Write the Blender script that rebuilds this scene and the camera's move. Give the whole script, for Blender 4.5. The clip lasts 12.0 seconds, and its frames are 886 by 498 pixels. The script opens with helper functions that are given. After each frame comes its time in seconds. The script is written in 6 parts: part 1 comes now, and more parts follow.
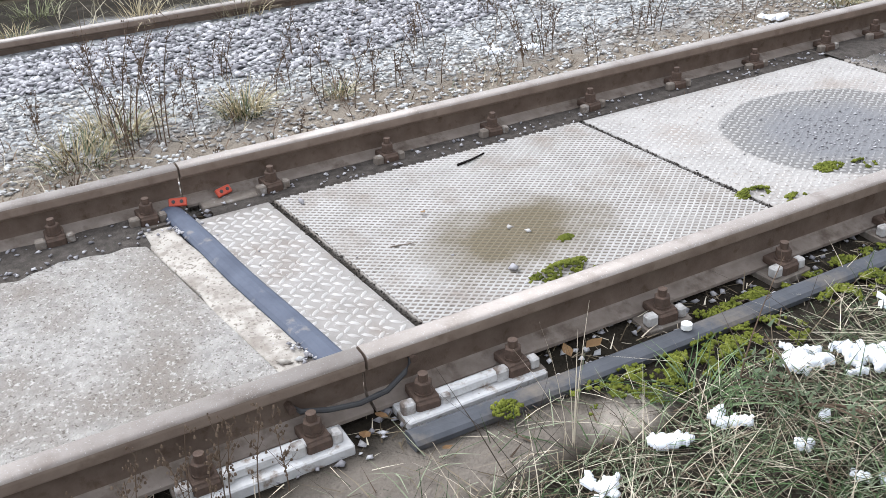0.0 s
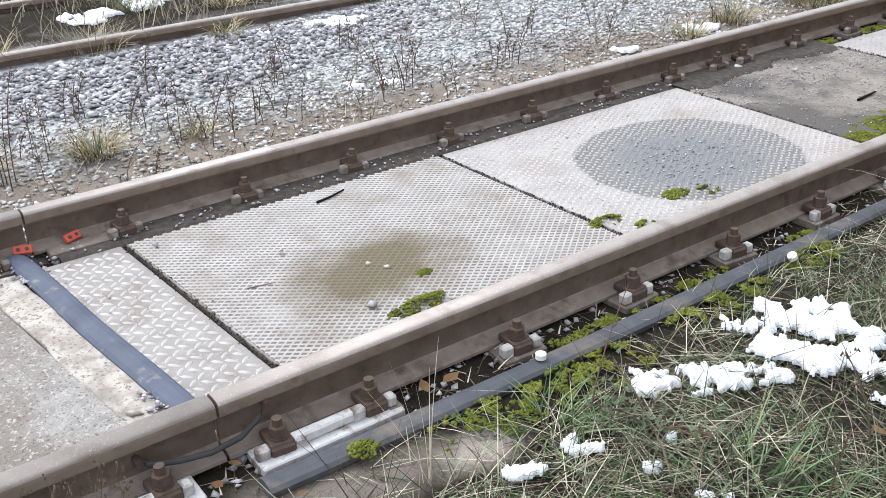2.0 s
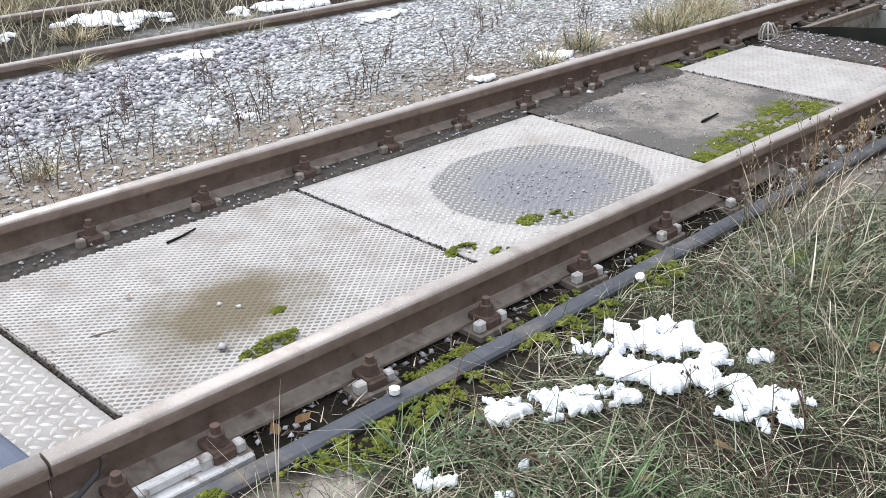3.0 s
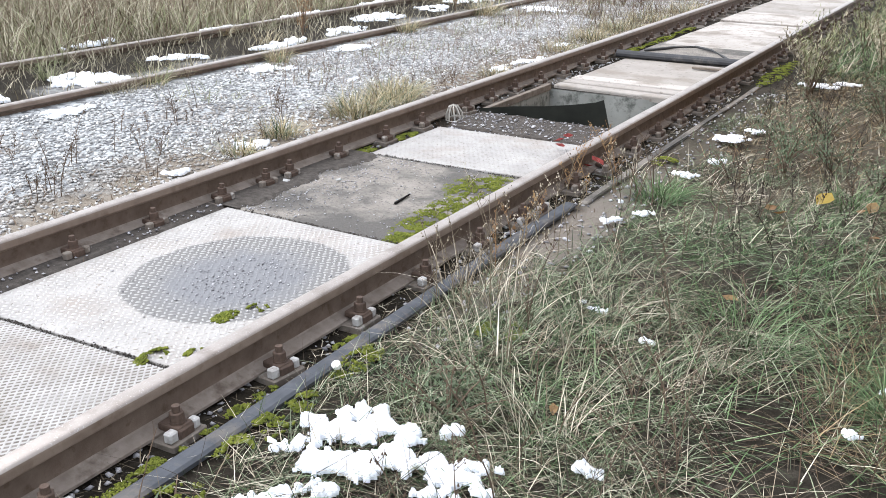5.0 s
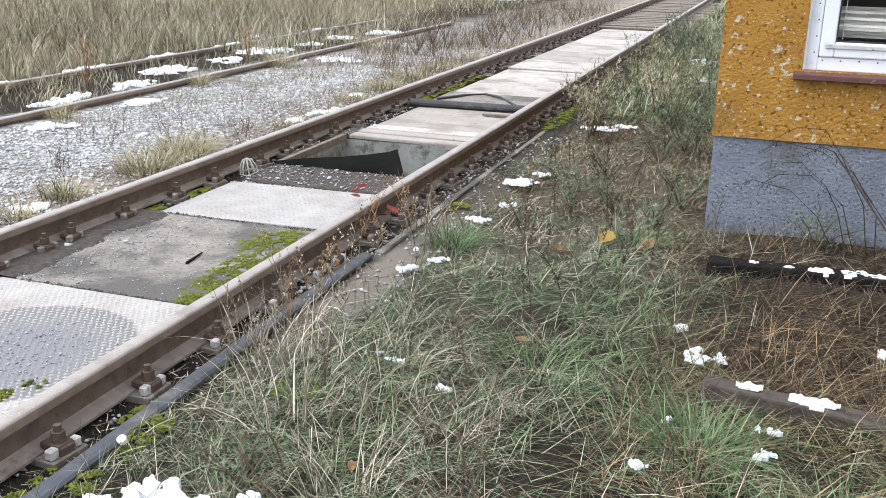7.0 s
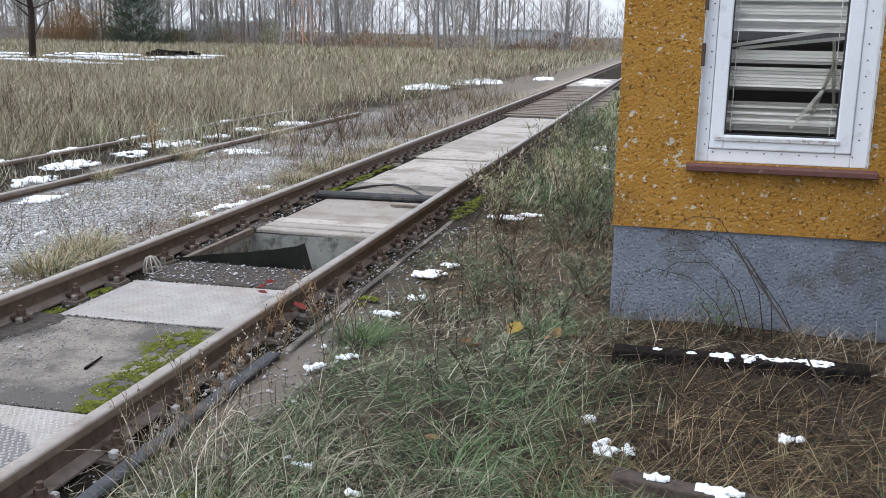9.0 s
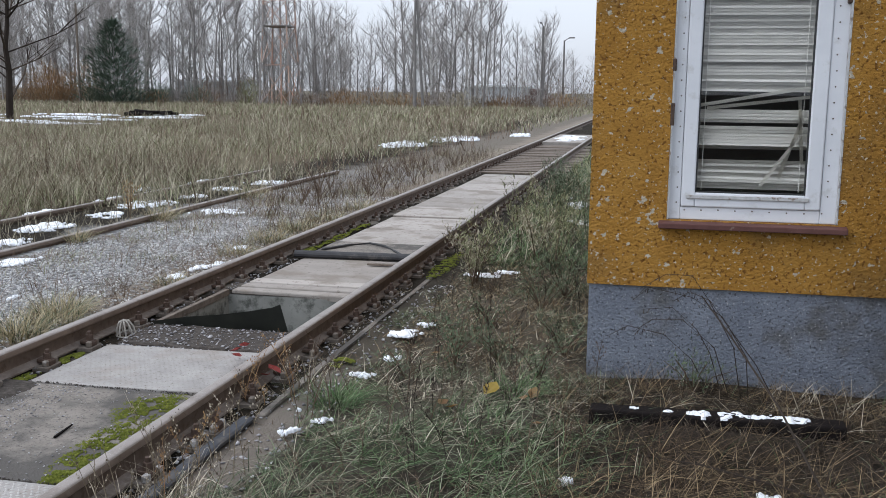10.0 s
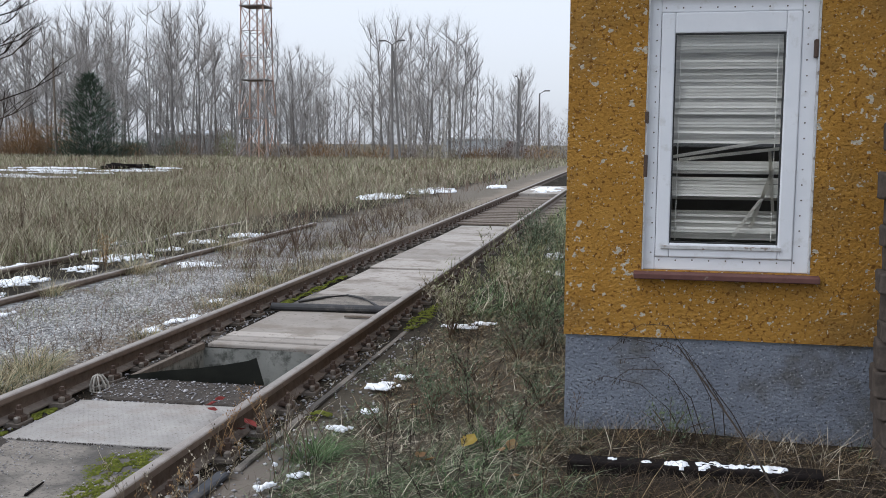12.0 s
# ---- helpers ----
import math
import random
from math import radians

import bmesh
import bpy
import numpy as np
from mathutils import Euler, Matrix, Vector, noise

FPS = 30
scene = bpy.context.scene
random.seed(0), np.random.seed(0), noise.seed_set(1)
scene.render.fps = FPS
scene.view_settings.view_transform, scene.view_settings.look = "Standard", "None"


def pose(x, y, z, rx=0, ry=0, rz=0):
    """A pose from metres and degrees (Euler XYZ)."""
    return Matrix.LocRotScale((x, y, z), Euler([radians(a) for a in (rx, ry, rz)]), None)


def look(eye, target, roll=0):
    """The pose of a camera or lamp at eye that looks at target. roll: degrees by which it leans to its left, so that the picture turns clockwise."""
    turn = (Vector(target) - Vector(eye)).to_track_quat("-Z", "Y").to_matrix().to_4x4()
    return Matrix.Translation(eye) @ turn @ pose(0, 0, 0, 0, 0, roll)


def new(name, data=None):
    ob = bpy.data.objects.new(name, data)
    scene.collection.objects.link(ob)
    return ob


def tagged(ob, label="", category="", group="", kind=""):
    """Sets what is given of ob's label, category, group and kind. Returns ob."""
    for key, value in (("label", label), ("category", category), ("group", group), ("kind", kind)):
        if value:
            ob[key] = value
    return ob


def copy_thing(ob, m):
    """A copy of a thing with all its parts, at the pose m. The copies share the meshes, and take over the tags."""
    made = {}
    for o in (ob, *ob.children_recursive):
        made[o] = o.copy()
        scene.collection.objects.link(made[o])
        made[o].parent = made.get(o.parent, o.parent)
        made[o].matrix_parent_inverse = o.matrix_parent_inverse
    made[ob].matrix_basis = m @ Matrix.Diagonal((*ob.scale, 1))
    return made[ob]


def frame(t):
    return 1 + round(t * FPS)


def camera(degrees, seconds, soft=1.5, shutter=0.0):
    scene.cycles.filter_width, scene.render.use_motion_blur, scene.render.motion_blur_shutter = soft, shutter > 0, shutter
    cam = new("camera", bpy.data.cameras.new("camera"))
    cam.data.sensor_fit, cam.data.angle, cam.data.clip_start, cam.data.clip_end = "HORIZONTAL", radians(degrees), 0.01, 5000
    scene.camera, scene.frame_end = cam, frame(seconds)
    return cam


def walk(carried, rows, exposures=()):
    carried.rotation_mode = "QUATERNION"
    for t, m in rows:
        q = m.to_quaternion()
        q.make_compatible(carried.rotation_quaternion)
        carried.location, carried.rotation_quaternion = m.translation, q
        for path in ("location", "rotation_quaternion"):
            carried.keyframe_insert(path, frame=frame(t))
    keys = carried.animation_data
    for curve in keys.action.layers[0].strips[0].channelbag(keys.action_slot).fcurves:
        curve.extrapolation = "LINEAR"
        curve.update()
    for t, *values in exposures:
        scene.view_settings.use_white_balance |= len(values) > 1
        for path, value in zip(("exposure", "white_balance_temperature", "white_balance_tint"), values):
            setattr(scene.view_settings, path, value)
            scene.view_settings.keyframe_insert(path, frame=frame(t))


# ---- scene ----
cam = camera(48.9, 12.0, soft=0.8)
PATH = [
    (0, (1.939, -0.74, 1.541), (0.376, 0.077, 0.598), -3.0),
    (0.5, (1.936, -0.734, 1.538), (0.38, 0.098, 0.597), -2.8),
    (1, (1.944, -0.721, 1.543), (0.404, 0.153, 0.612), -2.6),
    (1.5, (1.955, -0.699, 1.551), (0.445, 0.239, 0.635), -2.2),
    (2, (1.974, -0.663, 1.555), (0.516, 0.373, 0.659), -1.5),
    (2.5, (1.998, -0.617, 1.56), (0.597, 0.508, 0.681), -1.2),
    (3, (2.013, -0.564, 1.559), (0.69, 0.671, 0.71), -0.7),
    (3.5, (2.04, -0.519, 1.578), (0.831, 0.854, 0.77), 0.2),
    (3.7, (2.047, -0.501, 1.579), (0.88, 0.918, 0.789), 0.4),
    (5.5, (2.138, -0.44, 1.603), (1.286, 1.238, 0.928), 0.8),
    (6, (2.152, -0.416, 1.603), (1.393, 1.315, 0.948), 1.0),
    (6.5, (2.163, -0.404, 1.611), (1.49, 1.37, 0.978), 1.2),
    (7, (2.173, -0.397, 1.618), (1.569, 1.412, 1.016), 1.3),
    (9, (2.203, -0.374, 1.674), (1.752, 1.526, 1.242), 1.1),
    (9.5, (2.214, -0.377, 1.692), (1.781, 1.54, 1.32), 0.9),
    (10, (2.229, -0.361, 1.703), (1.812, 1.569, 1.383), 0.6),
    (10.5, (2.224, -0.377, 1.714), (1.829, 1.564, 1.436), 0.6),
    (11, (2.234, -0.372, 1.715), (1.849, 1.575, 1.468), 0.5),
    (11.5, (2.22, -0.383, 1.72), (1.845, 1.568, 1.491), 0.4),
    (12, (2.239, -0.375, 1.706), (1.863, 1.577, 1.491), 0.4),
]
walk(cam, [(t, look(eye, target, roll)) for t, eye, target, roll in PATH],
     [(0, 1.24, 6050, 10), (3.0, 1.26, 6050, 10), (5.5, 1.46, 6050, 10), (7.0, 1.42, 6050, 10), (9.0, 0.86, 5900, 10), (10.0, 0.5, 5900, 10), (12, 0.42, 5950, 10)])

# ---- light ----
world = bpy.data.worlds.new("overcast")
scene.world = world
world.use_nodes = True
wn, wl = world.node_tree.nodes, world.node_tree.links
sky = wn.new("ShaderNodeTexSky")
sky.sky_type = "NISHITA"
sky.sun_disc = False
sky.sun_elevation, sky.sun_rotation = radians(52), radians(250)
sky.air_density, sky.dust_density, sky.ozone_density = 1.0, 3.0, 1.0
hue = wn.new("ShaderNodeHueSaturation")
hue.inputs["Saturation"].default_value = 0.27
wl.new(sky.outputs[0], hue.inputs["Color"])
cloud = wn.new("ShaderNodeMix")
cloud.data_type = "RGBA"
cloud.inputs[0].default_value = 0.6
cloud.inputs[7].default_value = (4.9, 4.95, 5.08, 1)
wl.new(hue.outputs[0], cloud.inputs[6])
wl.new(cloud.outputs[2], wn["Background"].inputs["Color"])
wn["Background"].inputs["Strength"].default_value = 0.15
sun_data = bpy.data.lights.new("sun", "SUN")
sun_data.energy, sun_data.angle, sun_data.color = 1.1, radians(50), (1.0, 0.98, 0.95)
sun = new("sun", sun_data)
sun.matrix_world = look((0, 0, 0), (0.6, 0.22, -0.8))

R = random.Random(7)
NP = np.random.default_rng(11)


# ---- helpers of the place ----
def part(name, bm, material, parent=None, label=""):
    me = bpy.data.meshes.new(name)
    bm.to_mesh(me)
    bm.free()
    me.materials.append(material)
    ob = new(name, me)
    if parent is not None:
        ob.parent = parent
    if label:
        ob["label"] = label
    return ob


def shared(name, me, parent, m):
    ob = new(name, me)
    ob.parent = parent
    ob.matrix_basis = m
    return ob


def thing(name, label, category, m=None, group="", kind=""):
    ob = new(name)
    ob.empty_display_size = 0.05
    if m is not None:
        ob.matrix_basis = m
    return tagged(ob, label, category, group, kind)


def box(bm, x0, x1, y0, y1, z0, z1, bevel=0.0, seg=1):
    r = bmesh.ops.create_cube(bm, size=1.0)
    bmesh.ops.transform(bm, verts=r["verts"], matrix=Matrix.Translation(((x0 + x1) / 2, (y0 + y1) / 2, (z0 + z1) / 2))
                        @ Matrix.Diagonal((x1 - x0, y1 - y0, z1 - z0, 1)))
    if bevel:
        edges = list({e for v in r["verts"] for e in v.link_edges})
        bmesh.ops.bevel(bm, geom=edges, offset=bevel, segments=seg, affect="EDGES", profile=0.5)


def boxed(x0, x1, y0, y1, z0, z1, bevel=0.0, seg=1):
    bm = bmesh.new()
    box(bm, x0, x1, y0, y1, z0, z1, bevel, seg)
    return bm


def cyl(bm, p, q, r0, r1=None, n=10):
    p, q = Vector(p), Vector(q)
    d = q - p
    r = bmesh.ops.create_cone(bm, cap_ends=True, segments=n, radius1=r0, radius2=r0 if r1 is None else r1, depth=d.length)
    bmesh.ops.transform(bm, verts=r["verts"], matrix=Matrix.Translation((p + q) / 2) @ d.to_track_quat("Z", "Y").to_matrix().to_4x4())


def rough(bm, amount, scale=8.0, z=1.0):
    for v in bm.verts:
        n = noise.noise_vector(v.co * scale)
        v.co += Vector((n.x * amount, n.y * amount, n.z * amount * z))


def tube_path(bm, pts, r0, r1, n=5):
    rings = []
    pts = [Vector(p) for p in pts]
    for i, p in enumerate(pts):
        d = (pts[min(i + 1, len(pts) - 1)] - pts[max(i - 1, 0)]).normalized()
        a = d.orthogonal().normalized()
        b = d.cross(a)
        r = r0 + (r1 - r0) * i / (len(pts) - 1)
        rings.append([bm.verts.new(p + (a * math.cos(t) + b * math.sin(t)) * r) for t in (2 * math.pi * k / n for k in range(n))])
    for A, B in zip(rings, rings[1:]):
        for k in range(n):
            bm.faces.new((A[k], A[(k + 1) % n], B[(k + 1) % n], B[k]))
    for ring in (rings[0][::-1], rings[-1]):
        bm.faces.new(ring)


def np_mesh(name, verts, faces, material, smooth=False):
    """A mesh from arrays: verts (n, 3), faces (m, 3 or 4)."""
    me = bpy.data.meshes.new(name)
    verts, faces = np.asarray(verts, np.float32), np.asarray(faces, np.int32)
    k = faces.shape[1]
    me.vertices.add(len(verts))
    me.vertices.foreach_set("co", verts.ravel())
    me.loops.add(faces.size)
    me.loops.foreach_set("vertex_index", faces.ravel())
    me.polygons.add(len(faces))
    me.polygons.foreach_set("loop_start", np.arange(0, faces.size, k, dtype=np.int32))
    if smooth:
        me.polygons.foreach_set("use_smooth", np.ones(len(faces), bool))
    me.update(calc_edges=True)
    me.materials.append(material)
    return me


def blades(roots, length, width, azimuth, lean, droop, segs=3):
    """Ribbons that rise from their roots, lean and droop: arrays of verts and quads."""
    n = len(roots)
    s = np.linspace(0, 1, segs + 1)[None, :]
    L, a = length[:, None], azimuth[:, None]
    out = L * (lean[:, None] * s + droop[:, None] * s * s)
    up = L * (s * np.sqrt(np.clip(1 - lean[:, None] ** 2, 0.02, 1)) - 0.6 * droop[:, None] * s * s)
    up = np.maximum(up, 0.004 + 0.01 * s)
    cx, cy, cz = roots[:, 0:1] + np.cos(a) * out, roots[:, 1:2] + np.sin(a) * out, roots[:, 2:3] + up
    w = width[:, None] * (1 - 0.85 * s ** 1.5) / 2
    turn = a + np.pi / 2 + NP.uniform(-0.6, 0.6, (n, 1))
    dx, dy = np.cos(turn) * w, np.sin(turn) * w
    v = np.stack([np.stack([cx - dx, cy - dy, cz], -1), np.stack([cx + dx, cy + dy, cz + w * 0.3], -1)], 2)
    k = 2 * (segs + 1)
    i = (np.arange(n) * k)[:, None] + 2 * np.arange(segs)[None, :]
    f = np.stack([i, i + 1, i + 3, i + 2], -1).reshape(-1, 4)
    return v.reshape(-1, 3), f


def stones(centres, size, flat=0.6):
    """Angular stones: squashed, turned octahedra with displaced corners."""
    n = len(centres)
    base = np.array([(1, 0, 0), (0, 1, 0), (-1, 0, 0), (0, -1, 0), (0, 0, 1), (0, 0, -1)], float)
    tri = np.array([(0, 1, 4), (1, 2, 4), (2, 3, 4), (3, 0, 4), (1, 0, 5), (2, 1, 5), (3, 2, 5), (0, 3, 5)])
    v = base[None] * NP.uniform(0.65, 1.25, (n, 6, 1)) + NP.uniform(-0.28, 0.28, (n, 6, 3))
    v *= (size[:, None] * NP.uniform(0.7, 1.2, (n, 3)))[:, None, :]
    v[:, :, 2] *= flat
    t, p = NP.uniform(0, 6.28, n), NP.uniform(-0.5, 0.5, n)
    x, y, z = v[..., 0], v[..., 1], v[..., 2]
    x, z = x * np.cos(p)[:, None] - z * np.sin(p)[:, None], x * np.sin(p)[:, None] + z * np.cos(p)[:, None]
    x, y = x * np.cos(t)[:, None] - y * np.sin(t)[:, None], x * np.sin(t)[:, None] + y * np.cos(t)[:, None]
    v = np.stack([x, y, z], -1) + centres[:, None, :]
    f = (np.arange(n) * 6)[:, None, None] + tri[None]
    return v.reshape(-1, 3), f.reshape(-1, 3)


# ---- materials ----
def material(name, colours, scale=6.0, rough_=0.85, bump=0.3, bump_scale=60.0, metal=0.0, stain=None, stain_scale=1.5,
             stain_at=(0.5, 0.62), island=0.0, piece=0.0, spec=0.3, dist=0.004, fleck=None, fleck_scale=120.0, fleck_at=(0.68, 0.72)):
    """Noise between colours, a large stain, fine flecks, bump, and variation from piece to piece."""
    m = bpy.data.materials.new(name)
    m.use_nodes = True
    nt = m.node_tree
    bsdf = nt.nodes["Principled BSDF"]
    geo = nt.nodes.new("ShaderNodeNewGeometry")

    def noise_node(s, detail=6.0, offset=0.0):
        nz = nt.nodes.new("ShaderNodeTexNoise")
        nz.inputs["Scale"].default_value, nz.inputs["Detail"].default_value = s, detail
        nz.inputs["Roughness"].default_value = 0.62
        if offset:
            mp = nt.nodes.new("ShaderNodeMapping")
            mp.inputs["Location"].default_value = (offset, offset * 0.7, offset * 1.3)
            nt.links.new(geo.outputs["Position"], mp.inputs["Vector"])
            nt.links.new(mp.outputs[0], nz.inputs["Vector"])
        else:
            nt.links.new(geo.outputs["Position"], nz.inputs["Vector"])
        return nz

    def mixed(fac, a, b):
        mx = nt.nodes.new("ShaderNodeMix")
        mx.data_type = "RGBA"
        for sock, val in ((mx.inputs[0], fac), (mx.inputs[6], a), (mx.inputs[7], b)):
            if isinstance(val, tuple):
                sock.default_value = (*val, 1)
            elif isinstance(val, float):
                sock.default_value = val
            else:
                nt.links.new(val, sock)
        return mx.outputs[2]

    def ramp(src, lo, hi):
        mr = nt.nodes.new("ShaderNodeMapRange")
        mr.inputs["From Min"].default_value, mr.inputs["From Max"].default_value = lo, hi
        nt.links.new(src, mr.inputs["Value"])
        return mr.outputs[0]

    cr = nt.nodes.new("ShaderNodeValToRGB")
    els = cr.color_ramp.elements
    while len(els) < len(colours):
        els.new(0.5)
    for i, c in enumerate(colours):
        els[i].position, els[i].color = 0.25 + 0.5 * i / max(len(colours) - 1, 1), (*c, 1)
    src = noise_node(scale).outputs["Fac"]
    if island or piece:
        if island:
            rnd, amount = geo.outputs["Random Per Island"], island
        else:
            rnd, amount = nt.nodes.new("ShaderNodeObjectInfo").outputs["Random"], piece
        mx = nt.nodes.new("ShaderNodeMix")
        mx.inputs[0].default_value = amount
        nt.links.new(src, mx.inputs[2])
        nt.links.new(ramp(rnd, -0.4, 1.4), mx.inputs[3])
        mx2 = nt.nodes.new("ShaderNodeMapRange")
        mx2.inputs["From Min"].default_value, mx2.inputs["From Max"].default_value = 0.2, 0.8
        mx2.inputs["To Min"].default_value, mx2.inputs["To Max"].default_value = 0.2, 0.8
        nt.links.new(mx.outputs[0], mx2.inputs["Value"])
        src = mx2.outputs[0]
    nt.links.new(src, cr.inputs["Fac"])
    colour = cr.outputs["Color"]
    if stain:
        colour = mixed(ramp(noise_node(stain_scale, 8, 3.1).outputs["Fac"], *stain_at), colour, stain)
    if fleck:
        colour = mixed(ramp(noise_node(fleck_scale, 3, 5.7).outputs["Fac"], *fleck_at), colour, fleck)
    nt.links.new(colour, bsdf.inputs["Base Color"])
    bsdf.inputs["Roughness"].default_value, bsdf.inputs["Metallic"].default_value = rough_, metal
    bsdf.inputs["Specular IOR Level"].default_value = spec
    if bump:
        b = nt.nodes.new("ShaderNodeBump")
        b.inputs["Strength"].default_value, b.inputs["Distance"].default_value = bump, dist
        nt.links.new(noise_node(bump_scale, 5, 1.7).outputs["Fac"], b.inputs["Height"])
        nt.links.new(b.outputs[0], bsdf.inputs["Normal"])
    return m


def blot(m, centre, radii, colour, soft=(0.7, 1.0), wobble=0.25, angle=0.0, scale=4.0, amount=1.0, rough_to=None):
    """Adds to a material a stain of its own shape: an uneven ellipse round a place."""
    nt = m.node_tree
    bsdf = nt.nodes["Principled BSDF"]
    geo = nt.nodes.new("ShaderNodeNewGeometry")
    mp = nt.nodes.new("ShaderNodeMapping")
    mp.vector_type = "TEXTURE"
    mp.inputs["Location"].default_value = (*centre, 0)
    mp.inputs["Rotation"].default_value = (0, 0, radians(angle))
    mp.inputs["Scale"].default_value = (radii[0], radii[1], 1000)
    nt.links.new(geo.outputs["Position"], mp.inputs["Vector"])
    ln = nt.nodes.new("ShaderNodeVectorMath")
    ln.operation = "LENGTH"
    nt.links.new(mp.outputs[0], ln.inputs[0])
    nz = nt.nodes.new("ShaderNodeTexNoise")
    nz.inputs["Scale"].default_value, nz.inputs["Detail"].default_value = scale, 7
    nt.links.new(geo.outputs["Position"], nz.inputs["Vector"])
    add = nt.nodes.new("ShaderNodeMath")
    add.operation = "MULTIPLY_ADD"
    add.inputs[1].default_value = 2 * wobble
    nt.links.new(nz.outputs["Fac"], add.inputs[0])
    nt.links.new(ln.outputs["Value"], add.inputs[2])
    mr = nt.nodes.new("ShaderNodeMapRange")
    mr.inputs["From Min"].default_value, mr.inputs["From Max"].default_value = soft[1] + wobble, soft[0] + wobble
    mr.inputs["To Max"].default_value = amount
    nt.links.new(add.outputs[0], mr.inputs["Value"])
    mx = nt.nodes.new("ShaderNodeMix")
    mx.data_type = "RGBA"
    nt.links.new(mr.outputs[0], mx.inputs[0])
    nt.links.new(bsdf.inputs["Base Color"].links[0].from_socket, mx.inputs[6])
    mx.inputs[7].default_value = (*colour, 1)
    nt.links.new(mx.outputs[2], bsdf.inputs["Base Color"])


def flecks(m, colour, scale, lo, hi, offset, patch=0.0):
    """Adds spots: fine noise above a threshold; patch: gathered where a coarse noise is high."""
    nt = m.node_tree
    bsdf = nt.nodes["Principled BSDF"]
    geo = nt.nodes.new("ShaderNodeNewGeometry")
    mp = nt.nodes.new("ShaderNodeMapping")
    mp.inputs["Location"].default_value = (offset, offset * 2, offset * 3)
    nt.links.new(geo.outputs["Position"], mp.inputs["Vector"])
    nz = nt.nodes.new("ShaderNodeTexNoise")
    nz.inputs["Scale"].default_value, nz.inputs["Detail"].default_value = scale, 5
    nt.links.new(mp.outputs[0], nz.inputs["Vector"])
    value = nz.outputs["Fac"]
    if patch:
        big_ = nt.nodes.new("ShaderNodeTexNoise")
        big_.inputs["Scale"].default_value = patch
        nt.links.new(mp.outputs[0], big_.inputs["Vector"])
        ma = nt.nodes.new("ShaderNodeMath")
        ma.operation = "MULTIPLY_ADD"
        ma.inputs[1].default_value = 0.28
        nt.links.new(big_.outputs["Fac"], ma.inputs[0])
        nt.links.new(value, ma.inputs[2])
        sb = nt.nodes.new("ShaderNodeMath")
        sb.operation = "SUBTRACT"
        sb.inputs[1].default_value = 0.14
        nt.links.new(ma.outputs[0], sb.inputs[0])
        value = sb.outputs[0]
    mr = nt.nodes.new("ShaderNodeMapRange")
    mr.inputs["From Min"].default_value, mr.inputs["From Max"].default_value = lo, hi
    nt.links.new(value, mr.inputs["Value"])
    mx = nt.nodes.new("ShaderNodeMix")
    mx.data_type = "RGBA"
    nt.links.new(mr.outputs[0], mx.inputs[0])
    nt.links.new(bsdf.inputs["Base Color"].links[0].from_socket, mx.inputs[6])
    mx.inputs[7].default_value = (*colour, 1)
    nt.links.new(mx.outputs[2], bsdf.inputs["Base Color"])


RUST = material("rail_rust", [(0.15, 0.11, 0.085), (0.2, 0.152, 0.12), (0.25, 0.195, 0.155)], 9, 0.6, 0.2, 180, 0.15, stain=(0.13, 0.092, 0.066), stain_scale=16, stain_at=(0.55, 0.75), spec=0.35)
# web rust, darkened to carry the shade beneath the overhanging head
SHADED_WEB_RUST = material("shaded_rail_web_rust", [(0.085, 0.06, 0.045), (0.12, 0.088, 0.068), (0.155, 0.118, 0.092)], 12, 0.75, 0.3, 220, 0.1, stain=(0.07, 0.045, 0.03), stain_scale=20, stain_at=(0.55, 0.72), spec=0.2)
FOOT_RUST = material("dusty_rail_foot", [(0.15, 0.12, 0.098), (0.21, 0.175, 0.148), (0.27, 0.23, 0.2)], 14, 0.85, 0.3, 220, 0.05, stain=(0.1, 0.075, 0.058), stain_scale=12, stain_at=(0.52, 0.7), spec=0.2)
HEAD = material("worn_rail_head", [(0.25, 0.215, 0.19), (0.35, 0.31, 0.28)], 8, 0.42, 0.3, 260, 0.2, stain=(0.2, 0.165, 0.14), stain_scale=9, stain_at=(0.5, 0.7), fleck=(0.44, 0.42, 0.4), fleck_scale=180, fleck_at=(0.62, 0.68), spec=0.45)
BOLT = material("bolt_rust", [(0.06, 0.042, 0.033), (0.12, 0.08, 0.06)], 60, 0.7, 0.4, 300, 0.2)
WHITE_RIB = material("worn_white_paint", [(0.42, 0.41, 0.4), (0.62, 0.62, 0.62)], 25, 0.55, 0.25, 150, 0.1, stain=(0.24, 0.19, 0.15), stain_scale=22, stain_at=(0.54, 0.66))
RIB = material("dull_rib_steel", [(0.13, 0.105, 0.085), (0.24, 0.21, 0.18)], 30, 0.7, 0.3, 150, 0.2, stain=(0.42, 0.4, 0.38), stain_scale=14, stain_at=(0.56, 0.68))
PLATE_A = material("bright_tread_steel", [(0.17, 0.155, 0.14), (0.29, 0.27, 0.25)], 9, 0.6, 0.2, 200, 0.0, stain=(0.14, 0.105, 0.08), stain_scale=5, stain_at=(0.52, 0.72), spec=0.5, fleck=(0.38, 0.36, 0.34), fleck_scale=70, fleck_at=(0.6, 0.7))
PLATE_B = material("brown_tread_steel", [(0.12, 0.1, 0.082), (0.21, 0.185, 0.16)], 4, 0.65, 0.25, 200, 0.0, stain=(0.29, 0.27, 0.25), stain_scale=2.6, stain_at=(0.52, 0.7), spec=0.45, fleck=(0.085, 0.07, 0.056), fleck_scale=55, fleck_at=(0.58, 0.68))
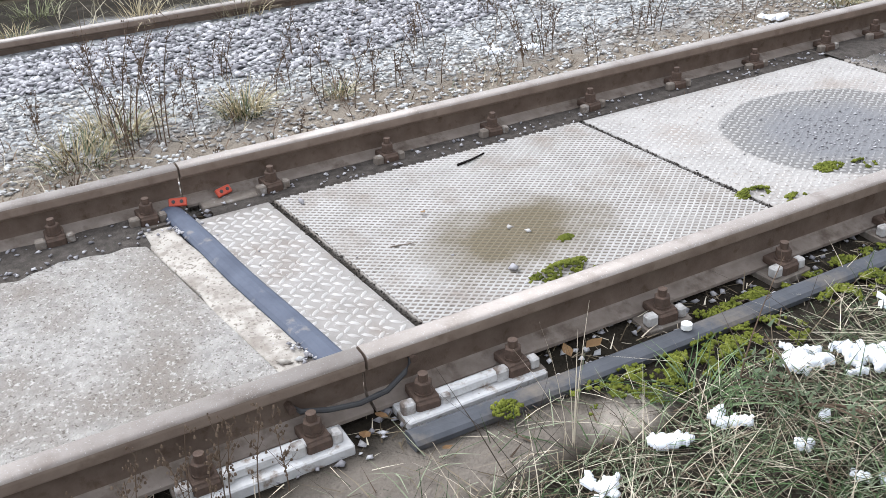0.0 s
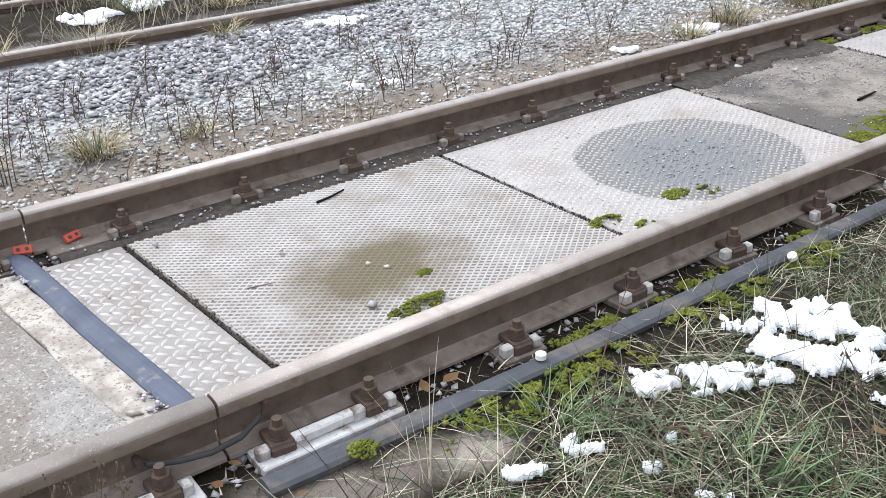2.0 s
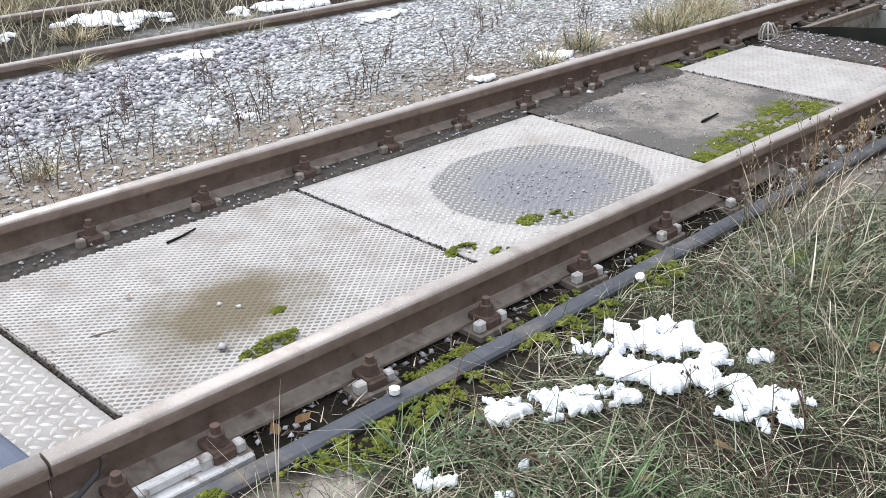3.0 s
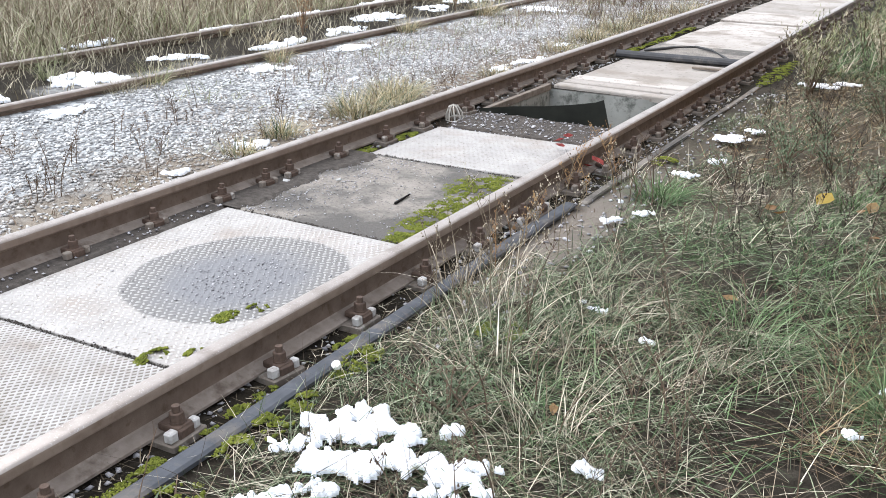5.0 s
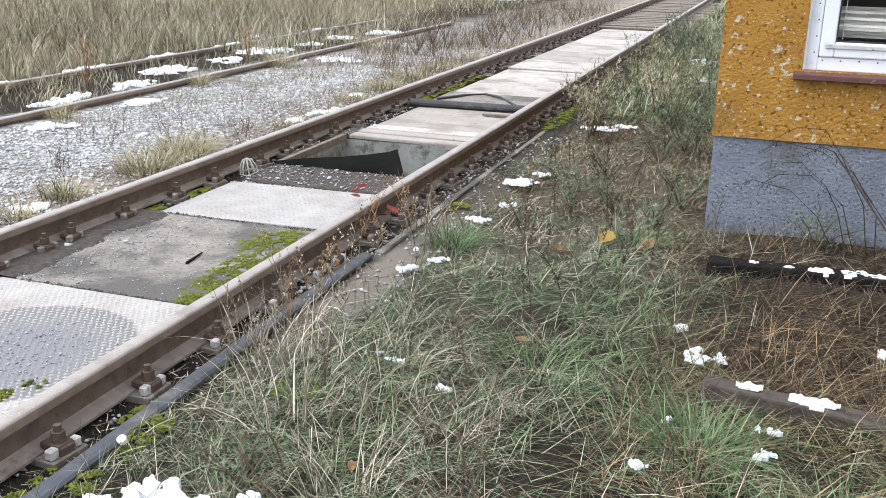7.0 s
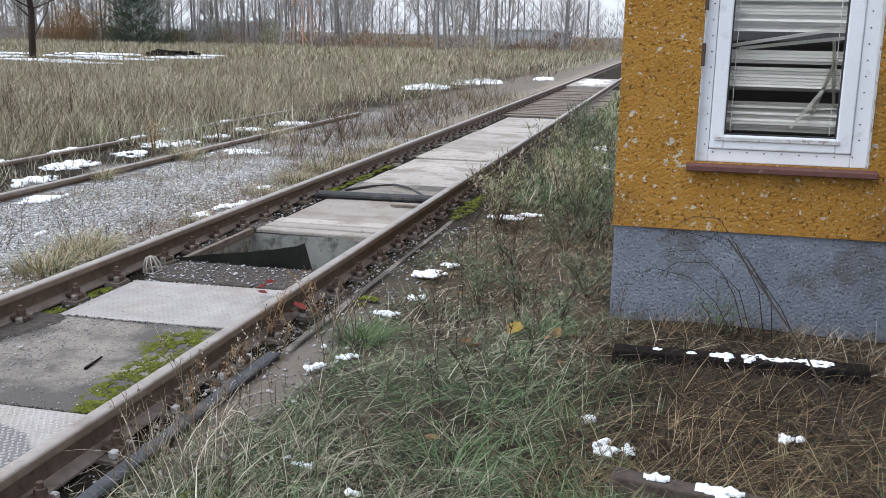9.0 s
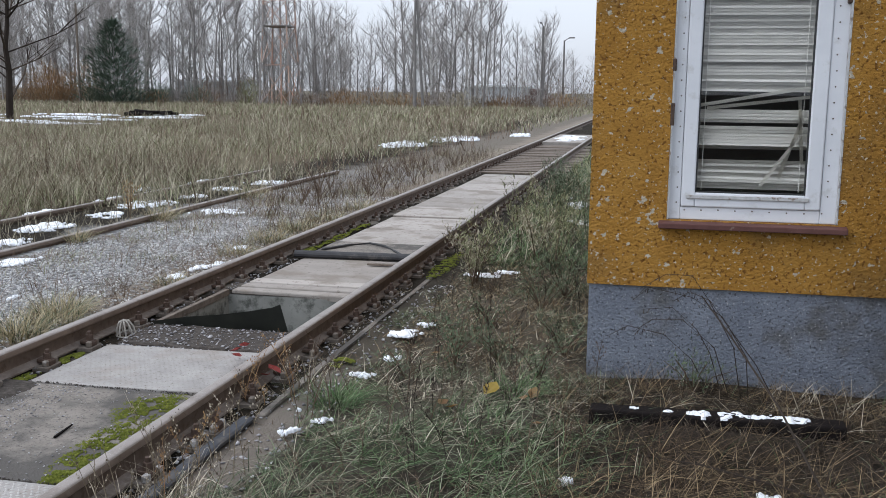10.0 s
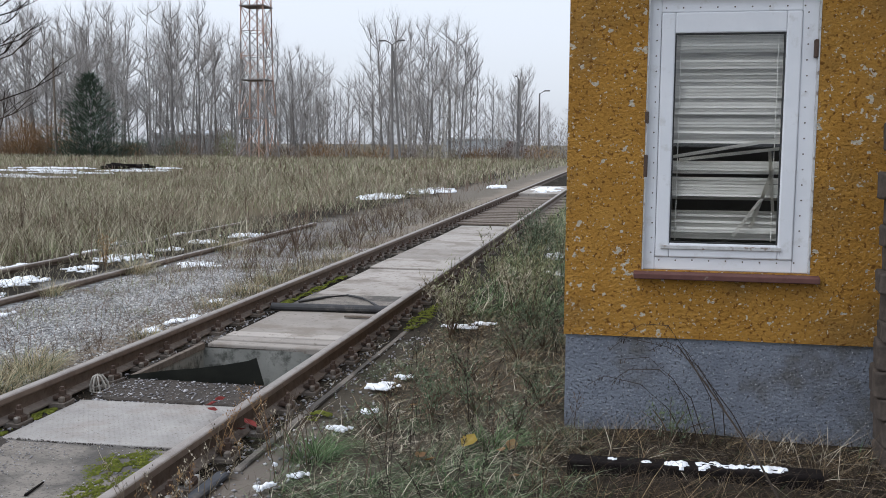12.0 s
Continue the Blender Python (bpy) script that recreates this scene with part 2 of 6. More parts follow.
LUG = material("worn_lug_steel", [(0.33, 0.31, 0.29), (0.49, 0.47, 0.45)], 9, 0.5, 0.1, 200, 0.0, stain=(0.29, 0.25, 0.215), stain_scale=5, stain_at=(0.52, 0.7), spec=0.5)
blot(PLATE_B, (-0.58, 0.86), (0.3, 0.44), (0.095, 0.075, 0.042), (0.4, 1.05), 0.4, 10, 8)
blot(LUG, (-0.58, 0.86), (0.28, 0.42), (0.15, 0.12, 0.07), (0.4, 1.05), 0.4, 10, 8)
PLATE_C = material("pale_tread_steel", [(0.25, 0.235, 0.22), (0.39, 0.37, 0.35)], 5, 0.62, 0.15, 200, 0.0, stain=(0.27, 0.235, 0.205), stain_scale=3, stain_at=(0.5, 0.72), spec=0.5, fleck=(0.18, 0.155, 0.135), fleck_scale=60, fleck_at=(0.6, 0.67))
for m_, ring in ((PLATE_C, (0.11, 0.105, 0.1)), (LUG, (0.32, 0.31, 0.3))):
    blot(m_, (-0.62, 2.5), (0.47, 0.52), ring, (0.96, 1.0), 0.06, 0, 5, 0.85)
    blot(m_, (-0.6, 2.46), (0.37, 0.41), (0.15, 0.15, 0.158), (0.6, 1.0), 0.3, 0, 9, 0.9)
CONCRETE = material("worn_concrete", [(0.25, 0.235, 0.215), (0.38, 0.36, 0.335), (0.5, 0.475, 0.445)], 22, 0.9, 0.9, 90, stain=(0.26, 0.23, 0.2), stain_scale=2.4, stain_at=(0.44, 0.62), fleck=(0.54, 0.51, 0.48), fleck_scale=60, fleck_at=(0.58, 0.68), dist=0.02)
flecks(CONCRETE, (0.17, 0.15, 0.13), 110, 0.58, 0.66, 5.0)
flecks(CONCRETE, (0.5, 0.48, 0.45), 75, 0.6, 0.68, 8.0)
PALE_STRIP = material("pale_mortar", [(0.37, 0.34, 0.3), (0.48, 0.445, 0.4)], 14, 0.9, 0.7, 120, stain=(0.25, 0.22, 0.19), stain_scale=8, stain_at=(0.46, 0.62))
flecks(PALE_STRIP, (0.19, 0.165, 0.14), 80, 0.57, 0.64, 3.0)
flecks(PALE_STRIP, (0.26, 0.23, 0.2), 22, 0.56, 0.66, 6.0)
DARK_SLAB = material("damp_concrete", [(0.19, 0.17, 0.148), (0.3, 0.27, 0.235)], 6, 0.8, 0.8, 100, stain=(0.1, 0.092, 0.083), stain_scale=1.7, stain_at=(0.44, 0.54), fleck=(0.09, 0.08, 0.07), fleck_scale=60, fleck_at=(0.56, 0.66), dist=0.012)
FAR_SLAB = material("weathered_slab", [(0.25, 0.225, 0.2), (0.36, 0.33, 0.3), (0.46, 0.42, 0.385)], 3, 0.88, 0.4, 60, stain=(0.24, 0.21, 0.18), stain_scale=2.2, piece=0.6, fleck=(0.2, 0.175, 0.15), fleck_scale=18, fleck_at=(0.58, 0.7))
# stained concrete whose base colour is lowered for the shadow inside the pit
PIT_WALL = material("shaded_stained_pit_concrete", [(0.2, 0.203, 0.185), (0.34, 0.34, 0.315)], 4, 0.85, 0.4, 50, stain=(0.1, 0.103, 0.092), stain_scale=7, stain_at=(0.48, 0.6))
DARK_BOARD = material("black_sheet", [(0.022, 0.024, 0.02), (0.045, 0.047, 0.038)], 6, 0.6, 0.2, 60)
RUBBER = material("grey_rubber", [(0.055, 0.065, 0.095), (0.1, 0.115, 0.155)], 9, 0.7, 0.15, 120, stain=(0.24, 0.22, 0.2), stain_scale=12, stain_at=(0.6, 0.75))
RUBBER_DARK = material("dark_rubber", [(0.045, 0.048, 0.056), (0.09, 0.095, 0.108)], 9, 0.7, 0.2, 120, stain=(0.15, 0.13, 0.11), stain_scale=6, stain_at=(0.5, 0.66))
ROLL = material("black_rubber", [(0.03, 0.03, 0.032), (0.06, 0.06, 0.064)], 9, 0.7, 0.2, 120, stain=(0.13, 0.12, 0.11), stain_scale=7, stain_at=(0.55, 0.7))
DIRT = material("stony_dirt", [(0.035, 0.03, 0.026), (0.07, 0.06, 0.052), (0.12, 0.105, 0.092)], 30, 0.95, 0.9, 110, dist=0.012, fleck=(0.3, 0.27, 0.24), fleck_scale=90, fleck_at=(0.69, 0.74))
SNOW = material("snow", [(0.82, 0.85, 0.9), (0.9, 0.92, 0.95)], 20, 0.7, 0.5, 120, spec=0.2, dist=0.006)
GRASS = material("green_grass", [(0.02, 0.032, 0.014), (0.06, 0.085, 0.04), (0.36, 0.39, 0.27)], 7.0, 0.65, 0, island=0.85, spec=0.1)
DEEP_GRASS = material("fresh_grass", [(0.03, 0.06, 0.022), (0.09, 0.145, 0.06), (0.27, 0.34, 0.19)], 7.0, 0.65, 0, island=0.75, spec=0.1)
STRAW = material("dry_straw", [(0.06, 0.046, 0.03), (0.22, 0.18, 0.125), (0.72, 0.65, 0.52)], 7.0, 0.75, 0, island=0.85, spec=0.1)
BROWN_STRAW = material("brown_straw", [(0.03, 0.021, 0.013), (0.11, 0.077, 0.045), (0.42, 0.32, 0.19)], 7.0, 0.8, 0, island=0.85, spec=0.08)
WEED = material("dead_weed_stems", [(0.055, 0.04, 0.03), (0.12, 0.085, 0.06), (0.2, 0.15, 0.11)], 1.0, 0.85, 0, island=0.6, spec=0.08)
TUFT_STRAW = material("yellow_tuft_straw", [(0.2, 0.16, 0.09), (0.42, 0.35, 0.21), (0.6, 0.53, 0.37)], 3.0, 0.75, 0, island=0.8, spec=0.2)
DARK_WEED = material("blackened_weed", [(0.018, 0.015, 0.013), (0.045, 0.036, 0.03), (0.09, 0.07, 0.052)], 1.0, 0.85, 0, island=0.7, spec=0.05)
FIELD_DRY = material("dry_field_weeds", [(0.13, 0.11, 0.075), (0.33, 0.3, 0.215), (0.58, 0.53, 0.41)], 0.6, 0.85, 0, island=0.6, spec=0.15)
FIELD_BROWN = material("brown_field_weeds", [(0.09, 0.062, 0.045), (0.19, 0.14, 0.105), (0.3, 0.235, 0.18)], 0.6, 0.85, 0, island=0.6, spec=0.1)
FIELD_GREEN = material("dull_green_weeds", [(0.09, 0.1, 0.048), (0.23, 0.245, 0.135), (0.44, 0.44, 0.28)], 0.5, 0.85, 0, island=0.6, spec=0.15)
MOSS = material("bright_moss", [(0.06, 0.078, 0.014), (0.15, 0.17, 0.03), (0.28, 0.3, 0.06)], 25, 0.9, 0.8, 350, spec=0.1, dist=0.006)
# far grey bark, its colour paled for distance haze
HAZY_BARK = material("hazy_grey_bark", [(0.19, 0.178, 0.17), (0.32, 0.302, 0.29)], 1.2, 0.9, 0, piece=0.7)
BIRCH = material("birch_bark", [(0.36, 0.34, 0.32), (0.55, 0.53, 0.51)], 2.5, 0.85, 0, piece=0.4, stain=(0.12, 0.11, 0.1), stain_scale=5, stain_at=(0.56, 0.61))
# twig colour lightened too, since no mist is built
HAZY_TWIG = material("hazy_bare_twigs", [(0.29, 0.265, 0.25), (0.42, 0.39, 0.37)], 0.2, 0.9, 0, piece=0.6)
RUSSET = material("russet_leaves", [(0.2, 0.12, 0.06), (0.34, 0.22, 0.12)], 0.8, 0.9, 0, island=0.5)
NEEDLES = material("dark_needles", [(0.06, 0.09, 0.068), (0.14, 0.185, 0.14)], 1.0, 0.85, 0, island=0.4)
STONE = material("pale_ballast", [(0.2, 0.195, 0.19), (0.47, 0.465, 0.455), (0.74, 0.735, 0.72)], 1.3, 0.9, 0.3, 160, island=0.75, stain=(0.22, 0.185, 0.15), stain_scale=0.9, stain_at=(0.52, 0.68))
STONE_DARK = material("purple_grey_ballast", [(0.14, 0.135, 0.143), (0.32, 0.31, 0.325), (0.62, 0.61, 0.62)], 2, 0.9, 0.3, 160, island=0.75)
WOOD_BLACK = material("tarred_timber", [(0.006, 0.005, 0.005), (0.018, 0.015, 0.014)], 14, 0.8, 0.9, 60, spec=0.06)
WOOD_DARK = material("rotten_dark_timber", [(0.035, 0.028, 0.024), (0.1, 0.08, 0.066)], 20, 0.85, 0.6, 70)
WOOD_GREY = material("weathered_timber", [(0.1, 0.08, 0.065), (0.24, 0.2, 0.165)], 20, 0.85, 0.5, 80)
PLASTER = material("ochre_roughcast", [(0.38, 0.185, 0.03), (0.47, 0.24, 0.042), (0.52, 0.28, 0.06)], 4, 0.92, 1.0, 55, stain=(0.35, 0.19, 0.045), stain_scale=1.6,
                   dist=0.035)
flecks(PLASTER, (0.2, 0.088, 0.014), 45, 0.57, 0.66, 11.0)
flecks(PLASTER, (0.6, 0.53, 0.42), 21, 0.635, 0.65, 2.0, 1.1)
flecks(PLASTER, (0.62, 0.54, 0.4), 55, 0.645, 0.665, 7.0)
PLINTH = material("blue_grey_plinth", [(0.18, 0.2, 0.245), (0.27, 0.297, 0.35)], 6, 0.9, 1.0, 60, stain=(0.15, 0.15, 0.155), stain_scale=2.4, fleck=(0.5, 0.51, 0.53), fleck_scale=75, fleck_at=(0.62, 0.66), dist=0.03)
flecks(PLINTH, (0.1, 0.105, 0.12), 60, 0.6, 0.64, 11.0)
FRAME_WHITE = material("white_window_plastic", [(0.7, 0.715, 0.75), (0.78, 0.79, 0.82)], 5, 0.4, 0.05, 60, stain=(0.6, 0.6, 0.6), stain_scale=9, stain_at=(0.58, 0.72), spec=0.45)
BLIND = material("yellowed_blind", [(0.78, 0.765, 0.7), (0.85, 0.835, 0.78)], 3, 0.5, 0, piece=0.2)
SILL_RED = material("rusty_red_sill", [(0.085, 0.036, 0.031), (0.15, 0.07, 0.06)], 12, 0.6, 0.2, 80, stain=(0.28, 0.22, 0.18), stain_scale=14, stain_at=(0.62, 0.72))
DARK_ROOM = material("dark_room_paint", [(0.1, 0.1, 0.1), (0.16, 0.16, 0.16)], 3, 0.9, 0)
RED_PLASTIC = material("red_plastic", [(0.42, 0.06, 0.035), (0.5, 0.09, 0.05)], 20, 0.5, 0)
WHITE_PLASTIC = material("white_plastic", [(0.7, 0.7, 0.68), (0.78, 0.78, 0.76)], 20, 0.4, 0)
LEAF_DRY = material("dry_leaf", [(0.22, 0.12, 0.06), (0.4, 0.27, 0.13)], 30, 0.8, 0.2, 90, piece=0.6)
LEAF_RED = material("red_leaf", [(0.22, 0.035, 0.03), (0.36, 0.07, 0.06)], 30, 0.7, 0.2, 90, piece=0.5)
LEAF_YELLOW = material("yellow_leaf", [(0.42, 0.3, 0.05), (0.5, 0.37, 0.1)], 30, 0.7, 0.2, 90)
PALE_STALK = material("pale_dry_stalk", [(0.42, 0.36, 0.27), (0.55, 0.49, 0.39)], 20, 0.8, 0)
DULL_WHITE = material("dull_white_steel", [(0.3, 0.28, 0.26), (0.52, 0.51, 0.5)], 30, 0.6, 0.3, 150, 0.1, stain=(0.16, 0.13, 0.11), stain_scale=16, stain_at=(0.5, 0.64))
CABLE = material("black_cable", [(0.03, 0.03, 0.032), (0.06, 0.06, 0.06)], 20, 0.6, 0)
TOWER_PAINT = material("faded_red_white_steel", [(0.38, 0.2, 0.14), (0.5, 0.4, 0.34)], 0.5, 0.8, 0, stain=(0.27, 0.25, 0.24), stain_scale=0.35, stain_at=(0.48, 0.52))
POLE = material("grey_pole_concrete", [(0.16, 0.15, 0.145), (0.24, 0.23, 0.22)], 2, 0.85, 0)
GRID_WIRE = material("pale_grid_plastic", [(0.4, 0.38, 0.34), (0.52, 0.49, 0.44)], 20, 0.7, 0)
glass_m = bpy.data.materials.new("window_glass")
glass_m.use_nodes = True
gb = glass_m.node_tree.nodes["Principled BSDF"]
gb.inputs["Base Color"].default_value, gb.inputs["Roughness"].default_value = (1.0, 1.0, 1.0, 1), 0.01
gb.inputs["Transmission Weight"].default_value, gb.inputs["IOR"].default_value = 1.0, 1.45
GLASS = glass_m


def ground_material():
    """Soil, gravel and field soil, parted by where they lie."""
    m = material("ground", [(0.014, 0.012, 0.009), (0.042, 0.035, 0.026)], 12, 0.95, 0.9, 70, dist=0.02, stain=(0.1, 0.088, 0.07), stain_scale=3, stain_at=(0.6, 0.74), spec=0.08)
    nt = m.node_tree
    bsdf = nt.nodes["Principled BSDF"]
    geo = nt.nodes.new("ShaderNodeNewGeometry")
    sep = nt.nodes.new("ShaderNodeSeparateXYZ")
    nt.links.new(geo.outputs["Position"], sep.inputs[0])
    wob = nt.nodes.new("ShaderNodeTexNoise")
    wob.inputs["Scale"].default_value, wob.inputs["Detail"].default_value = 1.4, 6
    nt.links.new(geo.outputs["Position"], wob.inputs["Vector"])
    grain = nt.nodes.new("ShaderNodeTexVoronoi")
    grain.inputs["Scale"].default_value = 22
    nt.links.new(geo.outputs["Position"], grain.inputs["Vector"])
    cr = nt.nodes.new("ShaderNodeValToRGB")
    for e, p, c in zip(cr.color_ramp.elements, (0.1, 0.9), ((0.16, 0.16, 0.165, 1), (0.46, 0.47, 0.47, 1))):
        e.position, e.color = p, c
    sp2 = nt.nodes.new("ShaderNodeSeparateXYZ")
    nt.links.new(grain.outputs["Color"], sp2.inputs[0])
    nt.links.new(sp2.outputs[0], cr.inputs["Fac"])

    def band(lo0, lo1, hi0, hi1):
        x = nt.nodes.new("ShaderNodeMath")
        x.operation = "MULTIPLY_ADD"
        x.inputs[1].default_value = 1.4
        nt.links.new(wob.outputs["Fac"], x.inputs[0])
        nt.links.new(sep.outputs[0], x.inputs[2])
        outs = []
        for a, b in ((lo0, lo1), (hi1, hi0)):
            r = nt.nodes.new("ShaderNodeMapRange")
            r.inputs["From Min"].default_value, r.inputs["From Max"].default_value = a, b
            nt.links.new(x.outputs[0], r.inputs["Value"])
            outs.append(r.outputs[0])
        mul = nt.nodes.new("ShaderNodeMath")
        mul.operation = "MULTIPLY"
        nt.links.new(outs[0], mul.inputs[0])
        nt.links.new(outs[1], mul.inputs[1])
        return mul.outputs[0]

    def lay(fac, colour):
        mx = nt.nodes.new("ShaderNodeMix")
        mx.data_type = "RGBA"
        nt.links.new(fac, mx.inputs[0])
        nt.links.new(bsdf.inputs["Base Color"].links[0].from_socket, mx.inputs[6])
        if isinstance(colour, tuple):
            mx.inputs[7].default_value = (*colour, 1)
        else:
            nt.links.new(colour, mx.inputs[7])
        nt.links.new(mx.outputs[2], bsdf.inputs["Base Color"])

    def nearer(fac, y0, y1):
        r = nt.nodes.new("ShaderNodeMapRange")
        r.inputs["From Min"].default_value, r.inputs["From Max"].default_value = y1, y0
        nt.links.new(sep.outputs[1], r.inputs["Value"])
        mul = nt.nodes.new("ShaderNodeMath")
        mul.operation = "MULTIPLY"
        nt.links.new(fac, mul.inputs[0])
        nt.links.new(r.outputs[0], mul.inputs[1])
        return mul.outputs[0]

    lay(band(-1e5, -9e4, -6.0, -4.8), (0.13, 0.11, 0.07))
    lay(band(-4.0, -3.4, -1.1, -0.7), (0.17, 0.15, 0.125))
    lay(nearer(band(-4.0, -3.4, -1.1, -0.7), 10.0, 24.0), cr.outputs["Color"])
    lay(band(-1.9, -1.45, -0.9, -0.7), (0.25, 0.215, 0.175))
    return m


GROUND = ground_material()
blot(GROUND, (0.32, 0.05), (0.2, 0.55), (0.23, 0.2, 0.17), (0.5, 1.0), 0.3, 0, 7, 0.85)
blot(GROUND, (0.4, 0.56), (0.1, 0.16), (0.36, 0.32, 0.275), (0.5, 1.0), 0.25, 0, 9)
blot(GROUND, (1.0, 6.2), (1.0, 3.2), (0.12, 0.105, 0.082), (0.5, 1.0), 0.35, 0, 3, 0.75)
blot(GROUND, (0.4, 3.9), (0.2, 1.6), (0.24, 0.21, 0.18), (0.5, 1.0), 0.4, 0, 4, 0.8)


# ---- ground ----
PIT = (-1.29, -0.2, 6.02, 7.24)


def swell(x, y):
    """Height of the ground."""
    h = 0.012 * noise.noise(Vector((x * 2.1, y * 2.1, 0))) + 0.02 * noise.noise(Vector((x * 0.6, y * 0.6, 3)))
    if -1.6 < x < 0.25:
        return -0.025 + 0.3 * h
    if x >= 0.25:
        return min(1.0, (x - 0.25) * 2) * (h * 1.6 + 0.01) - 0.02
    return h - 0.02


def ground_sheet():
    def lines(lo, hi, dense0, dense1, step, extra):
        a = [dense0 + step * i for i in range(int((dense1 - dense0) / step) + 1)]
        g, s = dense1, step
        while g < hi:
            s *= 1.28
            g += s
            a.append(min(g, hi))
        g, s = dense0, step
        while g > lo:
            s *= 1.28
            g -= s
            a.insert(0, max(g, lo))
        keep = [v for v in a if all(abs(v - e) > step * 0.45 for e in extra)]
        return sorted(set(keep + list(extra)))
    xs = lines(-1500, 1500, -7.0, 4.2, 0.1, PIT[:2])
    ys = lines(-1500, 1500, -2.0, 14.0, 0.12, PIT[2:])
    V = [(x, y, swell(x, y) if abs(x) < 60 and abs(y) < 120 else -0.02) for y in ys for x in xs]
    n, F = len(xs), []
    for j in range(len(ys) - 1):
        for i in range(n - 1):
            cx, cy = (xs[i] + xs[i + 1]) / 2, (ys[j] + ys[j + 1]) / 2
            if PIT[0] < cx < PIT[1] and PIT[2] < cy < PIT[3]:
                continue
            F.append((j * n + i, j * n + i + 1, (j + 1) * n + i + 1, (j + 1) * n + i))
    return np_mesh("ground", V, F, GROUND, True)


tagged(new("ground", ground_sheet()), "flat yard ground of soil and pale gravel", "ground", kind="structure")

# pit walls and floor
pit = thing("inspection_pit", "open concrete inspection pit between the rails", "pit", kind="structure")
x0, x1, y0, y1 = PIT
part("pit_wall", boxed(x0 - 0.12, x0, y0 - 0.12, y1 + 0.12, -1.1, -0.03), PIT_WALL, pit)
part("pit_wall", boxed(x1, x1 + 0.1, y0 - 0.12, y1 + 0.12, -1.1, -0.03), PIT_WALL, pit)
part("pit_wall", boxed(x0, x1, y0 - 0.12, y0, -1.1, -0.03), PIT_WALL, pit)
part("pit_wall", boxed(x0, x1, y1, y1 + 0.12, -1.1, -0.032), PIT_WALL, pit, "stained concrete pit wall, coloured darker for the pit's shadow")
part("pit_floor", boxed(x0, x1, y0, y1, -1.12, -1.05), PIT_WALL, pit)
part("edge_angle", boxed(x0 - 0.03, x0 + 0.012, y0, y1, -0.04, 0.012, 0.003), WOOD_GREY, pit, "grey edge board along the pit")


# ---- rails ----
HEAD_PROFILE = [(0.0085, 0.097), (0.012, 0.104), (0.0335, 0.1135), (0.0345, 0.117), (0.0347, 0.138), (0.0335, 0.1452), (0.030, 0.1508), (0.0245, 0.1538), (0.016, 0.1555), (0.004, 0.156)]
WEB_PROFILE = [(0.012, 0.0315), (0.009, 0.045), (0.0082, 0.06), (0.0082, 0.09), (0.0085, 0.0975)]
FOOT_PROFILE = [(0.0625, 0.0), (0.0625, 0.010), (0.056, 0.0135), (0.03, 0.0205), (0.016, 0.026), (0.012, 0.032)]


def rail_bm(half, ya, yb, xc, drop):
    """One part of the rail, drawn along y from its half profile."""
    prof = half + [(-a, b) for a, b in half[::-1]]
    bm = bmesh.new()
    n = max(2, int((yb - ya) / 1.5))
    rings = []
    for i in range(n + 1):
        y = ya + (yb - ya) * i / n
        rings.append([bm.verts.new((xc + a, y, b - drop)) for a, b in prof])
    m = len(prof)
    for A, B in zip(rings, rings[1:]):
        for k in range(m):
            bm.faces.new((A[k], A[(k + 1) % m], B[(k + 1) % m], B[k]))
    bm.faces.new(rings[0])
    bm.faces.new(rings[-1][::-1])
    bmesh.ops.recalc_face_normals(bm, faces=bm.faces)
    for f in bm.faces:
        if f.calc_center_median().z + drop > 0.144:
            f.material_index = 1
            f.smooth = abs(f.normal.y) < 0.5
    return bm


def rail(ya, yb, xc, drop, label, group):
    r = thing("rail", label, "rail", group=group)
    head = part("head", rail_bm(HEAD_PROFILE, ya, yb, xc, drop), RUST, r, "worn greyish rail head")
    head.data.materials.append(HEAD)
    # the head's shade on the web is in its colour
    part("web", rail_bm(WEB_PROFILE, ya, yb, xc, drop), SHADED_WEB_RUST, r, "rusty rail web, coloured darker for the shade under the head")
    part("foot", rail_bm(FOOT_PROFILE, ya, yb, xc, drop), FOOT_RUST, r, "dusty brown rail foot")


RZ = -0.002
JOINT_NEAR, JOINT_FAR = 0.02, -0.045
for xc, joint in ((0.0, JOINT_NEAR), (-1.503, JOINT_FAR)):
    for ya, yb in ((-30.0, joint - 0.004), (joint + 0.004, 110.0)):
        rail(ya, yb, xc, -RZ, "brown rusty flat-bottomed steel rail with a worn head", "rails of the pit track")
for xc in (-4.2, -5.7):
    rail(-20.0, 19.0, xc, 0.095, "rusty rail half sunk in weeds and snow", "rails of the overgrown track")


def hex_bm(r, z0, z1, bevel=0.002):
    bm = bmesh.new()
    cyl(bm, (0, 0, z0), (0, 0, z1), r, n=6)
    bmesh.ops.bevel(bm, geom=[e for e in bm.edges if abs(e.verts[0].co.z - z1) < 1e-4 and abs(e.verts[1].co.z - z1) < 1e-4], offset=bevel, segments=1, affect="EDGES")
    return bm


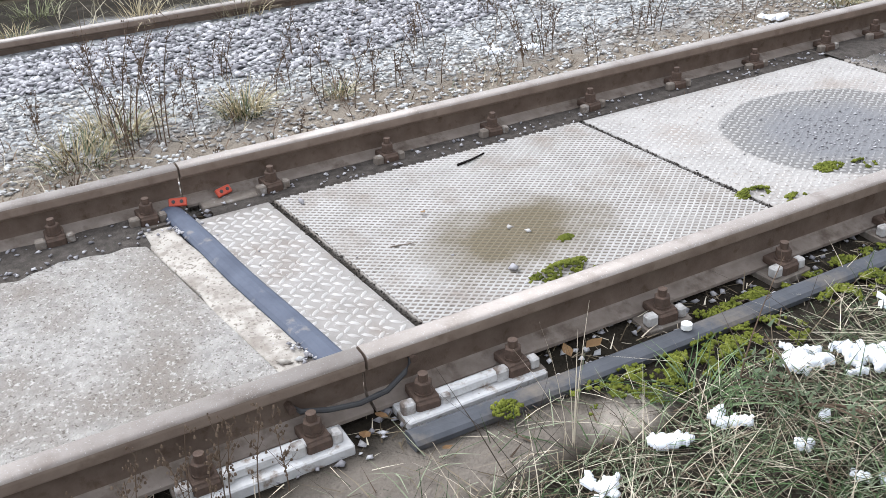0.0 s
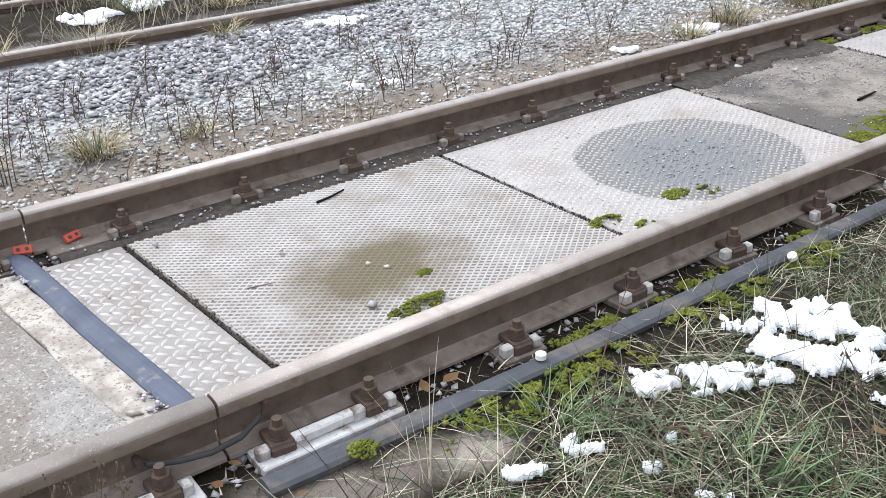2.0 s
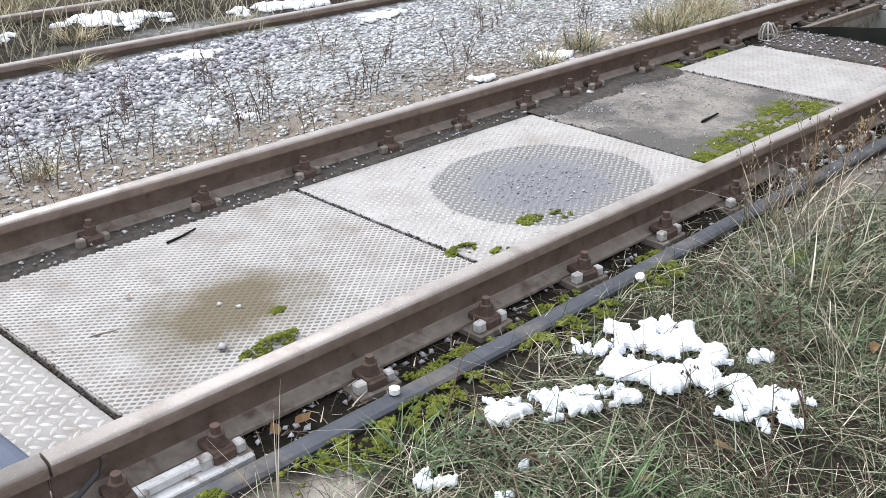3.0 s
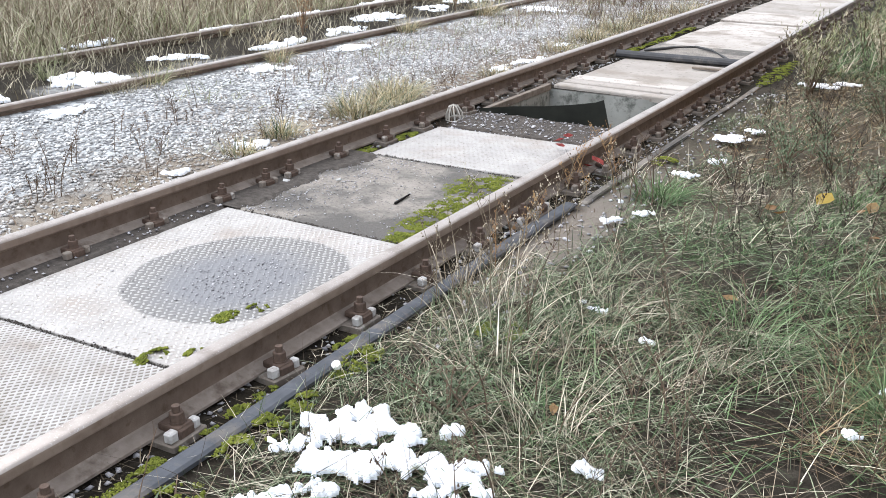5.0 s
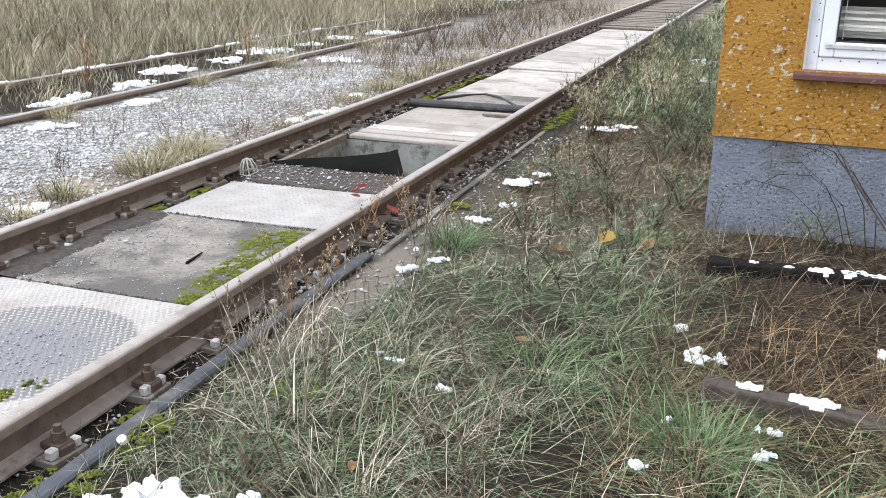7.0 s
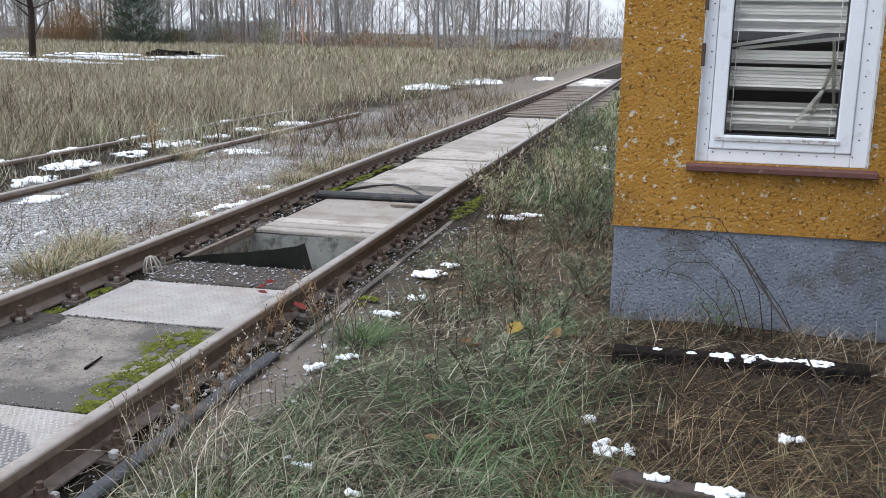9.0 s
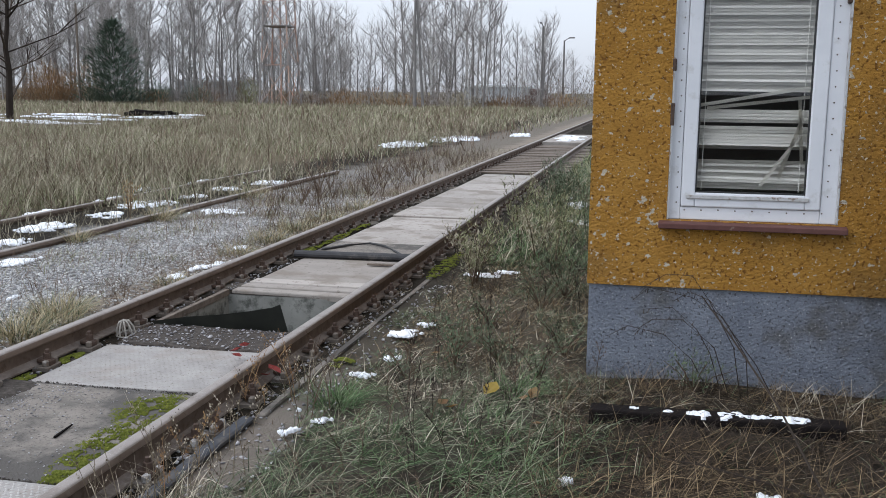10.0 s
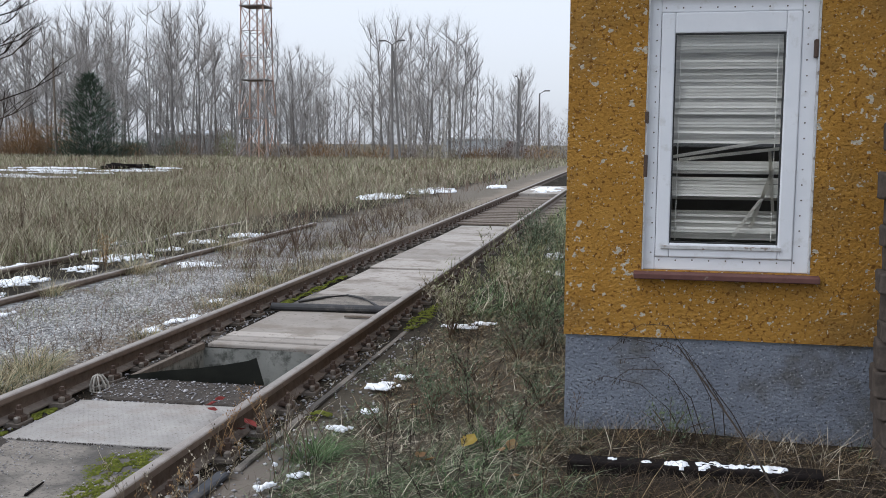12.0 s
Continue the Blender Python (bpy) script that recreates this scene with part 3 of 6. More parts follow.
def fastening(white, side):
    """Ribbed plate, clip, washer, nut and bolt end beside a rail; side 1: the rail lies towards -x."""
    f = thing("rail_fastening", "rusty clip and bolt on a white-worn ribbed plate at the rail" if white else "rusty clip and bolt on a dull ribbed plate", "rail fastening", group="fastenings along the rails")
    s = side
    part("rib_plate", boxed(min(-0.055 * s, 0.045 * s), max(-0.055 * s, 0.045 * s), -0.07, 0.07, -0.03, 0.002, 0.004), RIB, f)
    part("rib", boxed(min(0.004 * s, 0.034 * s), max(0.004 * s, 0.034 * s), -0.066, -0.032, 0.002, 0.036, 0.005), DULL_WHITE if white else RIB, f)
    part("rib", boxed(min(0.004 * s, 0.034 * s), max(0.004 * s, 0.034 * s), 0.032, 0.058, 0.002, 0.034, 0.005), DULL_WHITE if white else RIB, f)
    bm = boxed(min(-0.05 * s, 0.03 * s), max(-0.05 * s, 0.03 * s), -0.031, 0.031, 0.012, 0.036, 0.006, 2)
    box(bm, min(0.012 * s, 0.036 * s), max(0.012 * s, 0.036 * s), -0.031, 0.031, -0.004, 0.03, 0.005)
    clip = part("clip", bm, BOLT, f)
    bm = bmesh.new()
    cyl(bm, (0, 0, 0.034), (0, 0, 0.042), 0.024, n=14)
    part("washer", bm, BOLT, clip)
    part("nut", hex_bm(0.0225, 0.041, 0.07), BOLT, clip)
    bm = bmesh.new()
    cyl(bm, (0, 0, 0.066), (0, 0, 0.09), 0.0125, n=10)
    part("bolt", bm, BOLT, clip)
    return f


near_y = [-0.16, -0.44, 0.145, 0.42, 0.925, 1.415, 1.9, 2.395, 2.88, 3.37, 3.82, 4.03, 4.5, 4.98, 5.48]
near_y += [5.48 + 0.487 * i for i in range(1, 30)]
proto_w, proto_n, proto_f = fastening(True, 1), fastening(False, 1), fastening(False, 1)
BIG = Matrix.Scale(1.08, 4)
for p_ in (proto_w, proto_n, proto_f):
    p_.scale = (1.08, 1.08, 1.08)
for i, y in enumerate(near_y):
    src = proto_w if y < 4.2 else proto_n
    m = pose(0.1 + R.uniform(-0.006, 0.006), y, R.uniform(-0.004, 0.004), R.uniform(-2, 2), R.uniform(-2, 2), R.uniform(-7, 7))
    if i in (0, 20):
        src.matrix_basis = m @ BIG
    else:
        copy_thing(src, m)
far_y = [-0.52, -0.2, 0.28, 0.78, 1.275, 1.79, 2.285, 2.78, 3.26, 3.62, 3.83, 4.32, 4.85, 5.31, 5.95, 6.38, 6.8]
far_y += [6.8 + 0.487 * i for i in range(1, 56)]
for i, y in enumerate(far_y):
    m = pose(-1.405 + R.uniform(-0.006, 0.006), y, R.uniform(-0.003, 0.005), R.uniform(-2, 2), R.uniform(-2, 2), R.uniform(-7, 7))
    if i == 0:
        proto_f.matrix_basis = m @ BIG
    else:
        copy_thing(proto_f, m)
# long white plates at the joint
for ya, yb, xc in ((-0.5, -0.08, 0.085), (0.07, 0.49, 0.085)):
    jp = thing("joint_plate", "long white-painted rib plate at the rail joint", "rail plate", group="joint plates")
    part("base", boxed(xc - 0.03, xc + 0.075, ya, yb, -0.03, 0.004, 0.004), WHITE_RIB, jp)
    part("rib", boxed(xc + 0.012, xc + 0.042, ya + 0.1, yb - 0.1, 0.004, 0.034, 0.005), WHITE_RIB, jp)
jp = thing("joint_plate", "long dull plate at the far rail joint", "rail plate", group="joint plates")
part("base", boxed(-1.44, -1.37, 0.0, 0.33, -0.02, 0.014, 0.004), RIB, jp)

# ---- plates and slabs between the rails ----
XA, XB = -1.315, -0.165


def slab_piece(name, label, y0, y1, mat, z=0.0, xa=XA, xb=XB, skew=0.0, bev=0.006, thick=0.06, sub=0.0, skew_end=None):
    bm = boxed(xa, xb, y0, y1, z - thick, z, bev, 2)
    for v in bm.verts:
        k = skew if skew_end is None else skew + (skew_end - skew) * (v.co.y - y0) / (y1 - y0)
        v.co.y += k * (v.co.x - xa) / (xb - xa)
    if sub:
        bmesh.ops.subdivide_edges(bm, edges=bm.edges, cuts=3, use_grid_fill=True)
        rough(bm, sub, 9, 0.5)
    return tagged(part(name, bm, mat), label, name.replace("_", " "))


def lugs(y0, y1, pitch, length, width, height, xa=XA + 0.02, xb=XB):
    V, F, n = [], [], 0
    j, y = 0, y0 + pitch * 0.6
    while y < y1 - pitch * 0.4:
        i, x = 0, xa + pitch * 0.5 + (pitch * 0.5 if j % 2 else 0)
        while x < xb - 0.01:
            a = radians(40 if (i + j) % 2 else -50)
            c, s = math.cos(a), math.sin(a)
            for u, v, h in ((-1, 0, 0), (-0.4, -1, 0), (0.5, -0.9, 0), (1, 0, 0), (0.5, 0.9, 0), (-0.4, 1, 0), (-0.35, 0, 1), (0.4, 0, 1)):
                p, q = u * length / 2, v * width / 2
                V.append((x + p * c - q * s, y + p * s + q * c, h * height - 0.0005 * (1 - h)))
            F += [(n, n + 1, n + 6), (n + 1, n + 2, n + 7), (n + 1, n + 7, n + 6), (n + 2, n + 3, n + 7), (n + 3, n + 4, n + 7), (n + 4, n + 5, n + 6), (n + 4, n + 6, n + 7), (n + 5, n, n + 6)]
            n += 8
            i, x = i + 1, x + pitch
        j, y = j + 1, y + pitch * 0.86
    return V, F


def ridge_net(y0, y1, step, slope, height, half, xa=XA + 0.005, xb=XB):
    """Two families of fine crossing ridges that make lozenges."""
    V, F, n = [], [], 0
    for sgn in (1, -1):
        span = (xb - xa) * slope
        k = y0 - span
        while k < y1 + span:
            # line y = k + sgn*slope*(x-xa) (or from xb), clipped to the plate
            ya = k if sgn > 0 else k + span
            yb = ya + sgn * span
            lo, hi = 0.0, 1.0
            d = yb - ya
            ta, tb = sorted(((y0 - ya) / d, (y1 - ya) / d))
            lo, hi = max(lo, ta), min(hi, tb)
            if hi - lo > 0.01:
                dx, dy = xb - xa, d
                L = math.hypot(dx, dy)
                nx, ny = -dy / L * half, dx / L * half
                for t in (lo, hi):
                    px, py = xa + dx * t, ya + dy * t
                    V += [(px - nx, py - ny, 0.0003), (px, py, height), (px + nx, py + ny, 0.0003)]
                F += [(n, n + 3, n + 4, n + 1), (n + 1, n + 4, n + 5, n + 2)]
                n += 6
            k += step
    return V, F


def skewed(V, y0, y1, k0, k1):
    return [(a, b + (k0 + (k1 - k0) * (b - y0) / (y1 - y0)) * (a - XA) / (XB - XA), c) for a, b, c in V]


p1 = slab_piece("tread_plate", "bright teardrop-pattern steel plate beside the rubber strip", -0.07, 0.232, PLATE_A, skew=0.072)
V, F = lugs(-0.07, 0.228, 0.04, 0.044, 0.014, 0.0055)
tread = new("tread", np_mesh("tread", skewed(V, -0.07, 0.232, 0.072, 0.072), F, LUG))
tread.parent = p1
p2 = slab_piece("tread_plate", "large brownish steel plate with a lozenge tread and a dirt stain", 0.25, 1.655, PLATE_B, skew=0.072, skew_end=0.05)
V, F = ridge_net(0.258, 1.65, 0.036, 1.3, 0.0042, 0.0036)
tread = new("tread", np_mesh("tread", skewed(V, 0.25, 1.655, 0.072, 0.05), F, LUG))
tread.parent = p2
p3 = slab_piece("tread_plate", "pale steel tread plate with a round dark worn patch", 1.677, 3.2, PLATE_C, skew=0.05, skew_end=0.0)
V, F = lugs(1.68, 3.19, 0.031, 0.027, 0.011, 0.0045)
tread = new("tread", np_mesh("tread", skewed(V, 1.677, 3.2, 0.05, 0.0), F, LUG))
tread.parent = p3
p4 = slab_piece("tread_plate", "pale dirty steel plate before the open pit", 4.525, 5.4, PLATE_C, z=-0.004, skew=0.05)
V, F = lugs(4.54, 5.42, 0.033, 0.026, 0.010, 0.003)
tread = new("tread", np_mesh("tread", [(a, b + 0.05 * (a - XA) / (XB - XA), c - 0.004) for a, b, c in V], F, PLATE_C))
tread.parent = p4
slab_piece("concrete_slab", "worn pale concrete slab between the rails", -3.2, -0.262, CONCRETE, z=0.004, xa=-1.27, skew=0.14, sub=0.006)
slab_piece("concrete_slab", "pale slab further along the rails", -6.5, -3.22, CONCRETE, z=0.002, xa=-1.27, skew=0.13)
bm = boxed(XA, XB, -0.258, -0.14, -0.05, 0.0035, 0.004)
for v in bm.verts:
    v.co.y += 0.13 * (v.co.x - XA) / (XB - XA)
bmesh.ops.subdivide_edges(bm, edges=bm.edges, cuts=14, use_grid_fill=True)
rough(bm, 0.012, 30, 0.25)
tagged(part("mortar_strip", bm, PALE_STRIP), "pale crumbling mortar strip along the slab end", "mortar strip")
slab_piece("concrete_slab", "damp dark concrete slab with moss on one side", 3.215, 4.515, DARK_SLAB, z=-0.006, sub=0.004)
# slabs behind the pit
far_ys = [7.24, 7.42, 7.61, 7.84, 9.08, 10.1, 11.28, 12.5, 13.6, 15.0, 16.4, 17.75, 19.9]
for i, (a, b) in enumerate(zip(far_ys, far_ys[1:])):
    dark = i == 4
    slab_piece("concrete_slab", "dark damp slab between the rails" if dark else "weathered grey concrete slab between the rails", a + 0.022, b - 0.022, DARK_SLAB if dark else FAR_SLAB, z=R.uniform(-0.02, 0.014), skew=R.uniform(-0.03, 0.03), xa=-1.27, xb=-0.2, bev=0.012)
# open sleepers further on
sleeper_me = None
for i in range(22):
    y = 20.3 + 0.52 * i
    if sleeper_me is None:
        s_ob = part("sleeper", boxed(-1.2, 1.2, -0.12, 0.12, -0.07, 0.012, 0.01), WOOD_GREY)
        sleeper_me = s_ob.data
        tagged(s_ob, "weathered grey timber sleeper under the rails", "sleeper", "open sleepers")
    else:
        s_ob = new("sleeper", sleeper_me)
        tagged(s_ob, "weathered grey timber sleeper under the rails", "sleeper", "open sleepers")
    s_ob.matrix_basis = pose(-0.75, y, R.uniform(-0.01, 0.01), 0, 0, R.uniform(-1, 1))
plat = slab_piece("concrete_slab", "concrete cover between the rails with snow on it", 31.6, 37.6, FAR_SLAB, z=0.1, xa=-1.4, xb=-0.1, thick=0.14)

# rubber strips
bm = bmesh.new()
tube_path(bm, [(-1.44 + 1.27 * t, -0.112 + 0.132 * t + 0.003 * math.sin(9 * t), 0.012) for t in [i / 12 for i in range(13)]], 0.042, 0.042, 12)
for v in bm.verts:
    v.co.z = (v.co.z - 0.012) * 0.45 + 0.005
tagged(part("rubber_strip", bm, RUBBER), "grey-blue rounded rubber sealing strip across the track", "rubber strip")
bm = bmesh.new()
tube_path(bm, [(0.212 + 0.012 * math.sin(t * 1.3), t, 0.004 - 0.004 * math.sin(t * 2)) for t in [0.045 + 0.16 * i for i in range(27)]], 0.036, 0.036, 10)
for v in bm.verts:
    v.co.z = v.co.z * 0.42 if v.co.z > 0 else v.co.z
tagged(part("rubber_strip", bm, RUBBER_DARK), "long grey rubber strip laid beside the rail", "rubber strip")
bm = boxed(0.215, 0.262, 4.3, 8.6, -0.06, -0.004, 0.006)
bmesh.ops.subdivide_edges(bm, edges=bm.edges, cuts=14)
rough(bm, 0.016, 2.3)
tagged(part("edging_board", bm, DARK_SLAB), "grey weathered edging board beside the rail", "edging")

# black sheet in the pit, rounded beam, cable, grid cap
bm = bmesh.new()
prof = [(-1.31, 0.02), (-1.05, 0.06), (-0.8, 0.085), (-0.6, 0.115), (-0.42, 0.15), (-0.36, 0.175)]
lo = [bm.verts.new((x, 6.03 + 0.1 * (x + 1.3), -0.4)) for x, z in prof]
hi = [bm.verts.new((x, 6.0 + 0.1 * (x + 1.3), z)) for x, z in prof]
for i in range(len(prof) - 1):
    bm.faces.new((lo[i], lo[i + 1], hi[i + 1], hi[i]))
r = bmesh.ops.solidify(bm, geom=bm.faces[:], thickness=0.015)
for v in bm.verts:
    if v.co.x > -0.5 and v.co.z < 0:
        v.co.x += 0.15
tagged(part("black_sheet", bm, DARK_BOARD), "black warped sheet standing slanted in the pit mouth", "sheet")
bm = bmesh.new()
tube_path(bm, [(-1.36, 9.02, 0.035), (-0.9, 9.06, 0.032), (-0.14, 9.1, 0.034)], 0.055, 0.055, 12)
for v in bm.verts:
    v.co.z = max(0.0, v.co.z * 0.75)
tagged(part("rubber_roll", bm, ROLL), "dark rounded rubber roll lying across the slabs", "rubber roll")
bm = bmesh.new()
tube_path(bm, [(-1.2, 9.4, 0.02), (-1.0, 9.72, 0.03), (-0.8, 9.86, 0.035), (-0.6, 9.75, 0.03), (-0.42, 9.5, 0.02), (-0.3, 9.3, 0.02)], 0.014, 0.014, 6)
tagged(part("cable", bm, CABLE), "black cable lying across the slab", "cable")
bm = boxed(-0.5, -0.17, 8.72, 8.77, 0.0, 0.02, 0.004)
tagged(part("bar", bm, WOOD_GREY), "thin rusty bar lying on the slab", "bar")
cage = thing("grid_cap", "pale plastic grid cap lying beside the rail", "grid cap", pose(-1.37, 5.72, -0.02, 8, -6, 20))
for i in range(9):
    a = 2 * math.pi * i / 9
    bm = bmesh.new()
    tube_path(bm, [(0.065 * math.cos(a), 0.065 * math.sin(a), 0), (0.06 * math.cos(a), 0.06 * math.sin(a), 0.05), (0.035 * math.cos(a), 0.035 * math.sin(a), 0.1), (0, 0, 0.115)], 0.006, 0.005, 5)
    part("wire", bm, GRID_WIRE, cage)
bm = bmesh.new()
tube_path(bm, [(0.065 * math.cos(t), 0.065 * math.sin(t), 0.004) for t in [6.2832 * i / 16 for i in range(17)]], 0.007, 0.007, 5)
part("rim", bm, GRID_WIRE, cage)

# bond cable over the near joint
bond = thing("bond_cable", "brown electrical bond cable bolted across the rail joint", "cable")
bm = bmesh.new()
tube_path(bm, [(0.012, -0.19, 0.075), (0.045, -0.17, 0.068), (0.06, -0.1, 0.055), (0.065, -0.02, 0.045), (0.06, 0.06, 0.05), (0.045, 0.12, 0.075), (0.035, 0.145, 0.1), (0.012, 0.15, 0.105)], 0.0075, 0.0075, 8)
part("cable", bm, CABLE, bond)
for y, z in ((-0.19, 0.075), (0.15, 0.104)):
    bm = bmesh.new()
    cyl(bm, (0.006, y, z), (0.045, y, z), 0.011, n=6)
    part("lug", bm, BOLT, bond)

# red plastic spacers on the far rail foot
for y, rz in ((0.1, 25), (-0.075, -20)):
    sp = thing("red_spacer", "small red plastic spacer with two holes on the rail foot", "spacer", pose(-1.44, y, 0.03, 48, 0, 90 + rz), "red spacers")
    bm = bmesh.new()
    for a in (-1, 1):
        cyl(bm, (a * 0.015, 0, 0), (a * 0.015, 0, 0.012), 0.007, n=8)
    part("hole", bm, CABLE, sp)
    part("body", boxed(-0.033, 0.033, -0.016, 0.016, -0.006, 0.009, 0.003), RED_PLASTIC, sp)

# ---- building ----
BX, BY = 1.862, 5.45
PT = 0.571
WX0, WX1, WZ0, WZ1 = 2.31, 3.255, 0.975, 2.55
house = thing("small_building", "small ochre roughcast building with a blue-grey plinth", "building")


def wall_piece(xa, xb, za, zb, ya=BY, yb=BY + 0.3):
    return boxed(xa, xb, ya, yb, za, zb)


BXR, BYB, TOP = 8.5, 11.0, 3.3
for xa, xb, za, zb in ((BX, WX0, PT, TOP), (WX1, BXR, PT, TOP), (WX0, WX1, PT, WZ0), (WX0, WX1, WZ1, TOP)):
    part("wall", wall_piece(xa, xb, za, zb), PLASTER, house)
part("wall", boxed(BX, BX + 0.3, BY + 0.3, BYB, PT, TOP), PLASTER, house)
part("wall", boxed(BXR - 0.3, BXR, BY + 0.3, BYB, PT, TOP), PLASTER, house)
part("wall", boxed(BX + 0.3, BXR - 0.3, BYB - 0.3, BYB, PT, TOP), PLASTER, house)
bm = boxed(BX + 0.012, BXR, BY + 0.014, BYB, -0.3, PT - 0.004)
part("plinth", bm, PLINTH, house, "blue-grey speckled roughcast plinth")
part("roof", boxed(BX - 0.35, BXR + 0.35, BY - 0.4, BYB + 0.35, TOP, TOP + 0.18, 0.01), WOOD_GREY, house)
part("floor", boxed(BX + 0.3, BXR - 0.3, BY + 0.3, BYB - 0.3, PT - 0.002, PT + 0.03), DARK_ROOM, house)
part("partition", boxed(BX + 0.3, BXR - 0.3, BY + 1.6, BY + 1.7, PT + 0.03, TOP), DARK_ROOM, house)
win = thing("window_1", "white plastic window with a torn yellowed blind and screw-dotted frame", "window", kind="structure")
fy = BY + 0.035
fw = 0.075
part("window_frame", boxed(WX0, WX0 + fw, fy, fy + 0.08, WZ0, WZ1, 0.006, 2), FRAME_WHITE, win)
part("window_frame", boxed(WX1 - fw - 0.02, WX1, fy, fy + 0.08, WZ0, WZ1, 0.006, 2), FRAME_WHITE, win)
part("window_frame", boxed(WX0 + fw, WX1 - fw - 0.02, fy, fy + 0.08, WZ0, WZ0 + 0.075, 0.006, 2), FRAME_WHITE, win)
part("window_frame", boxed(WX0 + fw, WX1 - fw - 0.02, fy, fy + 0.08, WZ1 - 0.085, WZ1, 0.006, 2), FRAME_WHITE, win)
sx0, sx1, sz0, sz1 = WX0 + fw + 0.002, WX1 - fw - 0.022, WZ0 + 0.077, WZ1 - 0.087
gx0, gx1, gz0, gz1 = 2.465, 3.075, 1.135, 2.345
sash = part("sash", boxed(sx0, gx0, fy - 0.012, fy + 0.06, sz0, sz1, 0.008, 2), FRAME_WHITE, win)
part("sash", boxed(gx1, sx1, fy - 0.012, fy + 0.06, sz0, sz1, 0.008, 2), FRAME_WHITE, win)
part("sash", boxed(gx0, gx1, fy - 0.012, fy + 0.06, sz0, gz0, 0.008, 2), FRAME_WHITE, win)
part("sash", boxed(gx0, gx1, fy - 0.012, fy + 0.06, gz1, sz1, 0.008, 2), FRAME_WHITE, win)
for a in (gx0, gx1 - 0.008):
    part("seal", boxed(a, a + 0.008, fy - 0.004, fy + 0.02, gz0, gz1), CABLE, sash, "black rubber seal")
for a in (gz0, gz1 - 0.008):
    part("seal", boxed(gx0 + 0.008, gx1 - 0.008, fy - 0.004, fy + 0.02, a, a + 0.008), CABLE, sash, "black rubber seal")
part("bead", boxed(gx0 - 0.05, gx1 + 0.02, fy - 0.022, fy - 0.013, gz0 - 0.035, gz0 - 0.012, 0.003), WHITE_RIB, sash, "grimy glazing bead")
pane = part("pane", boxed(gx0 + 0.006, gx1 - 0.006, fy + 0.012, fy + 0.016, gz0 + 0.006, gz1 - 0.006), GLASS, sash, "dusty window pane")
pane.visible_shadow = False
screw_bm = bmesh.new()
cyl(screw_bm, (0, -0.003, 0), (0, 0.002, 0), 0.0045, n=8)
first = part("screw", screw_bm, BOLT, win)
first.matrix_basis = pose(WX0 + 0.052, fy, WZ0 + 0.1)
for i in range(1, 17):
    shared("screw", first.data, win, pose(WX0 + 0.052 + R.uniform(-0.003, 0.003), fy, WZ0 + 0.1 + i * 0.088))
    shared("screw", first.data, win, pose(WX1 - 0.062 + R.uniform(-0.003, 0.003), fy, WZ0 + 0.07 + i * 0.088))
for i in range(9):
    shared("screw", first.data, win, pose(WX0 + 0.1 + i * 0.095, fy, WZ0 + 0.058 + R.uniform(-0.003, 0.003)))
    shared("screw", first.data, win, pose(WX0 + 0.1 + i * 0.095, fy, WZ1 - 0.06))
for x, z, h in ((WX0 - 0.004, 1.52, 0.13), (WX0 - 0.004, 1.83, 0.07), (WX1 - 0.03, 2.2, 0.1)):
    part("hinge_plate", boxed(x, x + 0.022, BY - 0.006, fy + 0.01, z, z + h, 0.004), BOLT, win, "rusty hinge plate")
bm = boxed(WX0 - 0.045, WX1 + 0.05, BY - 0.055, fy + 0.02, WZ0 - 0.03, WZ0 + 0.003, 0.004)
for v in bm.verts:
    if v.co.y < BY - 0.03:
        v.co.z -= 0.018
part("window_sill", bm, SILL_RED, win, "rusty red sheet-metal sill")
# reveal lining
part("reveal", boxed(WX0 + 0.0015, WX0 + 0.009, BY - 0.003, fy - 0.002, WZ0 + 0.002, WZ1 - 0.002), WHITE_RIB, win, "pale plaster reveal")
part("reveal", boxed(WX1 - 0.011, WX1 - 0.0015, BY - 0.003, fy - 0.002, WZ0 + 0.002, WZ1 - 0.002), WHITE_RIB, win, "pale plaster reveal")
blind = thing("venetian_blind", "torn yellowed venetian blind behind the pane", "blind")
by = fy + 0.045


def slat_bm(w):
    bm = bmesh.new()
    rows = []
    for j in range(4):
        u = j / 3 - 0.5
        rows.append([bm.verts.new((x, u * 0.006, u * 0.0185 + 0.002 * (1 - 4 * u * u))) for x in (-w / 2, 0, w / 2)])
    for A, B in zip(rows, rows[1:]):
        for k in range(2):
            bm.faces.new((A[k], A[k + 1], B[k + 1], B[k]))
    bmesh.ops.solidify(bm, geom=bm.faces[:], thickness=0.0008)
    return bm


slat0 = part("slat", slat_bm(0.66), BLIND, blind)
zs = [2.36 - 0.0186 * i for i in range(35)]
slat0.matrix_basis = pose(2.77, by, zs[0])
for i, z in enumerate(zs[1:]):
    shared("slat", slat0.data, blind, pose(2.77, by, z, R.uniform(-1, 1), R.uniform(-0.08, 0.08) + (0.3 if i > 29 else 0), 0))
for za, n in ((1.607, 4), (1.512, 7), (1.318, 9)):
    for i in range(n):
        shared("slat", slat0.data, blind, pose(2.77, by + 0.004, za - 0.0187 * i, R.uniform(-3, 6), R.uniform(-0.25, 0.25), 0))
for x, z, r in ((2.76, 1.69, -10), (2.98, 1.4, -72), (2.93, 1.33, -55), (3.03, 1.5, 85), (2.82, 1.66, -7)):
    ob = shared("slat", slat0.data, blind, pose(x, by - 0.02, z, 5, r, 0))
    ob.scale = (0.55 if abs(r) > 20 else 0.95, 1, 1)
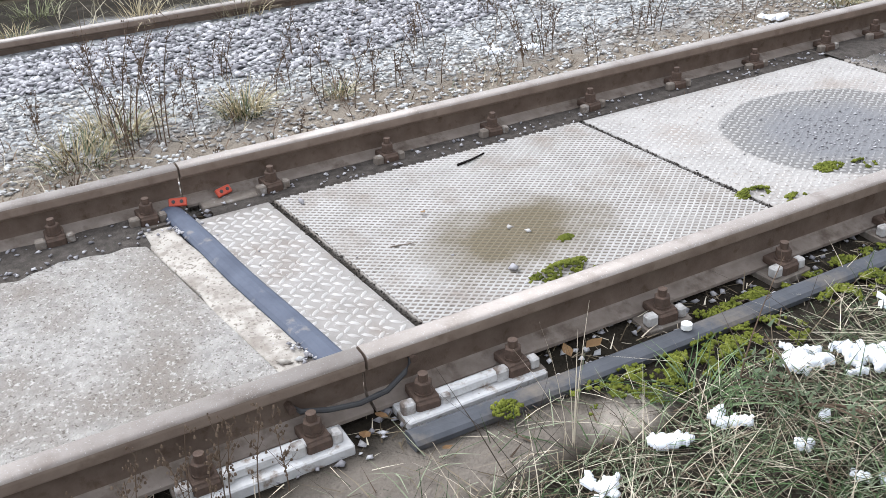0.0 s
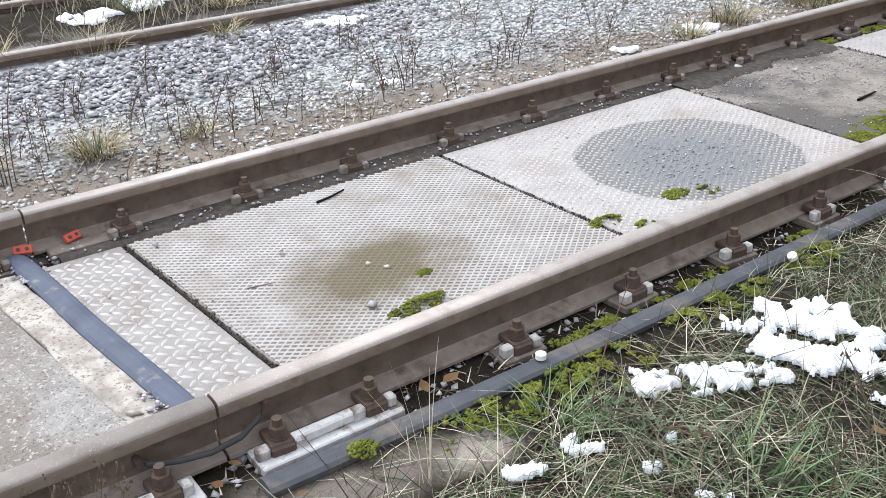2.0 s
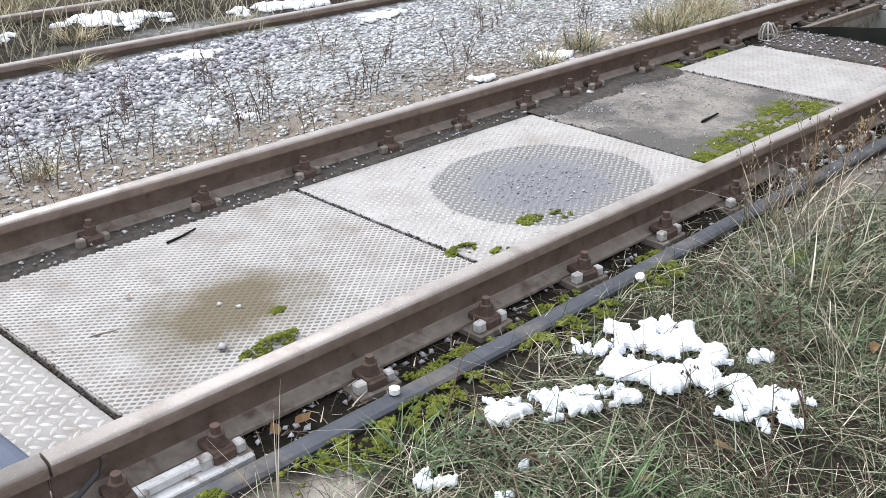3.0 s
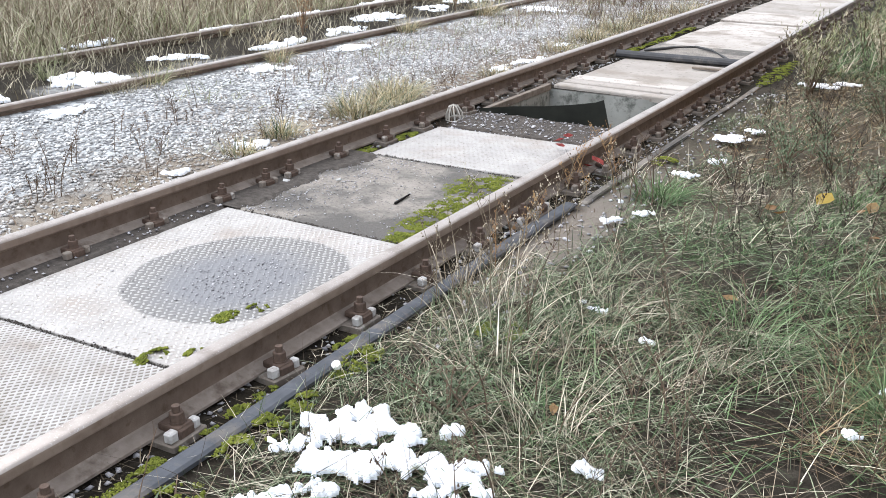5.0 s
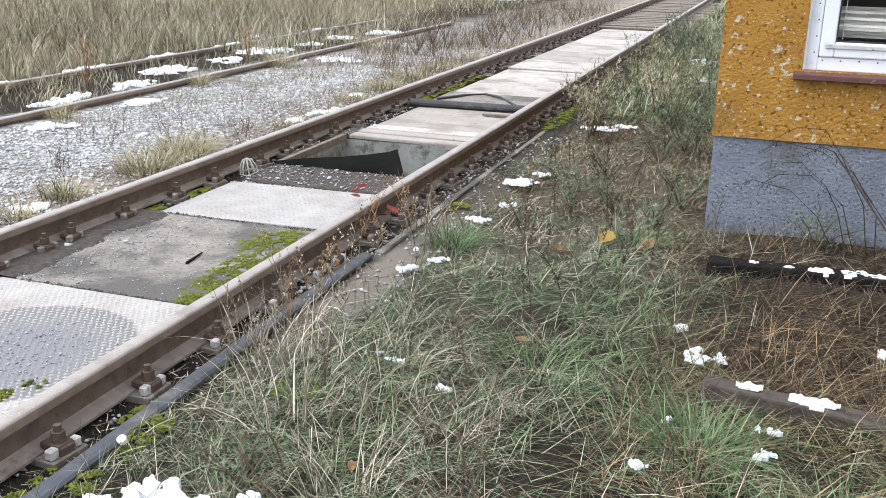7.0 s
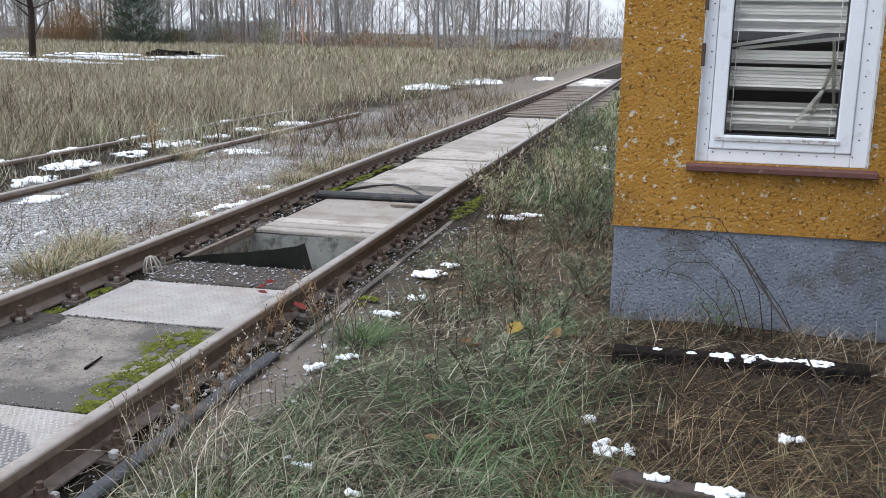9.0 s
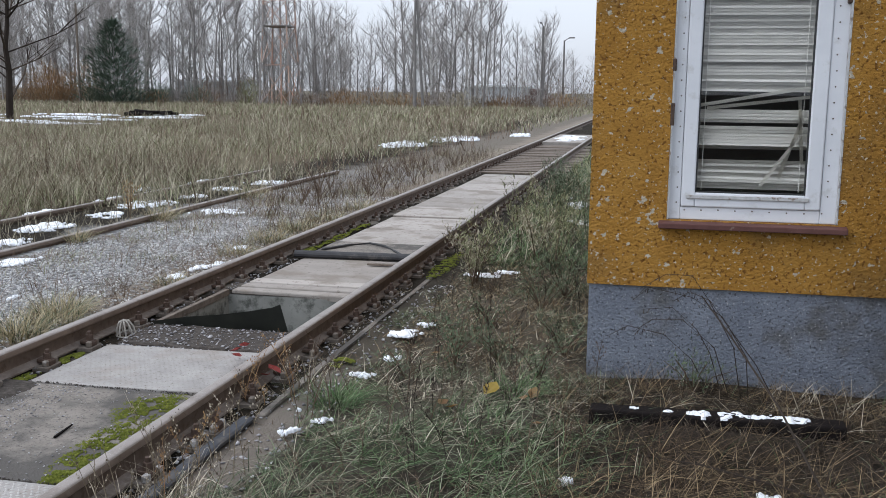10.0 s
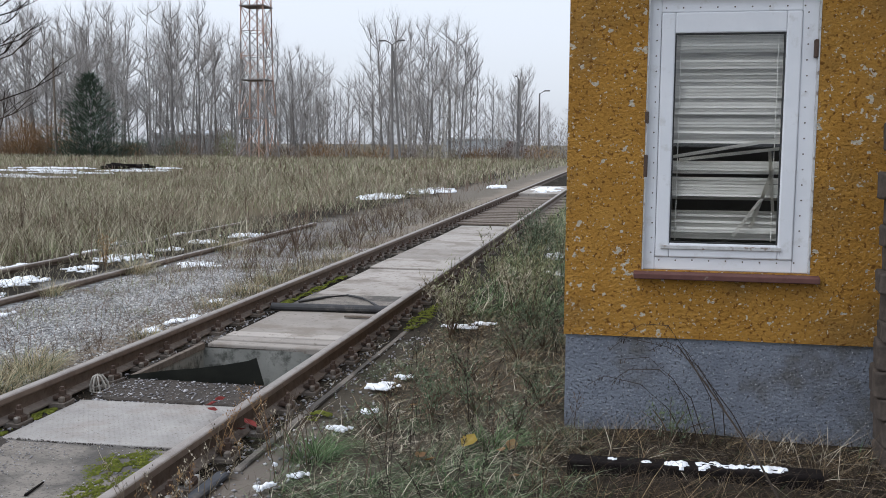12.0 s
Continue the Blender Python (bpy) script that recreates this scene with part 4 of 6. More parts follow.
for x in (2.5, 3.04):
    bm = bmesh.new()
    cyl(bm, (x, by - 0.012, 1.15), (x, by - 0.012, 2.36), 0.002, n=5)
    part("cord", bm, BLIND, blind)

# black timber with snow, second timber, piled blocks by the wall
tim = thing("timber", "black tarred timber lying in the grass with snow on it", "timber")
bm = boxed(1.95, 3.22, 4.57, 4.7, -0.02, 0.075, 0.01, 2)
bmesh.ops.subdivide_edges(bm, edges=bm.edges, cuts=5, use_grid_fill=True)
rough(bm, 0.01, 7)
part("beam", bm, WOOD_BLACK, tim)
tim2 = thing("timber", "half-rotten timber in the grass with snow patches", "timber", pose(2.05, 3.1, 0.03, 0, 3, -7))
bm = boxed(0, 1.2, -0.05, 0.05, -0.05, 0.05, 0.012, 2)
bmesh.ops.subdivide_edges(bm, edges=bm.edges, cuts=5, use_grid_fill=True)
rough(bm, 0.014, 9)
part("beam", bm, WOOD_DARK, tim2)
z = 0.0
i = 0
while z < 1.75:
    h = R.uniform(0.1, 0.16)
    blk = boxed(-0.16, 0.16, -0.12, 0.12, 0, h, 0.012, 2)
    bmesh.ops.subdivide_edges(blk, edges=blk.edges, cuts=3, use_grid_fill=True)
    rough(blk, 0.014, 8)
    ob = part("block", blk, WOOD_DARK)
    ob.matrix_basis = pose(3.73 + R.uniform(-0.03, 0.03), 5.12, z - 0.004, 0, 0, R.uniform(-9, 9))
    tagged(ob, "dark weathered brown block stacked beside the wall", "block", "stacked blocks")
    z += h


# ---- snow ----
def snow_patch(x, y, rx, ry, h, z=0.0, angle=0.0, holes=0.45, label="melting patch of snow on the grass", step=0.012, fine=1.0):
    """An uneven low heap with gaps in it."""
    step = max(step, max(rx, ry) / 42)
    nx, ny = int(2.4 * rx / step) + 1, int(2.4 * ry / step) + 1
    seed = R.uniform(0, 99)
    fs = fine * 0.9 / max(0.05, min(0.16, min(rx, ry)))
    H = np.zeros((ny, nx))
    for j in range(ny):
        for i in range(nx):
            u, v = (i / (nx - 1) - 0.5) * 2.4, (j / (ny - 1) - 0.5) * 2.4
            px, py = u * rx, v * ry
            a = noise.fractal(Vector((px * fs + seed, py * fs, seed)), 0.6, 2.2, 4)
            b = 0.75 - (u * u + v * v) + 1.5 * a + 0.5 * noise.noise(Vector((px * fs * 4, py * fs * 4, seed + 9)))
            b -= max(0, noise.noise(Vector((px * fs * 0.9 + 40, py * fs * 0.9, seed))) - 0.5 + holes) * 2.2
            H[j, i] = b
    c, s = math.cos(radians(angle)), math.sin(radians(angle))
    solid = H > 0
    cell = solid[:-1, :-1] & solid[1:, :-1] & solid[:-1, 1:] & solid[1:, 1:]
    seen = np.zeros_like(cell)
    for j0, i0 in zip(*np.nonzero(cell)):
        if seen[j0, i0]:
            continue
        seen[j0, i0] = True
        todo, blob = [(i0, j0)], []
        while todo:
            i, j = todo.pop()
            blob.append((i, j))
            for ii, jj in ((i + 1, j), (i - 1, j), (i, j + 1), (i, j - 1)):
                if 0 <= ii < nx - 1 and 0 <= jj < ny - 1 and cell[jj, ii] and not seen[jj, ii]:
                    seen[jj, ii] = True
                    todo.append((ii, jj))
        if len(blob) < 9:
            continue
        V, F, idx = [], [], {}

        def vert(i, j, low):
            key = (i, j, low)
            if key not in idx:
                px, py = (i / (nx - 1) - 0.5) * 2.4 * rx, (j / (ny - 1) - 0.5) * 2.4 * ry
                t = -0.006 if low else h * (1 - math.exp(-0.9 * max(H[j, i], 0.0))) + 0.005 * noise.noise(Vector((px * 30, py * 30, seed)))
                idx[key] = len(V)
                V.append((x + px * c - py * s, y + px * s + py * c, z + t))
            return idx[key]
        for i, j in blob:
            q = ((i, j), (i + 1, j), (i + 1, j + 1), (i, j + 1))
            F.append([vert(a, b, 0) for a, b in q])
            for (di, dj), (p0, p1) in (((0, -1), (0, 1)), ((1, 0), (1, 2)), ((0, 1), (2, 3)), ((-1, 0), (3, 0))):
                ii, jj = i + di, j + dj
                if not (0 <= ii < nx - 1 and 0 <= jj < ny - 1 and cell[jj, ii]):
                    F.append([vert(*q[p1], 0), vert(*q[p0], 0), vert(*q[p0], 1), vert(*q[p1], 1)])
        tagged(new("snow_patch", np_mesh("snow_patch", V, F, SNOW, True)), label, "snow", "snow patches")


big = "large clump of melting snow on grass"
snow_patch(0.70, 1.60, 0.28, 0.22, 0.045, 0.02, 35, 0.5, big, 0.006, 1.9)
snow_patch(0.93, 1.6, 0.17, 0.12, 0.04, 0.02, 10, 0.34, big, 0.006, 1.8)
snow_patch(0.60, 1.32, 0.17, 0.09, 0.03, 0.02, 60, 0.36, step=0.006, fine=1.7)
snow_patch(0.52, 1.13, 0.13, 0.08, 0.03, 0.02, 70, 0.34, step=0.006, fine=1.7)
snow_patch(0.57, 1.76, 0.11, 0.12, 0.04, 0.02, 20, 0.12, big, 0.008)
for x, y, rx, ry in ((0.45, 1.5, 0.055, 0.04), (0.5, 1.75, 0.05, 0.05), (0.57, 0.73, 0.065, 0.04), (0.56, 0.56, 0.075, 0.035), (0.6, 0.34, 0.05, 0.05), (0.63, 0.28, 0.05, 0.04), (0.73, 0.82, 0.035, 0.025),
                     (0.7, 0.93, 0.03, 0.025), (0.9, 0.86, 0.05, 0.04), (0.5, 4.02, 0.06, 0.06), (0.61, 4.22, 0.07, 0.05), (0.57, 5.05, 0.1, 0.06), (0.65, 5.45, 0.1, 0.06), (0.58, 6.1, 0.11, 0.13), (0.62, 6.4, 0.08, 0.07),
                     (0.44, 4.35, 0.03, 0.03), (1.14, 2.76, 0.06, 0.03), (1.2, 2.68, 0.02, 0.02), (0.85, 2.96, 0.07, 0.035), (1.9, 2.46, 0.06, 0.03), (2.02, 3.43, 0.1, 0.075), (1.9, 3.73, 0.04, 0.05), (1.27, 1.86, 0.06, 0.04),
                     (2.28, 2.68, 0.04, 0.06), (1.94, 2.81, 0.035, 0.03), (2.29, 2.86, 0.045, 0.035), (2.75, 3.74, 0.06, 0.05), (0.71, 8.4, 0.15, 0.12), (0.9, 8.6, 0.1, 0.08), (1.15, 14.4, 0.2, 0.5), (0.79, 15.5, 0.15, 0.3), (1.5, 16.5, 0.3, 0.7), (1.3, 12.4, 0.12, 0.3)):
    snow_patch(x, y, rx * 1.1, ry * 0.9, 0.02, 0.018, R.uniform(-30, 60), 0.24, step=0.006, fine=1.4)
for x, y, rx, ry in ((-2.42, 2.02, 0.07, 0.17), (-2.02, 3.55, 0.07, 0.12), (-2.1, 9.45, 0.1, 0.15), (-2.0, 7.7, 0.1, 0.15), (-1.95, 8.3, 0.1, 0.3), (-3.7, 12.3, 0.35, 0.3), (-3.75, 6.5, 0.2, 0.25), (-3.9, 8.0, 0.15, 0.3), (-3.85, 4.3, 0.15, 0.25), (-3.8, 2.6, 0.15, 0.2), (-2.9, 6.5, 0.08, 0.1), (-2.1, 4.3, 0.1, 0.14)):
    snow_patch(x, y, rx, ry, 0.025, -0.005, R.uniform(-15, 15), 0.15, "thin patch of snow on the gravel")
for i in range(13):
    y = 1.5 + i * 1.25
    snow_patch(R.uniform(-5.3, -4.6), y, R.uniform(0.15, 0.38), R.uniform(0.25, 0.55), 0.05, -0.01, R.uniform(-20, 20), 0.25, "snow lying between the overgrown rails")
for i in range(8):
    snow_patch(-6.1 + R.uniform(-0.2, 0.2), 5 + i * 1.6, 0.12, 0.4, 0.05, 0.0, 0, 0.25, "snow along the overgrown rail")
for x, y, rx, ry in ((-25.5, 41, 2.2, 1.2), (-29, 43, 3, 1.5), (-27, 47, 3, 1.6), (-31, 50, 4, 2), (-26, 52, 2.5, 2), (-35, 47, 3, 2), (-33, 55, 4, 2.2), (-38, 52, 3, 2), (-28, 57, 2.5, 2), (-4.8, 34, 1.0, 3.0), (-5.6, 30, 0.7, 2.5), (-3.0, 38, 0.4, 1.6)):
    snow_patch(x, y, rx, ry * 0.8, 0.1, 0.0, R.uniform(-8, 8), 0.36, "wide thin snow sheet in the field")
snow_patch(-0.75, 34.6, 0.6, 2.9, 0.03, 0.1, 0, 0.0, "snow on the slab between the rails")
for x, y, z, rx, a in ((2.42, 4.63, 0.07, 0.26, 0), (2.85, 4.64, 0.07, 0.3, 0), (2.24, 3.08, 0.075, 0.09, -7), (2.5, 3.05, 0.065, 0.12, -7)):
    snow_patch(x, y, rx, 0.06, 0.025, z, a, -0.35, "strip of snow lying on the timber")


# ---- moss ----
def moss_patch(x, y, rx, ry, z=0.0, h=0.025, cover=0.0):
    n = int(max(500, min(4500, rx * ry * 110000)))
    a, r = NP.uniform(0, 6.283, n), np.sqrt(NP.uniform(0, 1, n))
    px, py = x + rx * r * np.cos(a), y + ry * r * np.sin(a)
    keep = np.array([noise.noise(Vector((p * 14, q * 14, 5))) + 0.6 * noise.noise(Vector((p * 45, q * 45, 6))) > -0.12 - cover + 0.25 * rr for p, q, rr in zip(px, py, r)])
    px, py, r = px[keep], py[keep], r[keep]
    pz = z + h * (1 - r ** 2) * 0.7
    v, f = stones(np.stack([px, py, pz], -1), NP.uniform(0.003, 0.0078, len(px)), 0.9)
    return tagged(new("moss", np_mesh("moss", v, f, MOSS, True)), "cushion of bright green moss", "moss", "moss cushions", "stuff")


for x, y, rx, ry, z, h in ((-0.275, 0.85, 0.05, 0.14, 0, 0.03), (-0.36, 1.745, 0.04, 0.08, 0, 0.022), (-0.25, 1.84, 0.03, 0.05, 0, 0.016), (-0.32, 2.27, 0.04, 0.07, 0, 0.02), (-0.37, 2.14, 0.04, 0.07, 0, 0.012), (-0.45, 0.98, 0.02, 0.03, 0, 0.01), (0.25, 0.3, 0.05, 0.07, 0, 0.04),
                       (0.33, 0.65, 0.1, 0.22, 0, 0.02), (0.34, 1.0, 0.1, 0.25, 0, 0.02), (0.16, 1.18, 0.05, 0.2, -0.01, 0.015), (0.15, 1.65, 0.05, 0.2, -0.01, 0.015), (0.3, 1.6, 0.07, 0.25, 0, 0.015), (0.28, 2.1, 0.08, 0.15, 0, 0.02), (0.17, 2.2, 0.04, 0.15, -0.01, 0.01),
                       (-1.39, 1.03, 0.04, 0.14, -0.012, 0.008), (-1.39, 1.55, 0.035, 0.12, -0.012, 0.008), (-1.4, 3.05, 0.03, 0.07, -0.012, 0.008), (-1.38, 3.45, 0.05, 0.08, -0.012, 0.008), (-1.39, 4.6, 0.05, 0.16, -0.012, 0.008), (-1.38, 5.05, 0.05, 0.15, -0.012, 0.008),
                       (-0.32, 3.75, 0.14, 0.5, -0.01, 0.012), (-0.36, 4.25, 0.22, 0.28, -0.01, 0.012), (-0.28, 3.35, 0.1, 0.2, -0.01, 0.01), (0.35, 5.35, 0.08, 0.12, 0, 0.015), (-1.37, 9.5, 0.06, 0.4, -0.005, 0.02), (-1.36, 10.4, 0.07, 0.5, -0.005, 0.02), (-1.36, 11.3, 0.06, 0.4, -0.005, 0.02), (0.25, 9.0, 0.1, 0.8, -0.005, 0.02), (0.6, 2.6, 0.1, 0.1, 0, 0.02)):
    moss_patch(x, y, rx, ry, z, h, 0.12 if x < 0 else -0.02)


# ---- ballast and debris ----
def scatter(n, xa, xb, ya, yb):
    return np.stack([NP.uniform(xa, xb, n), NP.uniform(ya, yb, n)], -1)


def drop_to_ground(p, lift=0.0):
    z = np.array([swell(a, b) for a, b in p]) + lift
    return np.concatenate([p, z[:, None]], 1)


pale = scatter(52000, -4.05, -1.62, -2.5, 15.0)
thin = np.array([noise.noise(Vector((a * 1.1, b * 0.7, 8))) for a, b in pale])
edge = (pale[:, 0] > -2.25)
dark_zone = (pale[:, 0] < -3.15 + 0.3 * np.sin(pale[:, 1] * 1.3)) & (pale[:, 1] < 3.4)
pick = NP.uniform(0, 1, len(pale))
keep = (~edge | (pick < 0.5)) & (thin < 2)
a = pale[keep & ~dark_zone]
v, f = stones(drop_to_ground(a, 0.004), NP.uniform(0.007, 0.021, len(a)), 0.55)
tagged(new("ballast", np_mesh("ballast", v, f, STONE)), "pale angular ballast stones beside the track", "gravel", kind="stuff")
a = pale[keep & dark_zone]
v, f = stones(drop_to_ground(a, 0.01), NP.uniform(0.012, 0.032, len(a)), 0.5)
tagged(new("ballast", np_mesh("ballast", v, f, STONE_DARK)), "dark purple-grey ballast stones near the second track", "gravel", kind="stuff")
a = np.concatenate([scatter(700, -1.43, -1.29, -3, 9), scatter(1500, -1.3, -0.15, 5.44, 6.0), scatter(700, 0.04, 0.2, -3, 8), scatter(500, 0.2, 0.6, 2.3, 8)])
v, f = stones(drop_to_ground(a, 0.006), NP.uniform(0.004, 0.018, len(a)), 0.6)
tagged(new("grit", np_mesh("grit", v, f, STONE_DARK)), "loose grit and chippings along the rails", "gravel", kind="stuff")
a = scatter(260, -1.28, -0.2, -2.0, 4.4)
v, f = stones(np.concatenate([a, np.full((260, 1), 0.002)], 1), NP.uniform(0.002, 0.006, 260), 0.6)
tagged(new("grit", np_mesh("grit", v, f, STONE_DARK)), "crumbs of dirt scattered on the plates", "gravel", kind="stuff")
for yj, sk in ((0.241, 0.072), (1.666, 0.05), (3.207, 0.0), (4.52, 0.0)):
    n_ = 260
    xx = NP.uniform(XA, XB, n_)
    cc = np.stack([xx, yj + sk * (xx - XA) / (XB - XA) + NP.normal(0, 0.0065, n_), NP.uniform(-0.004, 0.002, n_)], -1)
    v, f = stones(cc, NP.uniform(0.002, 0.007, n_), 0.7)
    tagged(new("grit", np_mesh("grit", v, f, DIRT)), "dark crumbs filling a joint between plates", "gravel", kind="stuff")
a = np.stack([-0.6 + NP.normal(0, 0.17, 420), 2.48 + NP.normal(0, 0.2, 420), np.full(420, 0.003)], -1)
v, f = stones(a, NP.uniform(0.002, 0.008, 420), 0.5)
tagged(new("grit", np_mesh("grit", v, f, STONE_DARK)), "grey grit lying on the worn patch", "gravel", kind="stuff")
a = np.concatenate([scatter(500, -1.3, -0.9, 3.22, 4.5), scatter(300, -1.3, -0.2, 3.22, 4.5)])
v, f = stones(np.concatenate([a, np.full((800, 1), -0.003)], 1), NP.uniform(0.002, 0.008, 800), 0.6)
tagged(new("grit", np_mesh("grit", v, f, STONE_DARK)), "grit scattered on the damp slab", "gravel", kind="stuff")
a = scatter(420, -1.29, -0.18, 5.47, 6.0)
v, f = stones(np.concatenate([a, np.full((420, 1), 0.002)], 1), NP.uniform(0.003, 0.016, 420), 0.4)
tagged(new("rubble_stones", np_mesh("rubble_stones", v, f, STONE_DARK)), "pale stone chips on the dirt before the pit", "gravel", kind="stuff")
# dirt layer before the pit
bm = boxed(-1.3, -0.17, 5.47, 6.015, -0.05, -0.004, 0.01)
bmesh.ops.subdivide_edges(bm, edges=bm.edges, cuts=10, use_grid_fill=True)
rough(bm, 0.012, 11, 0.8)
tagged(part("rubble", bm, DIRT), "dark stony dirt and rubble before the pit", "rubble")
def dirt_bank(x0, x1, y0, y1, wave, h, label):
    """A low drift of dirt along the rail foot with an uneven edge."""
    ys = np.arange(y0, y1, 0.02)
    V, F = [], []
    for j, y in enumerate(ys):
        edge = x1 + wave * noise.noise(Vector((y * 3.1, 7, 0))) + 0.35 * wave * noise.noise(Vector((y * 14, 3, 0)))
        for i in range(9):
            u = i / 8
            V.append((x0 + (edge - x0) * u, y, 0.0045 + h * (1 - u ** 3) * (0.7 + 0.6 * noise.noise(Vector((u * 5, y * 16, 2)))) - (0.012 if i == 8 else 0)))
    for j in range(len(ys) - 1):
        F += [(j * 9 + i, j * 9 + i + 1, j * 9 + i + 10, j * 9 + i + 9) for i in range(8)]
    tagged(new("dirt", np_mesh("dirt", V, F, DIRT, True)), label, "dirt", "dirt drifts")


dirt_bank(-1.44, -1.19, -2.6, -0.24, 0.09, 0.007, "dark dirt drifted over the slab edge at the rail")
dirt_bank(-1.44, -1.315, 0.02, 3.2, 0.03, 0.003, "dark dirt drifted over the plate edge at the rail")
dirt_bank(-1.44, -1.24, 3.2, 4.52, 0.1, 0.004, "dark dirt drifted over the damp slab")
a = np.concatenate([scatter(240, -1.43, -1.22, -2.4, 0.0), scatter(160, -1.43, -1.3, 0.0, 3.2), scatter(60, -1.3, -1.17, -0.14, -0.08), scatter(60, -0.34, -0.2, -0.06, 0.0)])
v, f = stones(np.concatenate([a, np.full((len(a), 1), 0.012)], 1), NP.uniform(0.003, 0.012, len(a)), 0.6)
tagged(new("grit", np_mesh("grit", v, f, STONE_DARK)), "loose chippings on the drifted dirt", "gravel", kind="stuff")
for x, y, s, lab, m_ in ((-0.36, 0.715, 0.03, "grey stone on the plate", STONE_DARK), (-1.23, 0.33, 0.026, "grey stone on the plate", STONE_DARK), (-0.62, 0.86, 0.014, "small pale stone on the plate", STONE), (-0.56, 0.9, 0.013, "small pale stone on the plate", STONE), (-0.26, -0.06, 0.018, "pale stone lying on the slab", STONE),
                        (-1.38, -0.3, 0.024, "grey stone beside the rail", STONE_DARK), (-1.32, -0.1, 0.022, "white pebble beside the rail", STONE), (-1.33, -0.04, 0.016, "white pebble beside the rail", STONE), (-1.42, -0.6, 0.02, "white pebble beside the rail", STONE), (-1.35, 3.72, 0.035, "pale stone by the rail", STONE), (-1.1, 3.9, 0.02, "pale stone lying on the slab", STONE),
                        (-1.33, 0.14, 0.016, "white pebble beside the rail", STONE), (-0.24, 0.03, 0.022, "dark stone on the plate edge", STONE_DARK), (-0.27, -0.1, 0.02, "broken pale stone by the strip", PALE_STRIP)):
    v, f = stones(np.array([[0, 0, 0.3 * s]]), np.array([s]), 0.55)
    ob = new("stone", np_mesh("stone", v, f, m_))
    ob.location = (x, y, swell(x, y) + 0.01 if x > 0.2 or x < -1.32 else 0.002)
    tagged(ob, lab, "stone", "loose stones")


def stick(pts, r, label, m_=None):
    bm = bmesh.new()
    tube_path(bm, pts, r, r * 0.6, 5)
    tagged(part("stick", bm, m_ or WOOD_GREY), label, "stick", "sticks")


stick([(-1.19, 0.98, 0.006), (-1.2, 1.05, 0.009), (-1.235, 1.13, 0.006)], 0.006, "short dark stick on the plate", WOOD_BLACK)
stick([(-0.72, 0.45, 0.004), (-0.7, 0.53, 0.006)], 0.003, "thin twig on the plate")
stick([(-0.6, 3.72, 0.0), (-0.62, 3.9, 0.002)], 0.008, "dark stick on the damp slab", WOOD_BLACK)
stick([(-0.75, -1.0, 0.01), (-0.72, -0.93, 0.01)], 0.004, "thin stick on the slab")
bm = bmesh.new()
cyl(bm, (0, 0, 0), (0, 0, 0.016), 0.016, n=16)
cap = part("bottle_cap", bm, WHITE_PLASTIC)
tagged(cap, "white plastic bottle cap in the moss", "bottle cap", "caps").location = (0.215, 0.92, 0.02)
cap2 = new("bottle_cap", cap.data)
tagged(cap2, "white plastic bottle cap in the moss", "bottle cap", "caps").matrix_basis = pose(0.28, 1.99, 0.025, 30, 0, 0)


def leaf(x, y, s, m_, z=0.012, label="dry curled fallen leaf"):
    bm = bmesh.new()
    pts = [(-1, 0, 0), (-0.4, -0.5, 0.2), (0.3, -0.55, 0.25), (1, 0, 0.35), (0.3, 0.55, 0.2), (-0.4, 0.5, 0.25)]
    c = bm.verts.new((0, 0, 0.02 * s))
    ring = [bm.verts.new((a * s * R.uniform(0.8, 1.2), b * s * R.uniform(0.8, 1.2), h * s)) for a, b, h in pts]
    for i in range(6):
        bm.faces.new((c, ring[i], ring[(i + 1) % 6]))
    bmesh.ops.solidify(bm, geom=bm.faces[:], thickness=0.0008)
    ob = part("leaf", bm, m_)
    ob.matrix_basis = pose(x, y, z, R.uniform(-15, 15), R.uniform(-15, 15), R.uniform(0, 360))
    tagged(ob, label, "leaf", "fallen leaves")


for x, y, s in ((1.22, 4.55, 0.06), (1.62, 4.9, 0.06), (1.58, 4.8, 0.05), (1.16, 4.62, 0.05), (1.3, 3.3, 0.04), (0.12, 0.58, 0.03), (0.13, 0.66, 0.03), (0.15, -0.05, 0.025), (0.1, 0.02, 0.02), (1.0, 1.35, 0.03), (0.95, 1.1, 0.025), (1.05, 2.1, 0.03), (0.3, 0.1, 0.02), (-0.88, 0.66, 0.018), (1.7, 4.4, 0.04), (0.9, 5.6, 0.04)):
    leaf(x, y, s, LEAF_DRY, 0.03 if x > 0.3 else 0.012)
leaf(1.38, 4.87, 0.075, LEAF_YELLOW, 0.045, "large yellow fallen leaf")
for x, y, z in ((-0.32, 5.24, 0.06), (-0.25, 5.22, 0.1), (-0.28, 5.15, 0.05), (0.1, 4.83, 0.08), (0.06, 4.8, 0.05)):
    leaf(x, y, 0.055, LEAF_RED, z, "red-brown leaf on a low shoot")


